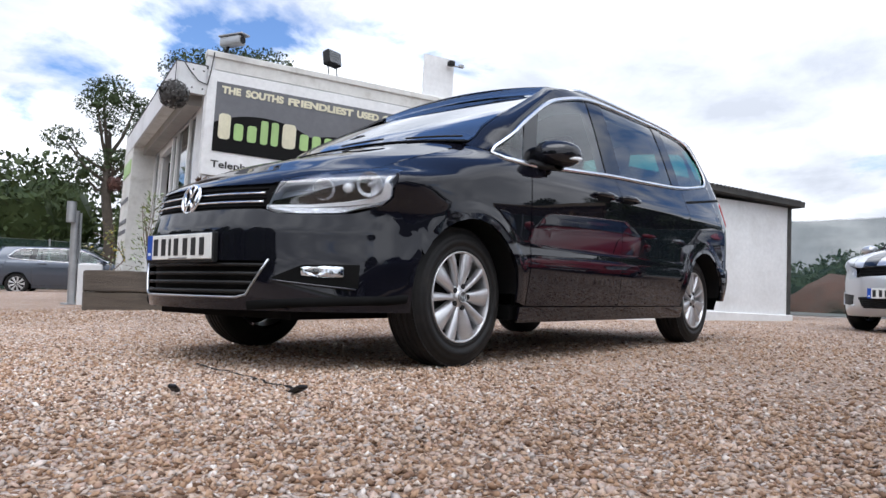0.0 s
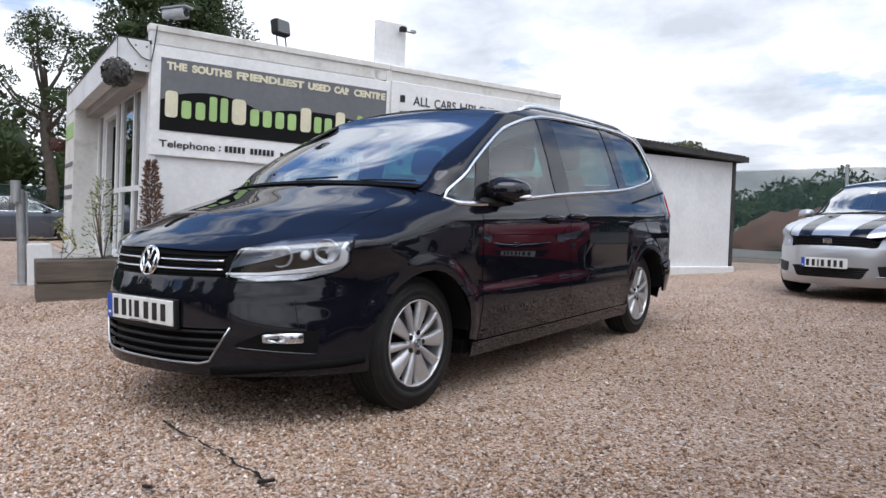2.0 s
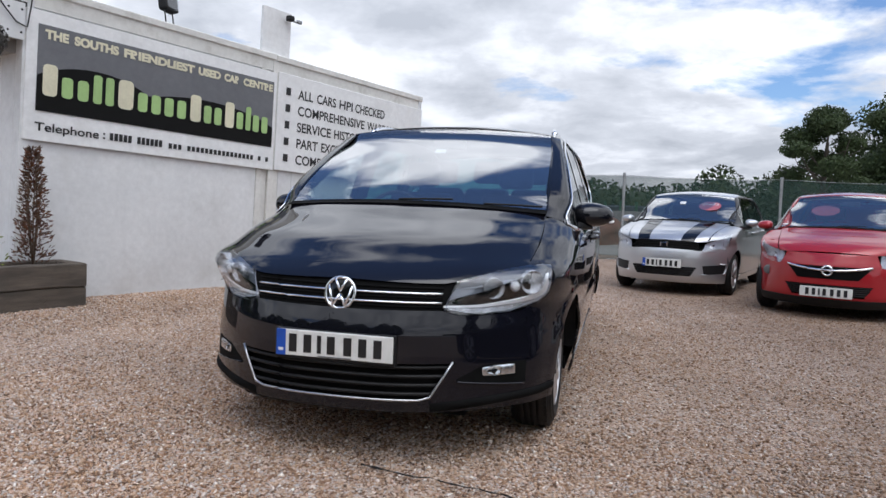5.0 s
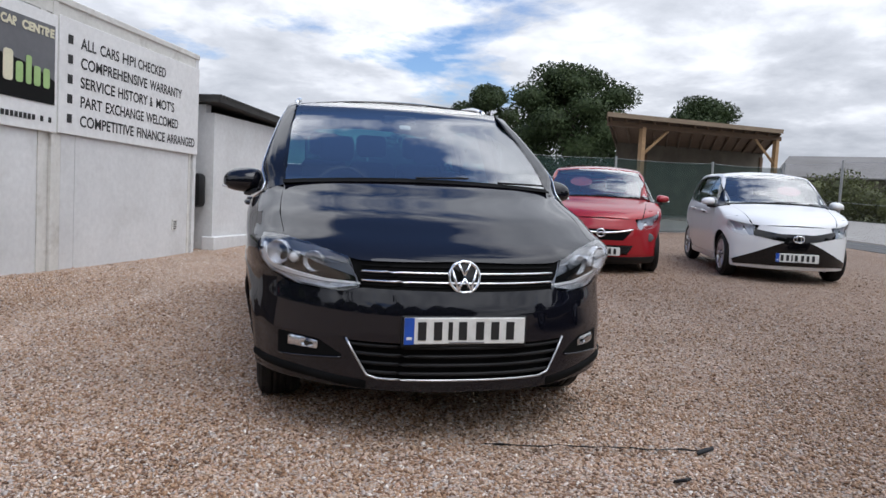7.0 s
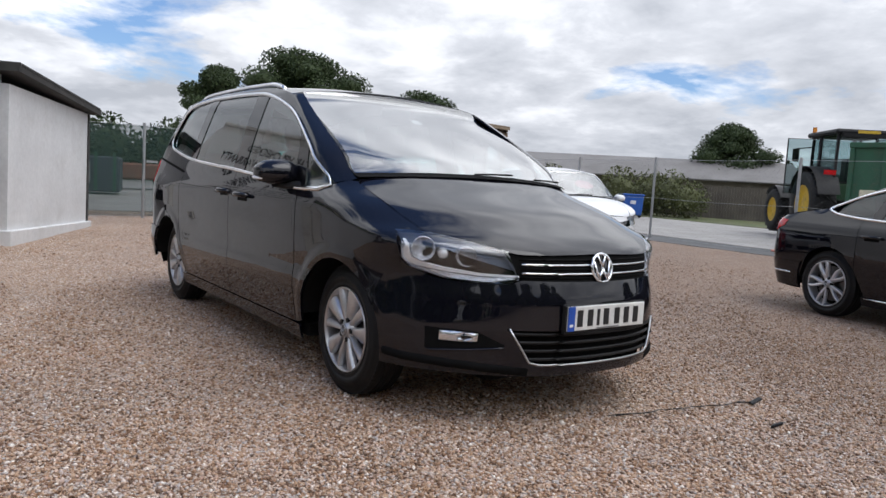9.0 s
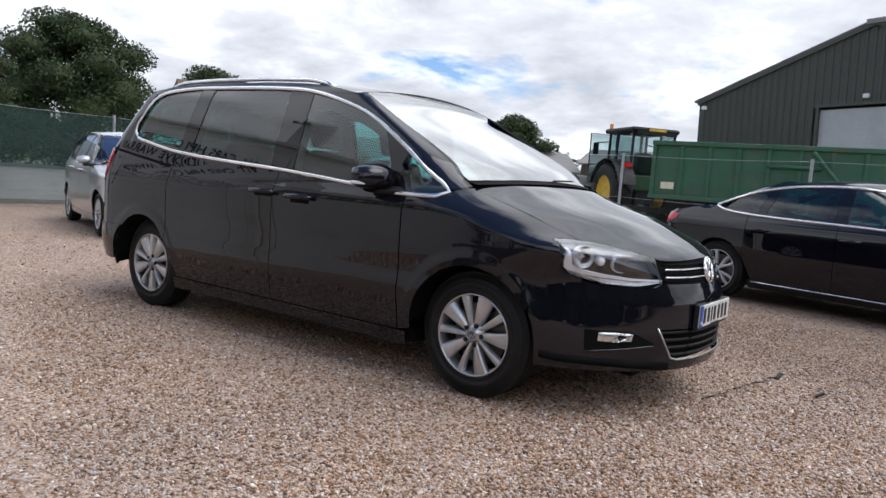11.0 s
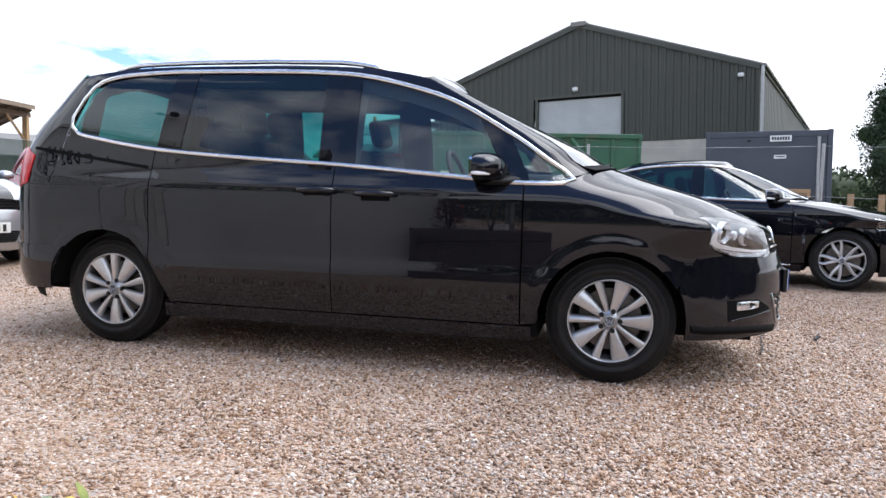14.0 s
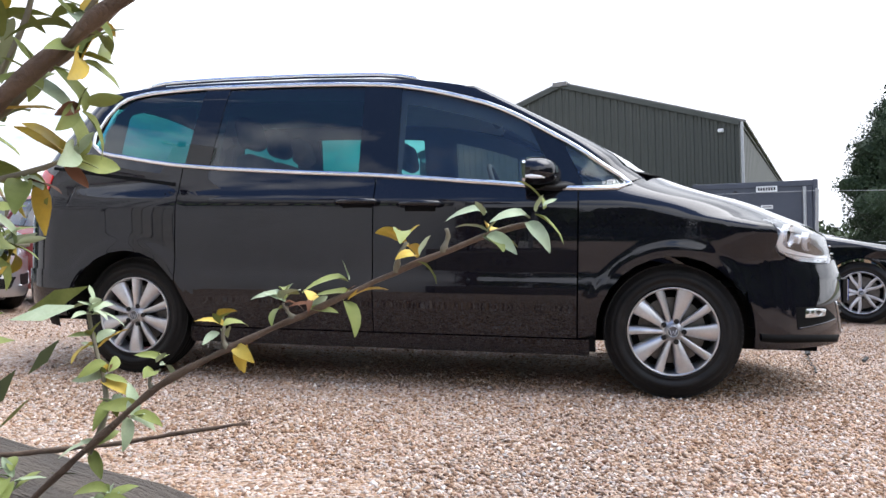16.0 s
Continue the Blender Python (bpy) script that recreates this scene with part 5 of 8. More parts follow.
HERO = dict(
    label="black people carrier with chrome window trim, parked on gravel", paint="black_paint",
    front=[(.12, .80), (.2, .90), (.26, .94), (.30, .948), (.47, .955), (.58, .952), (.66, .93), (.72, .905), (.76, .885), (.80, .862), (.85, .78), (.9, .665), (.962, .52), (1.058, .195), (1.10, .07), (1.136, -.04), (1.2, -.145), (1.3, -.345), (1.4, -.55), (1.5, -.75), (1.6, -.95), (1.66, -1.1), (1.75, -1.4)],
    c=[(.12, .7), (.45, .76), (.6, .8), (.68, .78), (.76, .62), (.86, .47), (.95, .51), (1.06, .49), (1.14, .34), (1.2, .27), (1.3, .20), (1.5, .155), (1.75, .15)],
    side=[(.12, .80), (.2, .888), (.27, .906), (.33, .917), (.43, .934), (.50, .944), (.555, .9435), (.59, .9378), (.64, .9388), (.8, .944), (.93, .943), (.97, .935), (1.02, .915), (1.06, .90), (1.15, .872), (1.35, .81), (1.5, .758), (1.6, .718), (1.66, .67), (1.75, .54)],
    rear=[(.25, -3.80), (.3, -3.84), (.5, -3.9), (.8, -3.9), (1.07, -3.87), (1.25, -3.76), (1.45, -3.58), (1.6, -3.44), (1.68, -3.35), (1.75, -3.2)],
    taper=[(-3.9, .985), (-3.2, 1.0), (-2.2, 1), (-.8, 1), (0, .985), (.4, .96), (1, .93)],
    k=[(.1, .12), (.84, .13), (.90, .24), (1.05, .26), (1.2, .14), (1.8, .12)], hood_lo=.78, hood_t=[(.78, .73), (.87, .745), (.91, .76), (.95, .772), (1.0, .775), (1.06, .768), (1.136, .75)], hood_zb=[(0, .803), (.5, .796), (.585, .797), (.68, .814), (.85, .850), (1, .869)], hood_top=1.136, bulge=.003,
    belt=[(-3.21, 1.30), (-3.17, 1.262), (-3.0, 1.225), (-2.58, 1.165), (-2.0, 1.125), (-1.51, 1.10), (-.9, 1.055), (-.44, 1.022), (-.28, 1.024), (-.205, 1.05)],
    dtop=[(-3.21, 1.36), (-3.16, 1.47), (-3.07, 1.575), (-2.85, 1.62), (-2.52, 1.636), (-2.0, 1.632), (-1.55, 1.615), (-.97, 1.495), (-.53, 1.272), (-.29, 1.11), (-.205, 1.058)],
    roof_edge=[(-3.3, 1.602), (-3.16, 1.622), (-2.9, 1.66), (-2.5, 1.675), (-2.0, 1.675), (-1.55, 1.66), (-1.2, 1.62), (-1.1, 1.60)], crown=.05, bow=.012,
    a_edge=[(1.09, .755), (1.2, .75), (1.35, .735), (1.5, .712), (1.60, .685)], screen_z=(1.14, 1.66),
    panes=[(-3.19, -2.60, -3.10, -2.56, "privacy"), (-2.47, -1.56, -2.43, -1.58, "privacy"), (-1.40, -.52, -1.42, -.70, "window"), (-.44, -.215, -.56, -.215, "window")],
    pillars=[(-2.61, -2.46, -2.57, -2.42), (-1.59, -1.38, -1.61, -1.40), (-.54, -.42, -.72, -.54)],
    wb=2.919, wheel=(.33, .212, .215), track=.858, arch=.365, sill=.29, tail_low=.345, nose_x=.955, style="ten", flare=.007,
    seams=[-.455, -1.49, -2.615], bump_a=30, fender_low=[(.40, .66), (.466, .757), (.469, .80), (.453, .84), (.400, .872), (.45, .8745), (.488, .872)],
    tail=-3.57, quarter=[(-3.42, .36, -3.20, 1.42), (-3.48, .35, -3.13, 1.53), (-3.50, .35, -3.10, 1.60)], cap_lim=[(.25, .80), (.4, .82), (1.25, .80), (1.45, .73), (1.60, .645), (1.75, .55)],
    bumper_top=[(0, .682), (.50, .684), (.585, .664), (.675, .663), (.825, .669), (.93, .700), (.97, .722), (1, .752)], bumper_end=[(.15, .36), (.33, .37), (.45, .355), (.52, .33), (.66, .40), (.745, .455)], lip=.258,
    grille_low=(.315, .395, .468, .485), u_trim=True,
    grille_up=([(0, .682), (.42, .682)], [(0, .805), (.40, .802), (.495, .806)], (.754, .716), .425, .0052, (.775, .735, .698)),
    headlight=([(.440, .686), (.487, .666), (.56, .666), (.685, .672), (.80, .712), (.85, .755), (.868, .80)], [(.478, .808), (.63, .850), (.73, .870), (.80, .875), (.862, .874)]),
    lamp_bowls=[(.632, .772, .046, 0), (.715, .778, .024, 1), (.785, .796, .054, 0)], lamp_guide=([(.435, .698), (.584, .694), (.703, .702), (.787, .716), (.836, .737), (.862, .788), (.852, .846)], [(.437, .706), (.585, .705), (.706, .717), (.776, .731), (.816, .752), (.844, .80), (.838, .846)]),
    tail_lamp=[[(-3.66, .94, -3.63, 1.17), (-3.56, .93, -3.54, 1.17), (-3.46, .955, -3.44, 1.12)], [(-3.68, .44, -3.68, .475), (-3.52, .44, -3.52, .475)]],
    mirror=(-.66, .975, 1.09, .93), trim_r=.0125, handles=[(-1.24, .943), (-1.575, .955)], inner_posts=[(-3.19, -3.06), (-2.63, -2.43), (-1.61, -1.37)], dash_x=-.42, seat_rows=[(-1.25, .60), (-2.05, .66)], glass_from=1.25)

hero, HB = build_car(HERO, pose(0, 0, 0))

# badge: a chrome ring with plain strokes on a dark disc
bd = root("badge", pose(.897, 0, .741, 0, -12, 0), "", "")
for key in list(bd.keys()):
    del bd[key]
bd.parent = hero
ring = [(0.006, .066 * math.cos(a), .066 * math.sin(a)) for a in np.linspace(0, 2 * math.pi, 40, endpoint=False)]
tubep("badge_ring", ring, .0075, M["chrome"], bd, "chrome ring", seg=8, closed=True)
V, F = lathe([(.064, 0), (.03, .004), (.0005, .005)], 32)
mesh_ob("badge_disc", [(v[1], v[0], v[2]) for v in V], F, M["gloss_black"], bd)
for pts in ([(-.052, .030), (-.028, -.056)], [(-.028, -.056), (0, -.004)], [(0, -.004), (.028, -.056)], [(.028, -.056), (.052, .030)], [(-.026, .058), (0, .006)], [(0, .006), (.026, .058)]):
    tubep("badge_stroke", [(.009, a, b) for a, b in pts], .0062, M["chrome"], bd, "chrome stroke", seg=6)
number_plate(hero, .958, .5245)
boxp("plate_holder", (.93, .955, -.27, .27, .455, .585), M["trim"], hero, bev=.004)
for sg in (1, -1):
    P = nose(HB, [(.71, .862), (.80, .867), (.875, .862), (.93, .85)], [(.71, .882), (.80, .897), (.875, .905), (.93, .905)], 20, 6) * np.array((1, sg, 1))
    panel("wing_corner", P, M["black_paint"], hero, off=-.004, rim=0)
# fog lamps in dark recesses, roof rails, aerial, window sticker
for sg in (1, -1):
    P = nose(HB, [(.50, .392), (.62, .372), (.76, .358)], [(.50, .398), (.60, .452), (.76, .456)], 24, 8) * np.array((1, sg, 1))
    rec = panel("fog_lamp_recess", P, M["dark"], hero, off=.0015, rim=.004)
    P = nose(HB, [(.598, .408), (.65, .404), (.718, .404)], [(.594, .440), (.65, .445), (.716, .444)], 30, 11) * np.array((1, sg, 1))
    w = np.linspace(0, 1, 30)[:, None]
    v = np.linspace(0, 1, 11)[None, :]
    Q, nn = push(P, 0.0)
    dome = np.sqrt(np.clip(4 * v * (1 - v), 0, 1)) * np.clip(4 * w * (1 - w) * 1.6, 0, 1) ** .5
    cup = np.clip(1 - ((w - .34) / .22) ** 2 - ((v - .5) / .46) ** 2, 0, 1)
    cover = panel("fog_lamp", Q + nn * (.002 + .010 * dome)[..., None], M["lens"], rec, "clear fog lamp", off=.003, rim=.006)
    cover.visible_shadow = False
    panel("reflector", Q + nn * (.001 + .004 * dome - .012 * cup + .002 * np.sin(w * 30))[..., None], M["chrome"], cover, off=.0025, rim=0)
    tubep("recess_lip", HB.P(np.linspace(.505, .755, 16), np.linspace(.385, .352, 16)) * np.array((1, sg, 1)) + np.array((.004, 0, 0)), .006, M["black_paint"], rec, seg=6)
    tt = np.linspace(.40, .895, 30)
    zt = np.interp(tt, [.22, .42, .64, .78, .84, .97], [.264, .295, .313, .322, .323, .345])
    rows = [HB.P(tt, zt + dz) for dz in (.004, -.002, -.012, -.024, -.034)]
    P = np.stack(rows, 1)
    Q, nn = push(P, 0.0)
    fade = np.clip((tt - .40) / .12, 0, 1)[:, None]
    Q = Q + nn * (np.array((.001, .007, .010, .010, .001))[None, :] * fade + .001)[..., None]
    panel("lip_blade", Q * np.array((1, sg, 1)), M["dark"], hero, "dark lower lip blade", rim=0)
    xs = np.linspace(-1.28, -3.02, 26)
    ze = np.interp(xs, [-3.3, -2.9, -2.5, -2.0, -1.55, -1.2], [1.615, 1.66, 1.675, 1.675, 1.66, 1.62])
    rise = np.clip(np.minimum((-1.28 - xs) / .16, (xs + 3.02) / .16), 0, 1)
    pts = np.stack([xs, sg * (HB.Y(xs, ze) - .035), ze + .002 + .026 * np.sqrt(rise)], -1)
    tubep("roof_rail", pts, .015, M["chrome"], hero, "bright silver roof rail", seg=10)
    for xx in (-1.36, -2.94):
        z0 = float(np.interp(xx, [-3.3, -2.9, -2.5, -2.0, -1.55, -1.2], [1.615, 1.66, 1.675, 1.675, 1.66, 1.62]))
        y0 = sg * (float(HB.Y(xx, z0)) - .035)
        boxp("rail_foot", (xx - .06, xx + .06, y0 - .014, y0 + .014, z0 - .004, z0 + .018), M["trim"], hero, bev=.006)
    xs = np.linspace(-2.64, -3.45, 12)
    P = np.stack([HB.S(xs, np.full(12, 1.052 + 0.0) + (xs + 2.64) * -.13), HB.S(xs, np.full(12, 1.070) + (xs + 2.64) * -.13)], 1) * np.array((1, sg, 1))
    panel("door_slide_rail", P, M["dark"], hero, "dark sliding door track", off=.003, rim=0)
boxp("window_sticker", (-.001, .001, -.035, .035, -.03, .03), M["sticker"], hero, "white numbered sticker", m=pose(-.735, .0, 1.468, 0, -64, 0))
words("sticker_number", "56", .055, M["ink"], pose(-.727, -.030, 1.452, 26, 0, 90), hero)
tubep("aerial", [(-3.10, 0, 1.70), (-3.2, 0, 1.76), (-3.26, 0, 1.80)], [.02, .008, .004], M["trim"], hero, seg=8)


def hatch(label, paint_name, wb, fo, W, H, tail, **over):
    """Curves of a small hatchback, stretched from a common shape to its wheelbase, overhangs, width and height."""
    kz, kw, kx = H / 1.5, W / 1.70, wb / 2.4
    X = lambda x: x * (fo / .76) if x > 0 else (x * kx if x > -2.4 else -wb + (x + 2.4) * tail / .66)
    Z = lambda z: z if z < .6 else .6 + (z - .6) * (H - .6) / .9
    fx = lambda L: [(Z(z), X(x)) for z, x in L]
    xz = lambda L: [(X(x), Z(z)) for x, z in L]
    s = dict(
        label=label, paint=paint_name, group="parked cars on the gravel",
        front=fx([(.12, .60), (.2, .70), (.3, .745), (.5, .76), (.6, .75), (.68, .72), (.74, .69), (.80, .62), (.86, .48), (.92, .22), (.98, -.08), (1.02, -.22), (1.1, -.36), (1.2, -.50), (1.3, -.65), (1.38, -.79), (1.43, -.93), (1.5, -1.2)]),
        c=[(Z(z), v) for z, v in [(.12, .7), (.5, .85), (.68, .85), (.8, .62), (.9, .53), (1.0, .5), (1.1, .45), (1.5, .43)]],
        side=[(Z(z), y * kw) for z, y in [(.12, .74), (.2, .79), (.3, .81), (.45, .835), (.6, .848), (.8, .85), (.9, .835), (.98, .80), (1.1, .755), (1.25, .69), (1.36, .63), (1.42, .58), (1.5, .45)]],
        rear=fx([(.25, -3.02), (.4, -3.06), (.6, -3.06), (.9, -3.02), (1.1, -2.9), (1.3, -2.78), (1.45, -2.7), (1.5, -2.66)]),
        taper=[(X(x), v) for x, v in [(-3.1, .95), (-2.4, .985), (-1.8, 1), (-.5, 1), (.001, .985), (.4, .95), (.8, .92)]],
        hood_lo=Z(.7), hood_t=[(Z(z), t * kw) for z, t in [(.70, .52), (.74, .53), (.8, .55), (.9, .60), (1.0, .68), (1.03, .70)]], hood_zb=[(0, Z(.755)), (.6, Z(.745)), (.8, Z(.735)), (1, Z(.745))], hood_top=Z(1.015),
        belt=xz([(-2.55, 1.06), (-2.45, 1.03), (-1.8, .985), (-1.2, .96), (-.7, .945), (-.35, .94), (-.22, .955)]),
        dtop=xz([(-2.55, 1.10), (-2.48, 1.22), (-2.35, 1.33), (-1.8, 1.375), (-1.3, 1.38), (-.95, 1.33), (-.6, 1.16), (-.35, 1.01), (-.22, .96)]),
        roof_edge=xz([(-2.75, 1.375), (-2.3, 1.41), (-1.8, 1.425), (-1.3, 1.42), (-1.0, 1.39), (-.9, 1.375)]), crown=.045, bow=.06,
        a_edge=[(Z(z), y * kw) for z, y in [(.965, .705), (1.1, .69), (1.25, .65), (1.37, .61)]], screen_z=(Z(1.02), Z(1.43)),
        panes=[(X(a), X(b), X(c), X(d), k) for a, b, c, d, k in [(-2.52, -2.10, -2.44, -2.06, "window"), (-2.02, -1.28, -2.0, -1.30, "window"), (-1.2, -.42, -1.22, -.62, "window")]],
        pillars=[(X(a), X(b), X(c), X(d)) for a, b, c, d in [(-2.13, -2.0, -2.09, -1.98), (-1.30, -1.18, -1.32, -1.20), (-.44, -.23, -.64, -.24)]],
        wb=wb, wheel=(.30, .20, .185), track=W / 2 - .045, arch=.335, sill=.27, tail_low=.28, nose_x=fo, style="far",
        seams=[X(-.40), X(-1.24), X(-2.06)], bump_a=28, fender_low=[(X(.34), .58), (X(.38), .66), (X(.40), Z(.79)), (X(.50), Z(.765)), (X(.56), Z(.75))],
        tail=X(-2.85), quarter=[(X(-2.8), .30, X(-2.54), Z(1.12)), (X(-2.84), .28, X(-2.47), Z(1.24)), (X(-2.86), .28, X(-2.38), Z(1.35))], cap_lim=[(.2, .72 * kw), (Z(1.05), .71 * kw), (Z(1.25), .64 * kw), (Z(1.42), .56 * kw)],
        bumper_top=[(0, Z(.64)), (.45, Z(.63)), (.6, Z(.62)), (.85, Z(.66)), (1, Z(.66))], bumper_end=[(.15, X(.31)), (.33, X(.33)), (.45, X(.32)), (.58, X(.335)), (.66, X(.37))], lip=.18,
        grille_low=(.27, .36, .40, .44), low_slats=5, trim="trim", trim_r=.007,
        grille_up=([(0, Z(.645)), (.46, Z(.645))], [(0, Z(.745)), (.42, Z(.735))], (), .42, .006, (Z(.66), Z(.69), Z(.72))),
        headlight=([(.48 * kw, Z(.645)), (.62 * kw, Z(.63)), (.78 * kw, Z(.66))], [(.47 * kw, Z(.72)), (.62 * kw, Z(.745)), (.80 * kw, Z(.785))]),
        lamp_bowls=[(.70 * kw, Z(.705), .052, 0), (.575 * kw, Z(.685), .042, 1)],
        tail_lamp=[[(X(-2.9), .80, X(-2.86), 1.0), (X(-2.8), .80, X(-2.76), 1.0)]],
        lamp_depth=.022, mirror=(X(-.52), W / 2 + .06, Z(1.0), .72), handles=[(X(-1.05), .86), (X(-1.85), .88)], dash_x=X(-.5), seat_rows=[(X(-1.15), .50), (X(-1.95), .52)], rear_seats=(-.34, .34), seat_back=.5)
    s.update(over)
    return s


def at_badge(spec, bx, by, heading):
    """The pose of a car whose nose stands at (bx, by)."""
    h = radians(heading)
    return pose(bx - spec["nose_x"] * math.cos(h), by - spec["nose_x"] * math.sin(h), 0, 0, 0, heading)


def price_card(car, x, z, text, y=-.28, tilt=-62):
    """A red oval price card behind the windscreen."""
    bm = bmesh.new()
    bmesh.ops.create_cone(bm, cap_ends=True, segments=28, radius1=1, radius2=1, depth=.004)
    m = pose(x, y, z, 0, tilt + 90, 0)
    for v in bm.verts:
        v.co = m @ Vector((v.co.x * .14, v.co.y * .16, v.co.z))
    part("price_card", bm, M["price_red"], car, "red oval price card")
    if text:
        words("price_text", text, .10, M["sticker"], m @ pose(-.02, 0, .004, 0, 0, 90), car, align="CENTER")


SWIFT = hatch("silver hatchback with black bonnet stripes, on the gravel", "silver_paint", 2.43, .78, 1.70, 1.51, .66, stripes=True, black_pillar=True, trim="trim",
              headlight=([(.485, .605), (.62, .60), (.74, .635), (.79, .70)], [(.52, .715), (.66, .785), (.76, .84), (.80, .862)]), lamp_bowls=[(.68, .70, .055, 0), (.58, .665, .042, 1)],
              fender_low=[(.35, .58), (.40, .635), (.262, .705), (.149, .866), (.36, .80), (.545, .752)])
swift, SB = build_car(SWIFT, at_badge(SWIFT, -6.48, 1.70, -18))
number_plate(swift, .80, .44)
for sg in (1, -1):
    P = nose(SB, [(.52, .30), (.74, .32)], [(.50, .42), (.76, .44)], 14, 6) * np.array((1, sg, 1))
    rec = panel("fog_lamp_recess", P, M["trim"], swift, off=.004, rim=.01)
    pts = [SB.P(t, z) * np.array((1, sg, 1)) + np.array((.012, 0, 0)) for t, z in ((.50, .30), (.76, .31), (.79, .44), (.70, .445))]
    tubep("recess_trim", pts, .010, M["silver_paint"], rec, seg=6)
boxp("badge", (0, .012, -.05, .05, -.04, .04), M["chrome"], swift, "chrome badge", m=pose(.725, 0, .685), bev=.01)
price_card(swift, -.60, 1.24, "\u00a35675", .30)
boxp("window_sticker", (-.003, .003, -.04, .04, -.035, .035), M["sticker"], swift, "white sticker", m=pose(-.62, -.10, 1.28, 0, -60, 0))

ADAM = hatch("small red hatchback with a chrome grille bar, on the gravel", "red_paint", 2.32, .74, 1.73, 1.51, .62, grille_up=None, bumper_top=[(0, .738), (.672, .736), (.682, .66), (.690, .605), (.74, .60), (.85, .66), (1, .66)],
             headlight=([(.485, .605), (.62, .60), (.74, .635), (.79, .70)], [(.492, .738), (.56, .750), (.64, .765), (.76, .825), (.80, .850)]), lamp_bowls=[(.69, .70, .055, 0), (.60, .665, .040, 1)],
             fender_low=[(.33, .58), (.38, .635), (.25, .705), (.140, .855), (.34, .79), (.52, .745)])
adam, AB = build_car(ADAM, at_badge(ADAM, -4.92, 3.36, -22))
number_plate(adam, .765, .315, blue=False)
tubep("grille_bar", AB.P(np.linspace(-.42, .42, 30), .555 + .28 * np.linspace(-.42, .42, 30) ** 2) + np.array((.012, 0, 0)), .014, M["chrome"], adam, "chrome grille bar", seg=8)
P = nose(AB, [(0, .46), (.30, .46)], [(0, .60), (.42, .60)], 16, 6)
panel("grille_back", P, M["dark"], adam, off=.004, rim=0, whole=True)
tubep("badge", [(.775, .052 * math.cos(a), .555 + .052 * math.sin(a)) for a in np.linspace(0, 2 * math.pi, 24, endpoint=False)], .010, M["chrome"], adam, "round chrome badge", seg=6, closed=True)
tubep("badge_stroke", [(.78, -.04, .565), (.78, .01, .56), (.78, .04, .545)], .010, M["chrome"], adam, seg=6)
for sg in (1, -1):
    V, F = lathe([(.055, 0), (.05, .012), (.03, .014), (.0005, .016)], 20)
    c = AB.P(.66, .50)
    mesh_ob("fog_lamp", [(c[0] + v[1] * .8 + .004, sg * (c[1] + v[1] * .5) + v[0], c[2] + v[2]) for v in V], F, M["grey_ink"], adam, "round fog lamp")
P = nose(AB, [(0, .14), (.84, .16)], [(0, .235), (.84, .245)], 24, 5)
panel("lower_lip", P, M["trim"], adam, "black lower lip", off=.008, rim=.01, whole=True)
price_card(adam, -.62, 1.22, "", -.25)

AYGO = hatch("small white hatchback with a black cross-shaped nose, on the gravel", "white_paint", 2.34, .72, 1.64, 1.51, .42, bumper_paint="white_paint", grille_up=None,
             bumper_top=[(0, .738), (.672, .736), (.682, .66), (.690, .605), (.74, .60), (.85, .66), (1, .66)],
             headlight=([(.485, .605), (.62, .60), (.74, .635), (.79, .70)], [(.492, .738), (.56, .750), (.64, .745), (.76, .795), (.80, .820)]), lamp_bowls=[(.69, .70, .050, 0), (.60, .665, .036, 1)],
             fender_low=[(.33, .58), (.38, .635), (.25, .705), (.140, .830), (.34, .775), (.52, .735)],
             grille_low=(.25, .50, .44, .22), u_trim=False)
aygo, YB = build_car(AYGO, at_badge(AYGO, -4.1, 5.70, -21))
number_plate(aygo, .745, .345)
for sg in (1, -1):
    for (b0, t0) in (([(.0, .53), (.20, .55), (.50, .605)], [(.0, .645), (.20, .64), (.50, .69)]), ([(.0, .235), (.50, .23), (.70, .215)], [(.0, .56), (.14, .55), (.30, .48), (.72, .27)])):
        P = nose(YB, b0, t0, 20, 6) * np.array((1, sg, 1))
        panel("black_nose_blade", P, M["gloss_black"], aygo, "gloss black nose blade", off=.007, rim=.01)
tubep("badge", [(.755, .065 * math.cos(a), .585 + .042 * math.sin(a)) for a in np.linspace(0, 2 * math.pi, 24, endpoint=False)], .009, M["chrome"], aygo, "oval chrome badge", seg=6, closed=True)
tubep("badge_stroke", [(.757, .028 * math.cos(a), .585 + .042 * math.sin(a)) for a in np.linspace(0, 2 * math.pi, 20, endpoint=False)], .007, M["chrome"], aygo, seg=6, closed=True)
price_card(aygo, -.60, 1.20, "", .25)

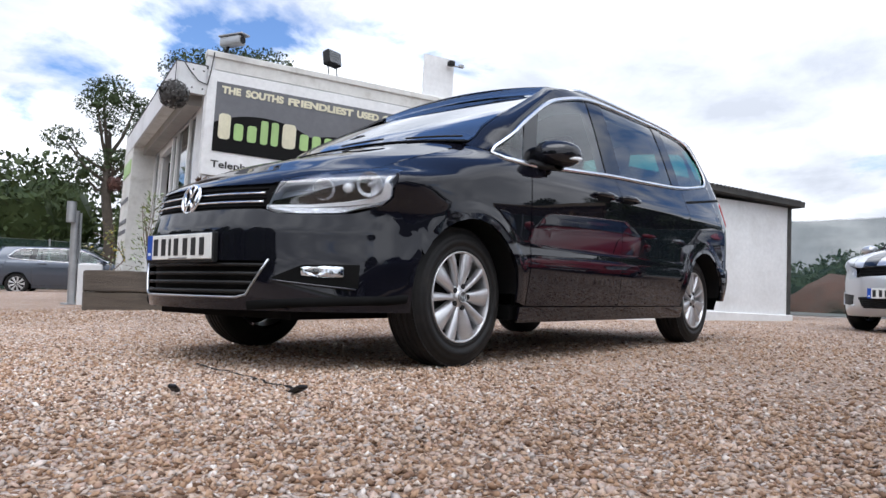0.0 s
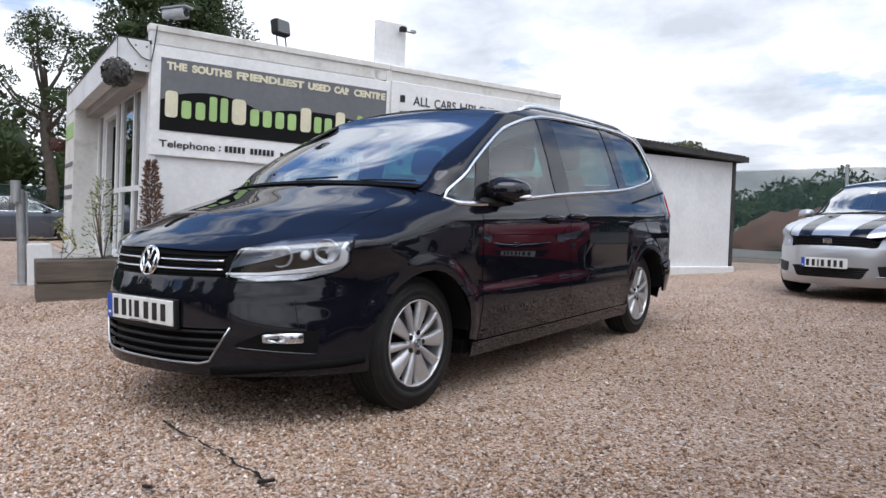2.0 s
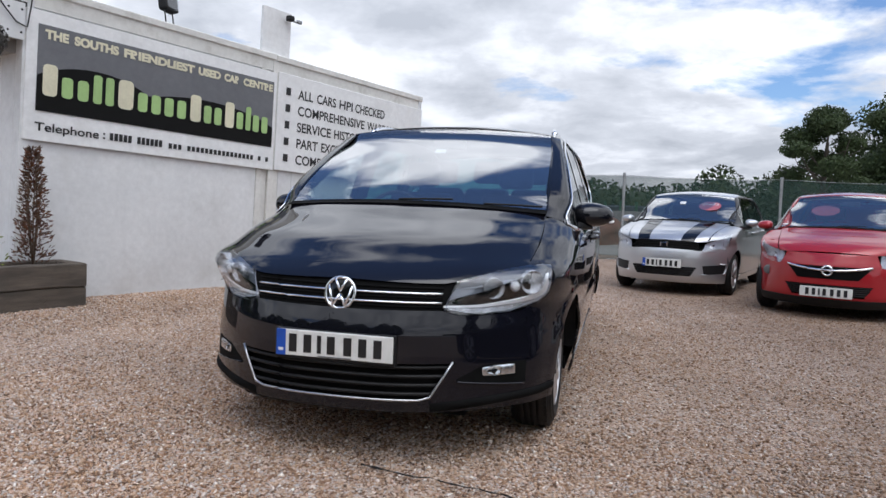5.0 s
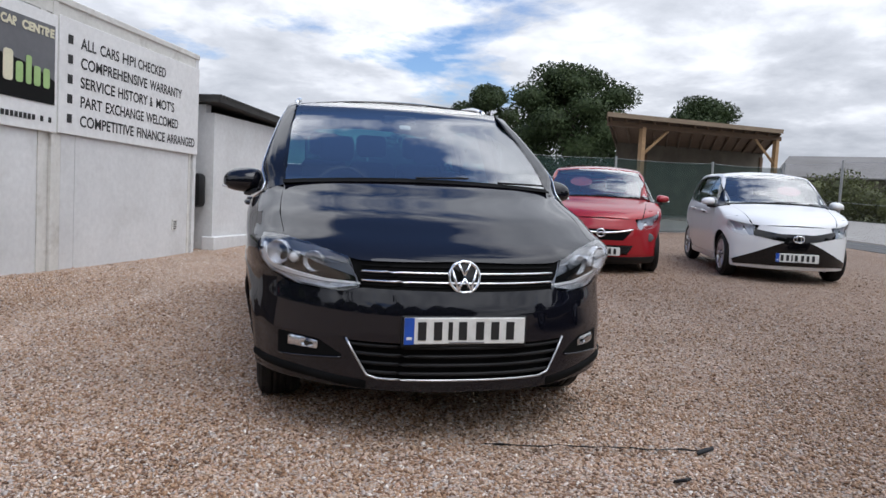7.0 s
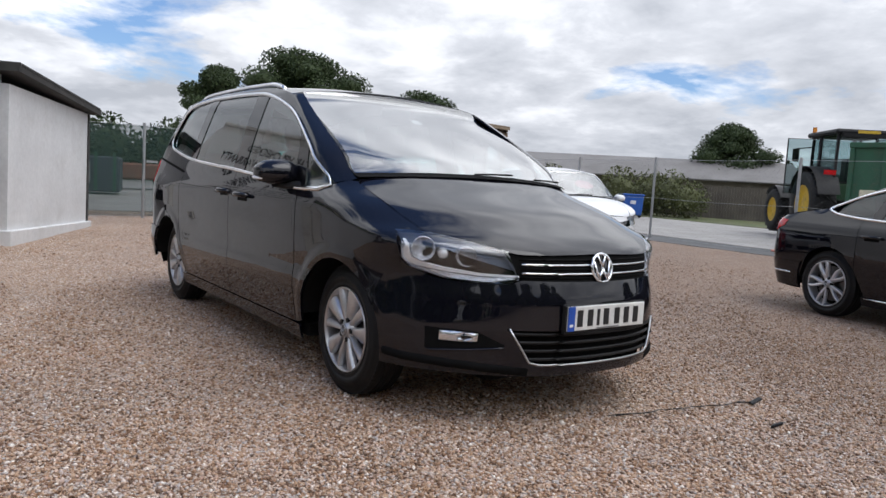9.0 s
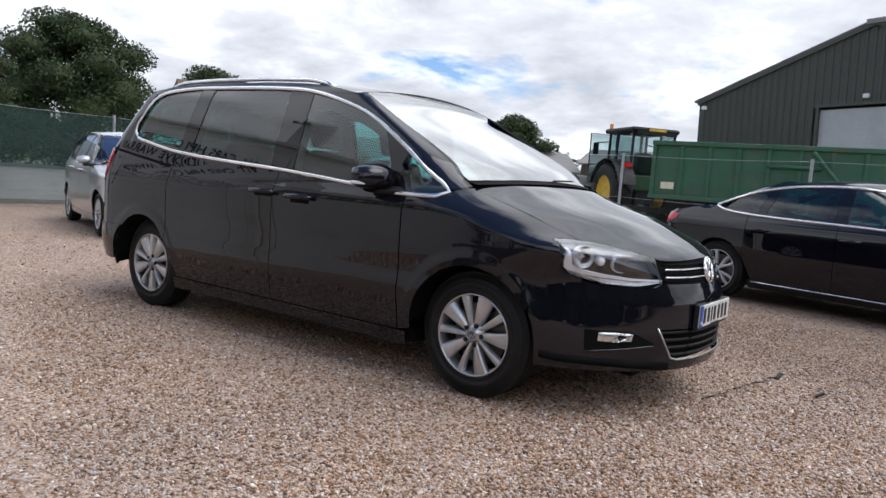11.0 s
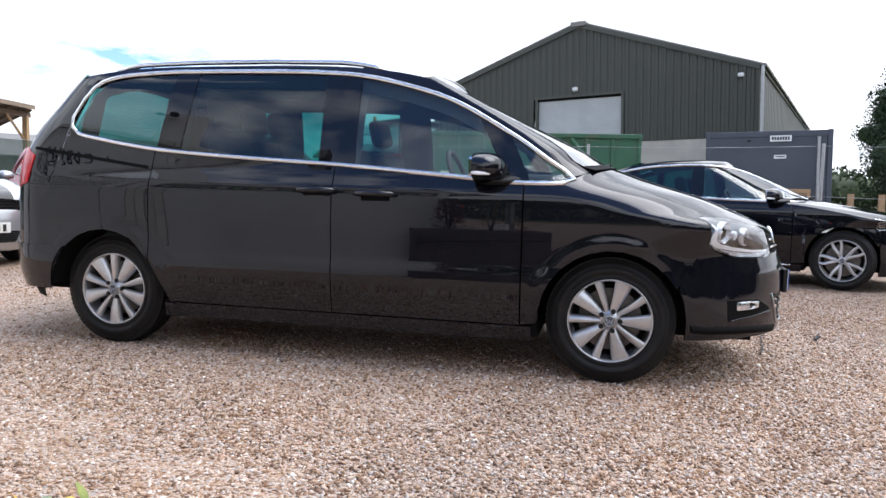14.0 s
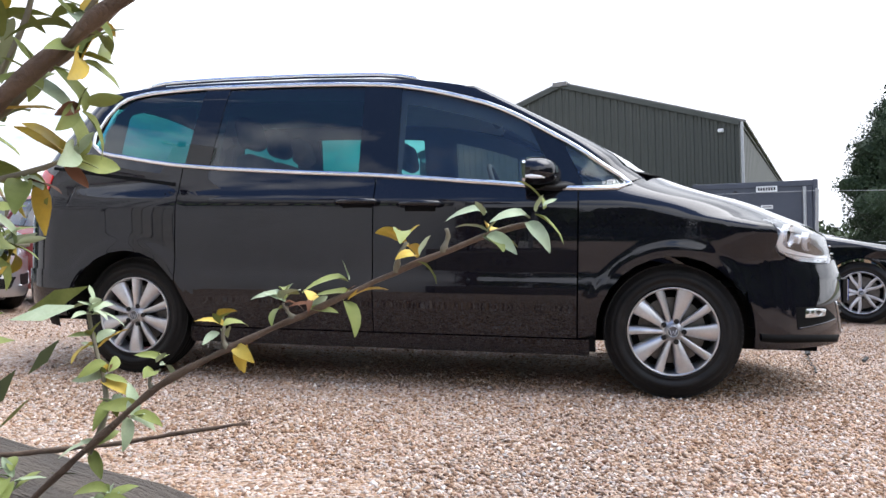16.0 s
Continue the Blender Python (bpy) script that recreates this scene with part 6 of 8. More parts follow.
SEDAN = dict(
    label="black saloon car with chrome window trim, parked on gravel", paint="black_paint_b", group="parked cars on the gravel",
    front=[(.12, .66), (.2, .76), (.3, .81), (.5, .83), (.62, .81), (.70, .77), (.76, .70), (.82, .52), (.88, .20), (.94, -.20), (.98, -.42), (1.02, -.50), (1.1, -.66), (1.2, -.87), (1.3, -1.10), (1.36, -1.27), (1.40, -1.45), (1.46, -1.7)],
    c=[(.12, .7), (.5, .8), (.68, .8), (.8, .55), (.9, .55), (1.0, .65), (1.1, .7), (1.5, .75)],
    side=[(.12, .78), (.2, .84), (.3, .865), (.45, .89), (.6, .903), (.8, .90), (.88, .885), (.95, .85), (1.05, .80), (1.2, .72), (1.32, .64), (1.38, .58), (1.46, .45)],
    rear=[(.25, -3.76), (.4, -3.82), (.6, -3.86), (.85, -3.84), (.96, -3.76), (1.02, -3.55), (1.06, -3.25), (1.12, -3.05), (1.22, -2.82), (1.32, -2.55), (1.40, -2.3), (1.46, -2.0)],
    taper=[(-3.9, .95), (-3.2, .98), (-2.4, 1), (-.6, 1), (0, .99), (.4, .955), (.85, .92)], cr=.45,
    hood_lo=.72, hood_t=[(.70, .55), (.76, .56), (.82, .60), (.9, .66), (1.0, .70)], hood_zb=[(0, .775), (.6, .765), (.8, .75), (1, .76)], hood_top=.985,
    belt=[(-2.95, 1.06), (-2.85, 1.02), (-2.3, .975), (-1.5, .955), (-.8, .94), (-.45, .94), (-.36, .95)],
    dtop=[(-2.95, 1.075), (-2.75, 1.16), (-2.4, 1.27), (-2.0, 1.33), (-1.6, 1.345), (-1.25, 1.315), (-.85, 1.17), (-.55, 1.02), (-.36, .955)],
    roof_edge=[(-3.10, 1.062), (-2.95, 1.125), (-2.72, 1.22), (-2.4, 1.315), (-2.0, 1.37), (-1.6, 1.38), (-1.35, 1.355), (-1.25, 1.335)], crown=.05, bow=.07,
    a_edge=[(.965, .70), (1.1, .675), (1.22, .64), (1.33, .59)], screen_z=(.99, 1.385),
    panes=[(-2.86, -2.42, -2.70, -2.34, "privacy"), (-2.36, -1.58, -2.28, -1.62, "privacy"), (-1.48, -.58, -1.52, -.86, "window")],
    pillars=[(-2.45, -2.34, -2.37, -2.26), (-1.60, -1.46, -1.64, -1.50), (-.60, -.38, -.88, -.40)],
    wb=2.84, wheel=(.325, .222, .22), track=.868, arch=.365, sill=.26, tail_low=.26, nose_x=.83, style="five",
    seams=[-.50, -1.53, -2.52], bump_a=28, fender_low=[(.37, .58), (.42, .66), (.43, .80), (.55, .785), (.62, .765)],
    tail=-3.6, quarter=[(-3.36, .30, -3.05, 1.055), (-3.42, .28, -3.25, 1.02), (-3.48, .26, -3.45, .975)], cap_lim=[(.2, .80), (.9, .79), (.97, .76), (1.03, .70), (1.06, .67), (1.2, .63), (1.33, .57), (1.46, .5)], cap_top=1.385, glass_from=1.065, roof_rear=-2.42,
    bumper_top=[(0, .66), (.45, .65), (.6, .635), (.85, .665), (1, .665)], bumper_end=[(.15, .34), (.33, .355), (.45, .345), (.58, .36), (.665, .41)], lip=.17,
    grille_low=(.24, .45, .36, .50), low_slats=4, trim_r=.014,
    grille_up=([(0, .50), (.36, .50)], [(0, .74), (.40, .73)], (.62,), .36, .010, (.54, .58, .66, .70)),
    headlight=([(.50, .62), (.65, .625), (.82, .67)], [(.48, .70), (.65, .735), (.84, .79)]), lamp_bowls=[(.72, .70, .045, 0), (.60, .675, .04, 1)],
    tail_lamp=[[(-3.72, .80, -3.70, .95), (-3.6, .80, -3.58, .94), (-3.45, .86, -3.42, .92)]],
    mirror=(-.72, .99, 1.0, .85), handles=[(-1.38, .80), (-2.36, .82)], dash_x=-.75, seat_rows=[(-1.45, .42), (-2.3, .44)], rear_seats=(-.36, .36), seat_back=.52)
sedan_pose = pose(2.40, 3.86, 0, 0, 0, -17) @ pose(0, .868, 0)
sedan, MB = build_car(SEDAN, sedan_pose)
for sg in (1, -1):
    xs = np.linspace(-.5, -2.4, 12)
    tubep("sill_strip", MB.S(xs, .245) * np.array((1, sg, 1)) + np.array((0, .012 * sg, 0)), .009, M["chrome"], sedan, "chrome sill strip", seg=6)
    tubep("bumper_strip", MB.S(np.linspace(-3.3, -3.74, 8), .38) * np.array((1, sg, 1)) + np.array((0, .008 * sg, 0)), .009, M["chrome"], sedan, "chrome bumper strip", seg=6)

ESTATE = hatch("blue-grey estate car parked beyond the office", "grey_paint", 2.65, .92, 1.77, 1.43, 1.05, trim="chrome", trim_r=.010, group="cars further off")
build_car(ESTATE, pose(-7.85, -18.4, 0, 0, 0, 151))
FAR = hatch("small dark blue car far off by the hedge", "blue_paint", 2.4, .8, 1.68, 1.46, .6, group="cars further off", inside=False)
build_car(FAR, pose(21.5, 52.0, 0, 0, 0, 20))


# ---------- things on and round the office ----------
M["timber"] = surf("weathered_sleeper", (.135, .108, .084), (.07, .057, .046), 2.0, .85, .08, bump=.8, bscale=26, stretch=(1.0, 9.0, 9.0), fine=30, dirt=((.05, .045, .04), 3, .6))
M["fascia_wood"] = surf("weathered_fascia_wood", (.25, .19, .13), (.19, .14, .095), 2.0, .75, .08, bump=.3, bscale=30, stretch=(1, 8, 8))
# Shed timber toned down: its colour carries the shade under the roof.
M["shade_wood"] = surf("shade_toned_timber", (.15, .092, .055), (.10, .062, .038), 2.0, .8, .08, bump=.3, bscale=30, stretch=(1, 8, 8))
M["wire"] = surf("dull_fence_wire", (.12, .125, .125), (.09, .09, .09), 9, .6, .1, metal=.3)
M["galv"] = surf("galvanised_steel", (.42, .43, .44), (.34, .35, .36), 9, .45, .1, metal=.7, bump=.1, bscale=60)
M["green_steel"] = surf("green_painted_steel", (.025, .11, .055), (.02, .085, .045), 2, .5, .1, bump=.15, bscale=40, dirt=((.14, .08, .05), 2.2, .45))
M["cladding"] = surf("dark_green_cladding", (.043, .048, .039), (.036, .041, .033), .25, .55, .08, per="island", dirt=((.09, .09, .075), .5, .3))
M["shutter"] = surf("grey_shutter", (.42, .44, .45), (.36, .38, .39), 1.0, .5, .08)
M["cabin_grey"] = surf("blue_grey_cabin", (.052, .060, .082), (.045, .052, .07), 1.2, .5, .1, bump=.1, bscale=30)
M["block"] = surf("pale_blockwork", (.42, .40, .36), (.35, .33, .30), 1.2, .85, .05, bump=.3, bscale=30)
M["sheet_roof"] = surf("grey_sheet_roof", (.22, .21, .20), (.17, .16, .15), .5, .8, .08)
M["fence_wood"] = surf("grey_brown_fence_boards", (.13, .11, .085), (.09, .075, .06), 1.5, .85, .05, per="island")
M["yellow"] = surf("yellow_wheel_paint", (.62, .40, .02), (.52, .33, .02), 4, .5, dirt=((.12, .09, .05), 4, .5))
M["cab_glass"] = glass("cab_glass", (.66, .74, .75), .05)
M["tractor_green"] = surf("green_tractor_paint", (.012, .052, .018), (.010, .042, .014), 3, .35, .08, coat=.4)
M["bin_blue"] = surf("blue_bin_plastic", (.015, .10, .42), None, 3, .5)
M["bin_green"] = surf("dark_green_bin_plastic", (.03, .06, .05), None, 3, .55)
M["orange"] = surf("orange_cone_plastic", (.65, .10, .03), None, 5, .55, dirt=((.2, .12, .08), 5, .5))
M["soil"] = surf("dark_soil", (.05, .036, .026), (.03, .022, .017), 8, .95, bump=.8, bscale=40)
M["rust_red"] = surf("red_brown_rubble", (.22, .09, .06), (.16, .08, .06), 3, .9, bump=.8, bscale=12, per="island")


def net_material(name, col, cover):
    """Woven screen netting: part open, part green thread."""
    m = bpy.data.materials.new(name)
    m.use_nodes = True
    nt = m.node_tree
    b = nt.nodes["Principled BSDF"]
    b.inputs["Base Color"].default_value = (*col, 1)
    b.inputs["Roughness"].default_value = 0.8
    b.inputs["Specular IOR Level"].default_value = 0.1
    tr, mx = nt.nodes.new("ShaderNodeBsdfTransparent"), nt.nodes.new("ShaderNodeMixShader")
    f = nmath(nt, "ADD", nmath(nt, "MULTIPLY", noise_tex(nt, 1.1, 4), .24), cover - .12)
    nt.links.new(f, mx.inputs[0])
    nt.links.new(tr.outputs[0], mx.inputs[1])
    nt.links.new(b.outputs[0], mx.inputs[2])
    nt.links.new(mx.outputs[0], nt.nodes["Material Output"].inputs[0])
    return m


M["net"] = net_material("green_screen_netting", (.034, .062, .055), .64)


def floodlight(m):
    f = root("floodlight", m, "small dark floodlight on a bracket", "floodlight")
    boxp("lamp_body", (-.11, .11, -.06, .05, .16, .34), M["trim"], f, bev=.02, seg=2)
    boxp("glass_front", (-.095, .095, -.066, -.058, .175, .325), M["lens"], f)
    boxp("reflector", (-.095, .095, -.0575, -.05, .175, .325), M["lamp_in"], f)
    for x in (-.07, .07):
        cylp("bracket_leg", (x, 0, 0), (x, 0, .18), .008, M["trim"], f, seg=6)
    return f


def cctv(m, label):
    f = root("camera_housing", m, label, "security camera")
    boxp("body", (-.055, .055, -.20, .10, .10, .21), M["galv"], f, bev=.02, seg=2, smooth=True)
    boxp("hood", (-.07, .07, -.24, .11, .205, .225), M["galv"], f, bev=.006)
    cylp("lens", (0, -.205, .155), (0, -.19, .155), .04, M["trim"], f, seg=14)
    tubep("bracket", [(0, .02, 0), (0, .04, .05), (0, 0, .11)], .018, M["trim"], f)
    return f


floodlight(SITE @ pose(1.445, .05, 2.945, -10, 0, 25))
cctv(SITE @ pose(.20, .0, 2.945, 0, 0, 35), "grey security camera on the parapet corner")
panel_up = root("upright_panel", SITE @ pose(2.645, .05, 2.945), "plain white upright panel on the parapet", "panel")
boxp("board", (0, .43, 0, .03, -.03, .57), M["board_white"], panel_up)
small = root("dome_camera", SITE @ pose(2.98, .01, 3.43), "small pale security camera on an arm", "security camera")
cylp("arm", (0, .02, 0), (.14, -.02, -.01), .012, M["galv"], small, seg=8)
boxp("body", (-.03, .05, -.08, .0, -.03, .035), M["trim"], small, bev=.012, seg=2)
boxp("body_tip", (.13, .20, -.05, -.0, -.02, .02), M["galv"], small, bev=.008)
tubep("cable_loop", [site(-.25, -.06, 2.76), site(-.2, -.08, 2.68), site(-.10, -.07, 2.58), site(.0, -.05, 2.56), site(.03, -.04, 2.75), site(.05, -.035, 2.94)], .006, M["trim"])
tagged(bpy.data.objects["cable_loop"], "thin dark cable looped at the canopy end", "cable")


def twig_ball(m, r, material, label):
    """A hanging ball of dark twigs and small leaves."""
    b = root("hanging_ball", m, label, "hanging decoration")
    rng = np.random.default_rng(5)
    n = 900
    d = rng.normal(size=(n, 3))
    d /= np.linalg.norm(d, axis=1)[:, None]
    V, F = [], []
    for k in range(n):
        c = d[k] * r * rng.uniform(.72, 1.03)
        t1 = np.cross(d[k], rng.normal(size=3))
        t1 /= np.linalg.norm(t1)
        t2 = np.cross(d[k], t1) + d[k] * rng.uniform(-.6, .9)
        a = r * rng.uniform(.10, .2)
        i = len(V)
        V += [c - t1 * a, c + t2 * a * .45, c + t1 * a, c - t2 * a * .45]
        F.append((i, i + 1, i + 2, i + 3))
    tagged(mesh_ob("foliage", V, F, material, b, smooth=False), kind="stuff")
    cylp("hanger", (0, 0, r), (0, 0, r + .25), .004, M["trim"], b, seg=5)
    return b


M["twig_dark"] = surf("dark_dry_leaves", (.05, .047, .045), (.09, .085, .08), 20, .8, per="island")
M["twig_red"] = surf("dry_red_leaves", (.12, .05, .04), (.08, .04, .03), 20, .8, per="island")
twig_ball(SITE @ pose(-.34, -.10, 2.38), .155, M["twig_dark"], "dark clipped leaf ball hanging under the canopy")
twig_ball(SITE @ pose(-.62, 5.0, 2.0), .13, M["twig_red"], "brown twig ball hanging at the canopy end")

# planter of old sleepers
PX0, PX1, PY0, PY1 = -1.12, .30, -.54, -.06
planter = root("planter", PLOT @ pose(0, 0, -.016), "long weathered timber sleeper planter on the gravel", "planter")
for k, z in enumerate((.085, .295)):
    rng = random.Random(k)
    for nm, d in (("front_sleeper", (PX0, PX1, PY0, PY0 + .11)), ("back_sleeper", (PX0, PX1, PY1 - .11, PY1)), ("end_sleeper", (PX0, PX0 + .11, PY0 + .113, PY1 - .113)), ("end_sleeper", (PX1 - .11, PX1, PY0 + .113, PY1 - .113))):
        o = rng.uniform(-.006, .006)
        bm = box(bmesh.new(), d[0], d[1], d[2] + o, d[3] + o, z, z + .205, bev=.012, seg=2)
        bmesh.ops.subdivide_edges(bm, edges=[e for e in bm.edges if e.calc_length() > .4], cuts=14)
        for v in bm.verts:
            v.co += Vector((0, noise.noise(v.co * 5) * .008, noise.noise(v.co * 6 + Vector((3, 1, 2))) * .008))
        part(nm, bm, M["timber"], planter)
for x in (PX0 + .15, PX0 + .6, PX1 - .2):
    boxp("bearer", (x, x + .16, PY0 + .015, PY1 - .02, .05, .088), M["timber"], planter, bev=.01)
boxp("soil", (PX0 + .11, PX1 - .11, PY0 + .11, PY1 - .11, .29, .45), M["soil"], planter)

bollard = root("steel_post", pose(-1.03, -5.75, .08), "galvanised steel post with a swivel clamp", "post")
cylp("post", (0, 0, -.05), (0, 0, 1.12), .045, M["galv"], bollard, seg=16)
cylp("clamp", (.06, .03, .98), (.06, .03, 1.22), .052, M["galv"], bollard, seg=16)
cylp("side_rod", (-.065, .0, .05), (-.065, .0, 1.1), .014, M["galv"], bollard, seg=8)
boxp("base_plate", (-.09, .09, -.09, .09, .0, .045), M["galv"], bollard, bev=.006)
tagged(boxp("concrete_block", (-.13, .13, -.08, .08, .0, .50), M["render"], None, "", m=pose(-1.19, -5.66, .08, 0, 0, SITE_ANGLE), bev=.01), "pale painted block beside the steel post", "block")

# exposed membrane edge and scraps in the gravel
rng = random.Random(4)
pts = [(.92, .12 + .95 * k / 18, .016 + .004 * rng.random()) for k in range(19)]
pts = [(x + .19 * ((y - .12) / .95) ** 1.1 + rng.uniform(-.012, .012), y, z) for x, y, z in pts]
tubep("membrane_edge", pts, [.0015 + .003 * rng.random() for _ in pts], M["trim"], seg=6, flat=2.0)
tagged(bpy.data.objects["membrane_edge"], "torn black membrane edge showing in the gravel", "membrane")
for x, y, a, ln in ((1.12, 1.06, 60, .07), (1.40, .78, 20, .05)):
    bm = box(bmesh.new(), -ln / 2, ln / 2, -.018, .018, 0, .014, bev=.005)
    for v in bm.verts:
        v.co.z += .012 * math.sin(v.co.x * 40) + .012
        v.co.y += .01 * math.sin(v.co.x * 60)
    ob = part("membrane_scrap", bm, M["trim"])
    ob.matrix_world = pose(x, y, .004, 0, 0, a)
    tagged(ob, "small torn scrap of black membrane", "scrap", "membrane scraps in the gravel")


# ---------- fences ----------
def fence(pts, height, netted, label, wires=True):
    f = root("fence", pose(0, 0, 0), label, "fence", kind="structure")
    for i, (x, y) in enumerate(pts):
        cylp("post", (x, y, -.05), (x, y, height), .032, M["galv"], f, seg=10)
    for (x0, y0), (x1, y1) in zip(pts, pts[1:]):
        for z in (height - .05, .06) + (() if netted else (height * .5,)):
            tubep("line_wire", [(x0 + (x1 - x0) * k / 6, y0 + (y1 - y0) * k / 6, z - .03 * math.sin(math.pi * k / 6)) for k in range(7)], .004, M["galv"], f, seg=5)
        if netted:
            n = 14
            P = np.array([[(x0 + (x1 - x0) * i / n + .03 * math.sin(i * 1.7 + j), y0 + (y1 - y0) * i / n, .04 + (height - .1) * j / 5 - .03 * math.sin(math.pi * i / n) * (j == 5)) for j in range(6)] for i in range(n + 1)])
            V, F = grid_mesh(P)
            mesh_ob("screen_net", V, F, M["net"], f, "green screen netting")
        if wires:
            d = math.dist((x0, y0), (x1, y1))
            V, F = [], []
            s, h = .11, height - .1
            nrm = np.array((-(y1 - y0) / d, (x1 - x0) / d, 0)) * .0007
            for sl in (1, -1):
                k = -h
                while k < d + h:
                    a0, a1 = (k, k + h) if sl > 0 else (k + h, k)
                    za, zb2 = .05, .05 + h
                    p, q = a0, a1
                    # clip to the bay
                    t0 = max(0, (0 - p) / (q - p) if q > p else (d - p) / (q - p))
                    t1 = min(1, (d - p) / (q - p) if q > p else (0 - p) / (q - p))
                    k += s
                    if t1 <= t0:
                        continue
                    for t in (t0, t1):
                        u = (p + (q - p) * t) / d
                        c = np.array((x0 + (x1 - x0) * u, y0 + (y1 - y0) * u, za + (zb2 - za) * t))
                        V += [c + nrm + (0, 0, .0006), c + nrm - (0, 0, .0006), c - nrm]
                    i = len(V) - 6
                    F += [(i, i + 3, i + 4, i + 1), (i + 1, i + 4, i + 5, i + 2), (i + 2, i + 5, i + 3, i)]
            tagged(mesh_ob("chain_link", V, F, M["wire"], f, smooth=False), kind="stuff")
    return f


fence([(-12.2, -2.2), (-12.55, 1.15), (-12.9, 4.4), (-13.25, 7.6), (-13.6, 10.6), (-13.9, 13.0)], 1.95, True, "steel post fence hung with green screen netting", wires=False)
fence([(-13.9, 13.05), (-11.4, 12.75), (-8.56, 12.5), (-4.7, 12.25), (-.6, 11.7), (3.9, 10.75), (8.5, 9.8)], 2.05, False, "galvanised chain-link fence on steel posts")
fence([(-40, -25.5), (-22, -24.6), (-8, -24.2), (6, -23.6)], 1.9, True, "far fence hung with green screen netting", wires=False)

# traffic cone by the fence
cone = root("traffic_cone", pose(-5.2, 12.75, 0.012), "orange and white traffic cone by the fence", "traffic cone")
boxp("base", (-.17, .17, -.17, .17, 0, .035), M["orange"], cone, bev=.02)
for z0, z1, mt in ((.035, .22, "orange"), (.22, .40, "sticker"), (.40, .60, "orange")):
    cylp("cone_band", (0, 0, z0), (0, 0, z1), .13 - .17 * z0, M[mt], cone, r2=.13 - .17 * z1, seg=16)


# ---------- warehouse ----------
def warehouse():
    w = root("warehouse", pose(-9.30, 32.87, -.55, 0, -2.0, -16.55), "dark green metal-clad barn with a grey roller door", "building")
    W, E, R, DP = 15.94, 6.47, 9.16, 32.0
    dx0, dx1, dz = 5.92, 10.05, 5.80
    lo = 3.56

    def top(x):
        return E + (R - E) * (1 - abs(x - W / 2) / (W / 2))
    # profiled sheets: each a folded strip
    step = .335
    x = 0.0
    mesh = []
    while x < W - .01:
        x2 = min(x + step, W)
        b = lo if not (x2 > dx0 and x < dx1) else dz
        for q0, q1, d in ((0, .45, 0.0), (.45, .55, 1), (.55, .9, .045), (.9, 1.0, 2)):
            xa, xb = x + (x2 - x) * q0, x + (x2 - x) * q1
            ya = 0 if d in (0, 1) else -.045
            yb = 0 if d in (0, 2) else -.045
            mesh.append(((xa, ya, b), (xb, yb, b), (xb, yb, top(xb)), (xa, ya, top(xa))))
        V = [p for f in mesh for p in f]
        F = [tuple(range(4 * i, 4 * i + 4)) for i in range(len(mesh))]
        mesh_ob("cladding_sheet", V, F, M["cladding"], w, smooth=False)
        mesh = []
        x = x2
    for nm, d, mt in (("block_wall", (0, dx0, .0, .2, 0, lo), "block"), ("block_wall", (dx1, W, .0, .2, 0, lo), "block"), ("door_jamb", (dx0 - .12, dx0, -.08, .2, 0, dz + .12), "cladding"), ("door_jamb", (dx1, dx1 + .12, -.08, .2, 0, dz + .12), "cladding"), ("door_head", (dx0, dx1, -.08, .2, dz, dz + .12), "cladding")):
        boxp(nm, d, M[mt], w)
    for k in range(57):
        z = k * .10
        boxp("shutter_slat", (dx0, dx1, .10, .13 + .012 * (k % 2), z, z + .096), M["shutter"], w)
    # verge trims and roof
    for s0, s1 in ((0, W / 2), (W, W / 2)):
        d = Vector((s1 - s0, 0, R - E))
        bm = bmesh.new()
        for y0, y1, z0, z1 in ((-.13, -.10, -.14, .10),):
            vs = [bm.verts.new((xx, y1, zz + dz)) for xx, zz in ((s0, E), (s1, R)) for dz in (z0, z1)]
            f = bm.faces.new((vs[0], vs[1], vs[3], vs[2]))
            ex = bmesh.ops.extrude_face_region(bm, geom=[f])
            for v in [g for g in ex["geom"] if isinstance(g, bmesh.types.BMVert)]:
                v.co.y = y0
        part("verge_trim", bm, M["cladding"], w)
        bm = bmesh.new()
        vs = [bm.verts.new(v) for v in ((s0 + (-.25 if s0 == 0 else .25), -.1, E - .02), (s1, -.1, R + .06), (s1, DP, R + .06), (s0 + (-.25 if s0 == 0 else .25), DP, E - .02))]
        bm.faces.new(vs)
        r = bmesh.ops.extrude_face_region(bm, geom=list(bm.faces))
        for v in [g for g in r["geom"] if isinstance(g, bmesh.types.BMVert)]:
            v.co.z += .1
        part("roof_slope", bm, M["sheet_roof"], w, "grey sheet roof slope")
    for sx in (0.0, W):
        for k in range(44):
            y = k * DP / 44
            o = -.045 if sx == 0 else .045
            V = [(sx, y, lo), (sx + o, y + .12, lo), (sx + o, y + .5, lo), (sx, y + .68, lo)]
            V += [(a2, b2, E) for a2, b2, _ in V]
            mesh_ob("side_sheet", V, [(0, 1, 5, 4), (1, 2, 6, 5), (2, 3, 7, 6)], M["cladding"], w, smooth=False)
        boxp("side_wall", (sx - .1, sx + .1, .2, DP, 0, lo), M["block"], w)
        boxp("gutter", (sx - .12, sx + .12, 0, DP, E - .14, E - .02), M["cladding"], w)
    boxp("end_wall", (0, W, DP - .1, DP, 0, E), M["cladding"], w)
    cylp("downpipe", (W + .10, -.12, .2), (W + .10, -.12, E), .07, M["galv"], w, seg=10)
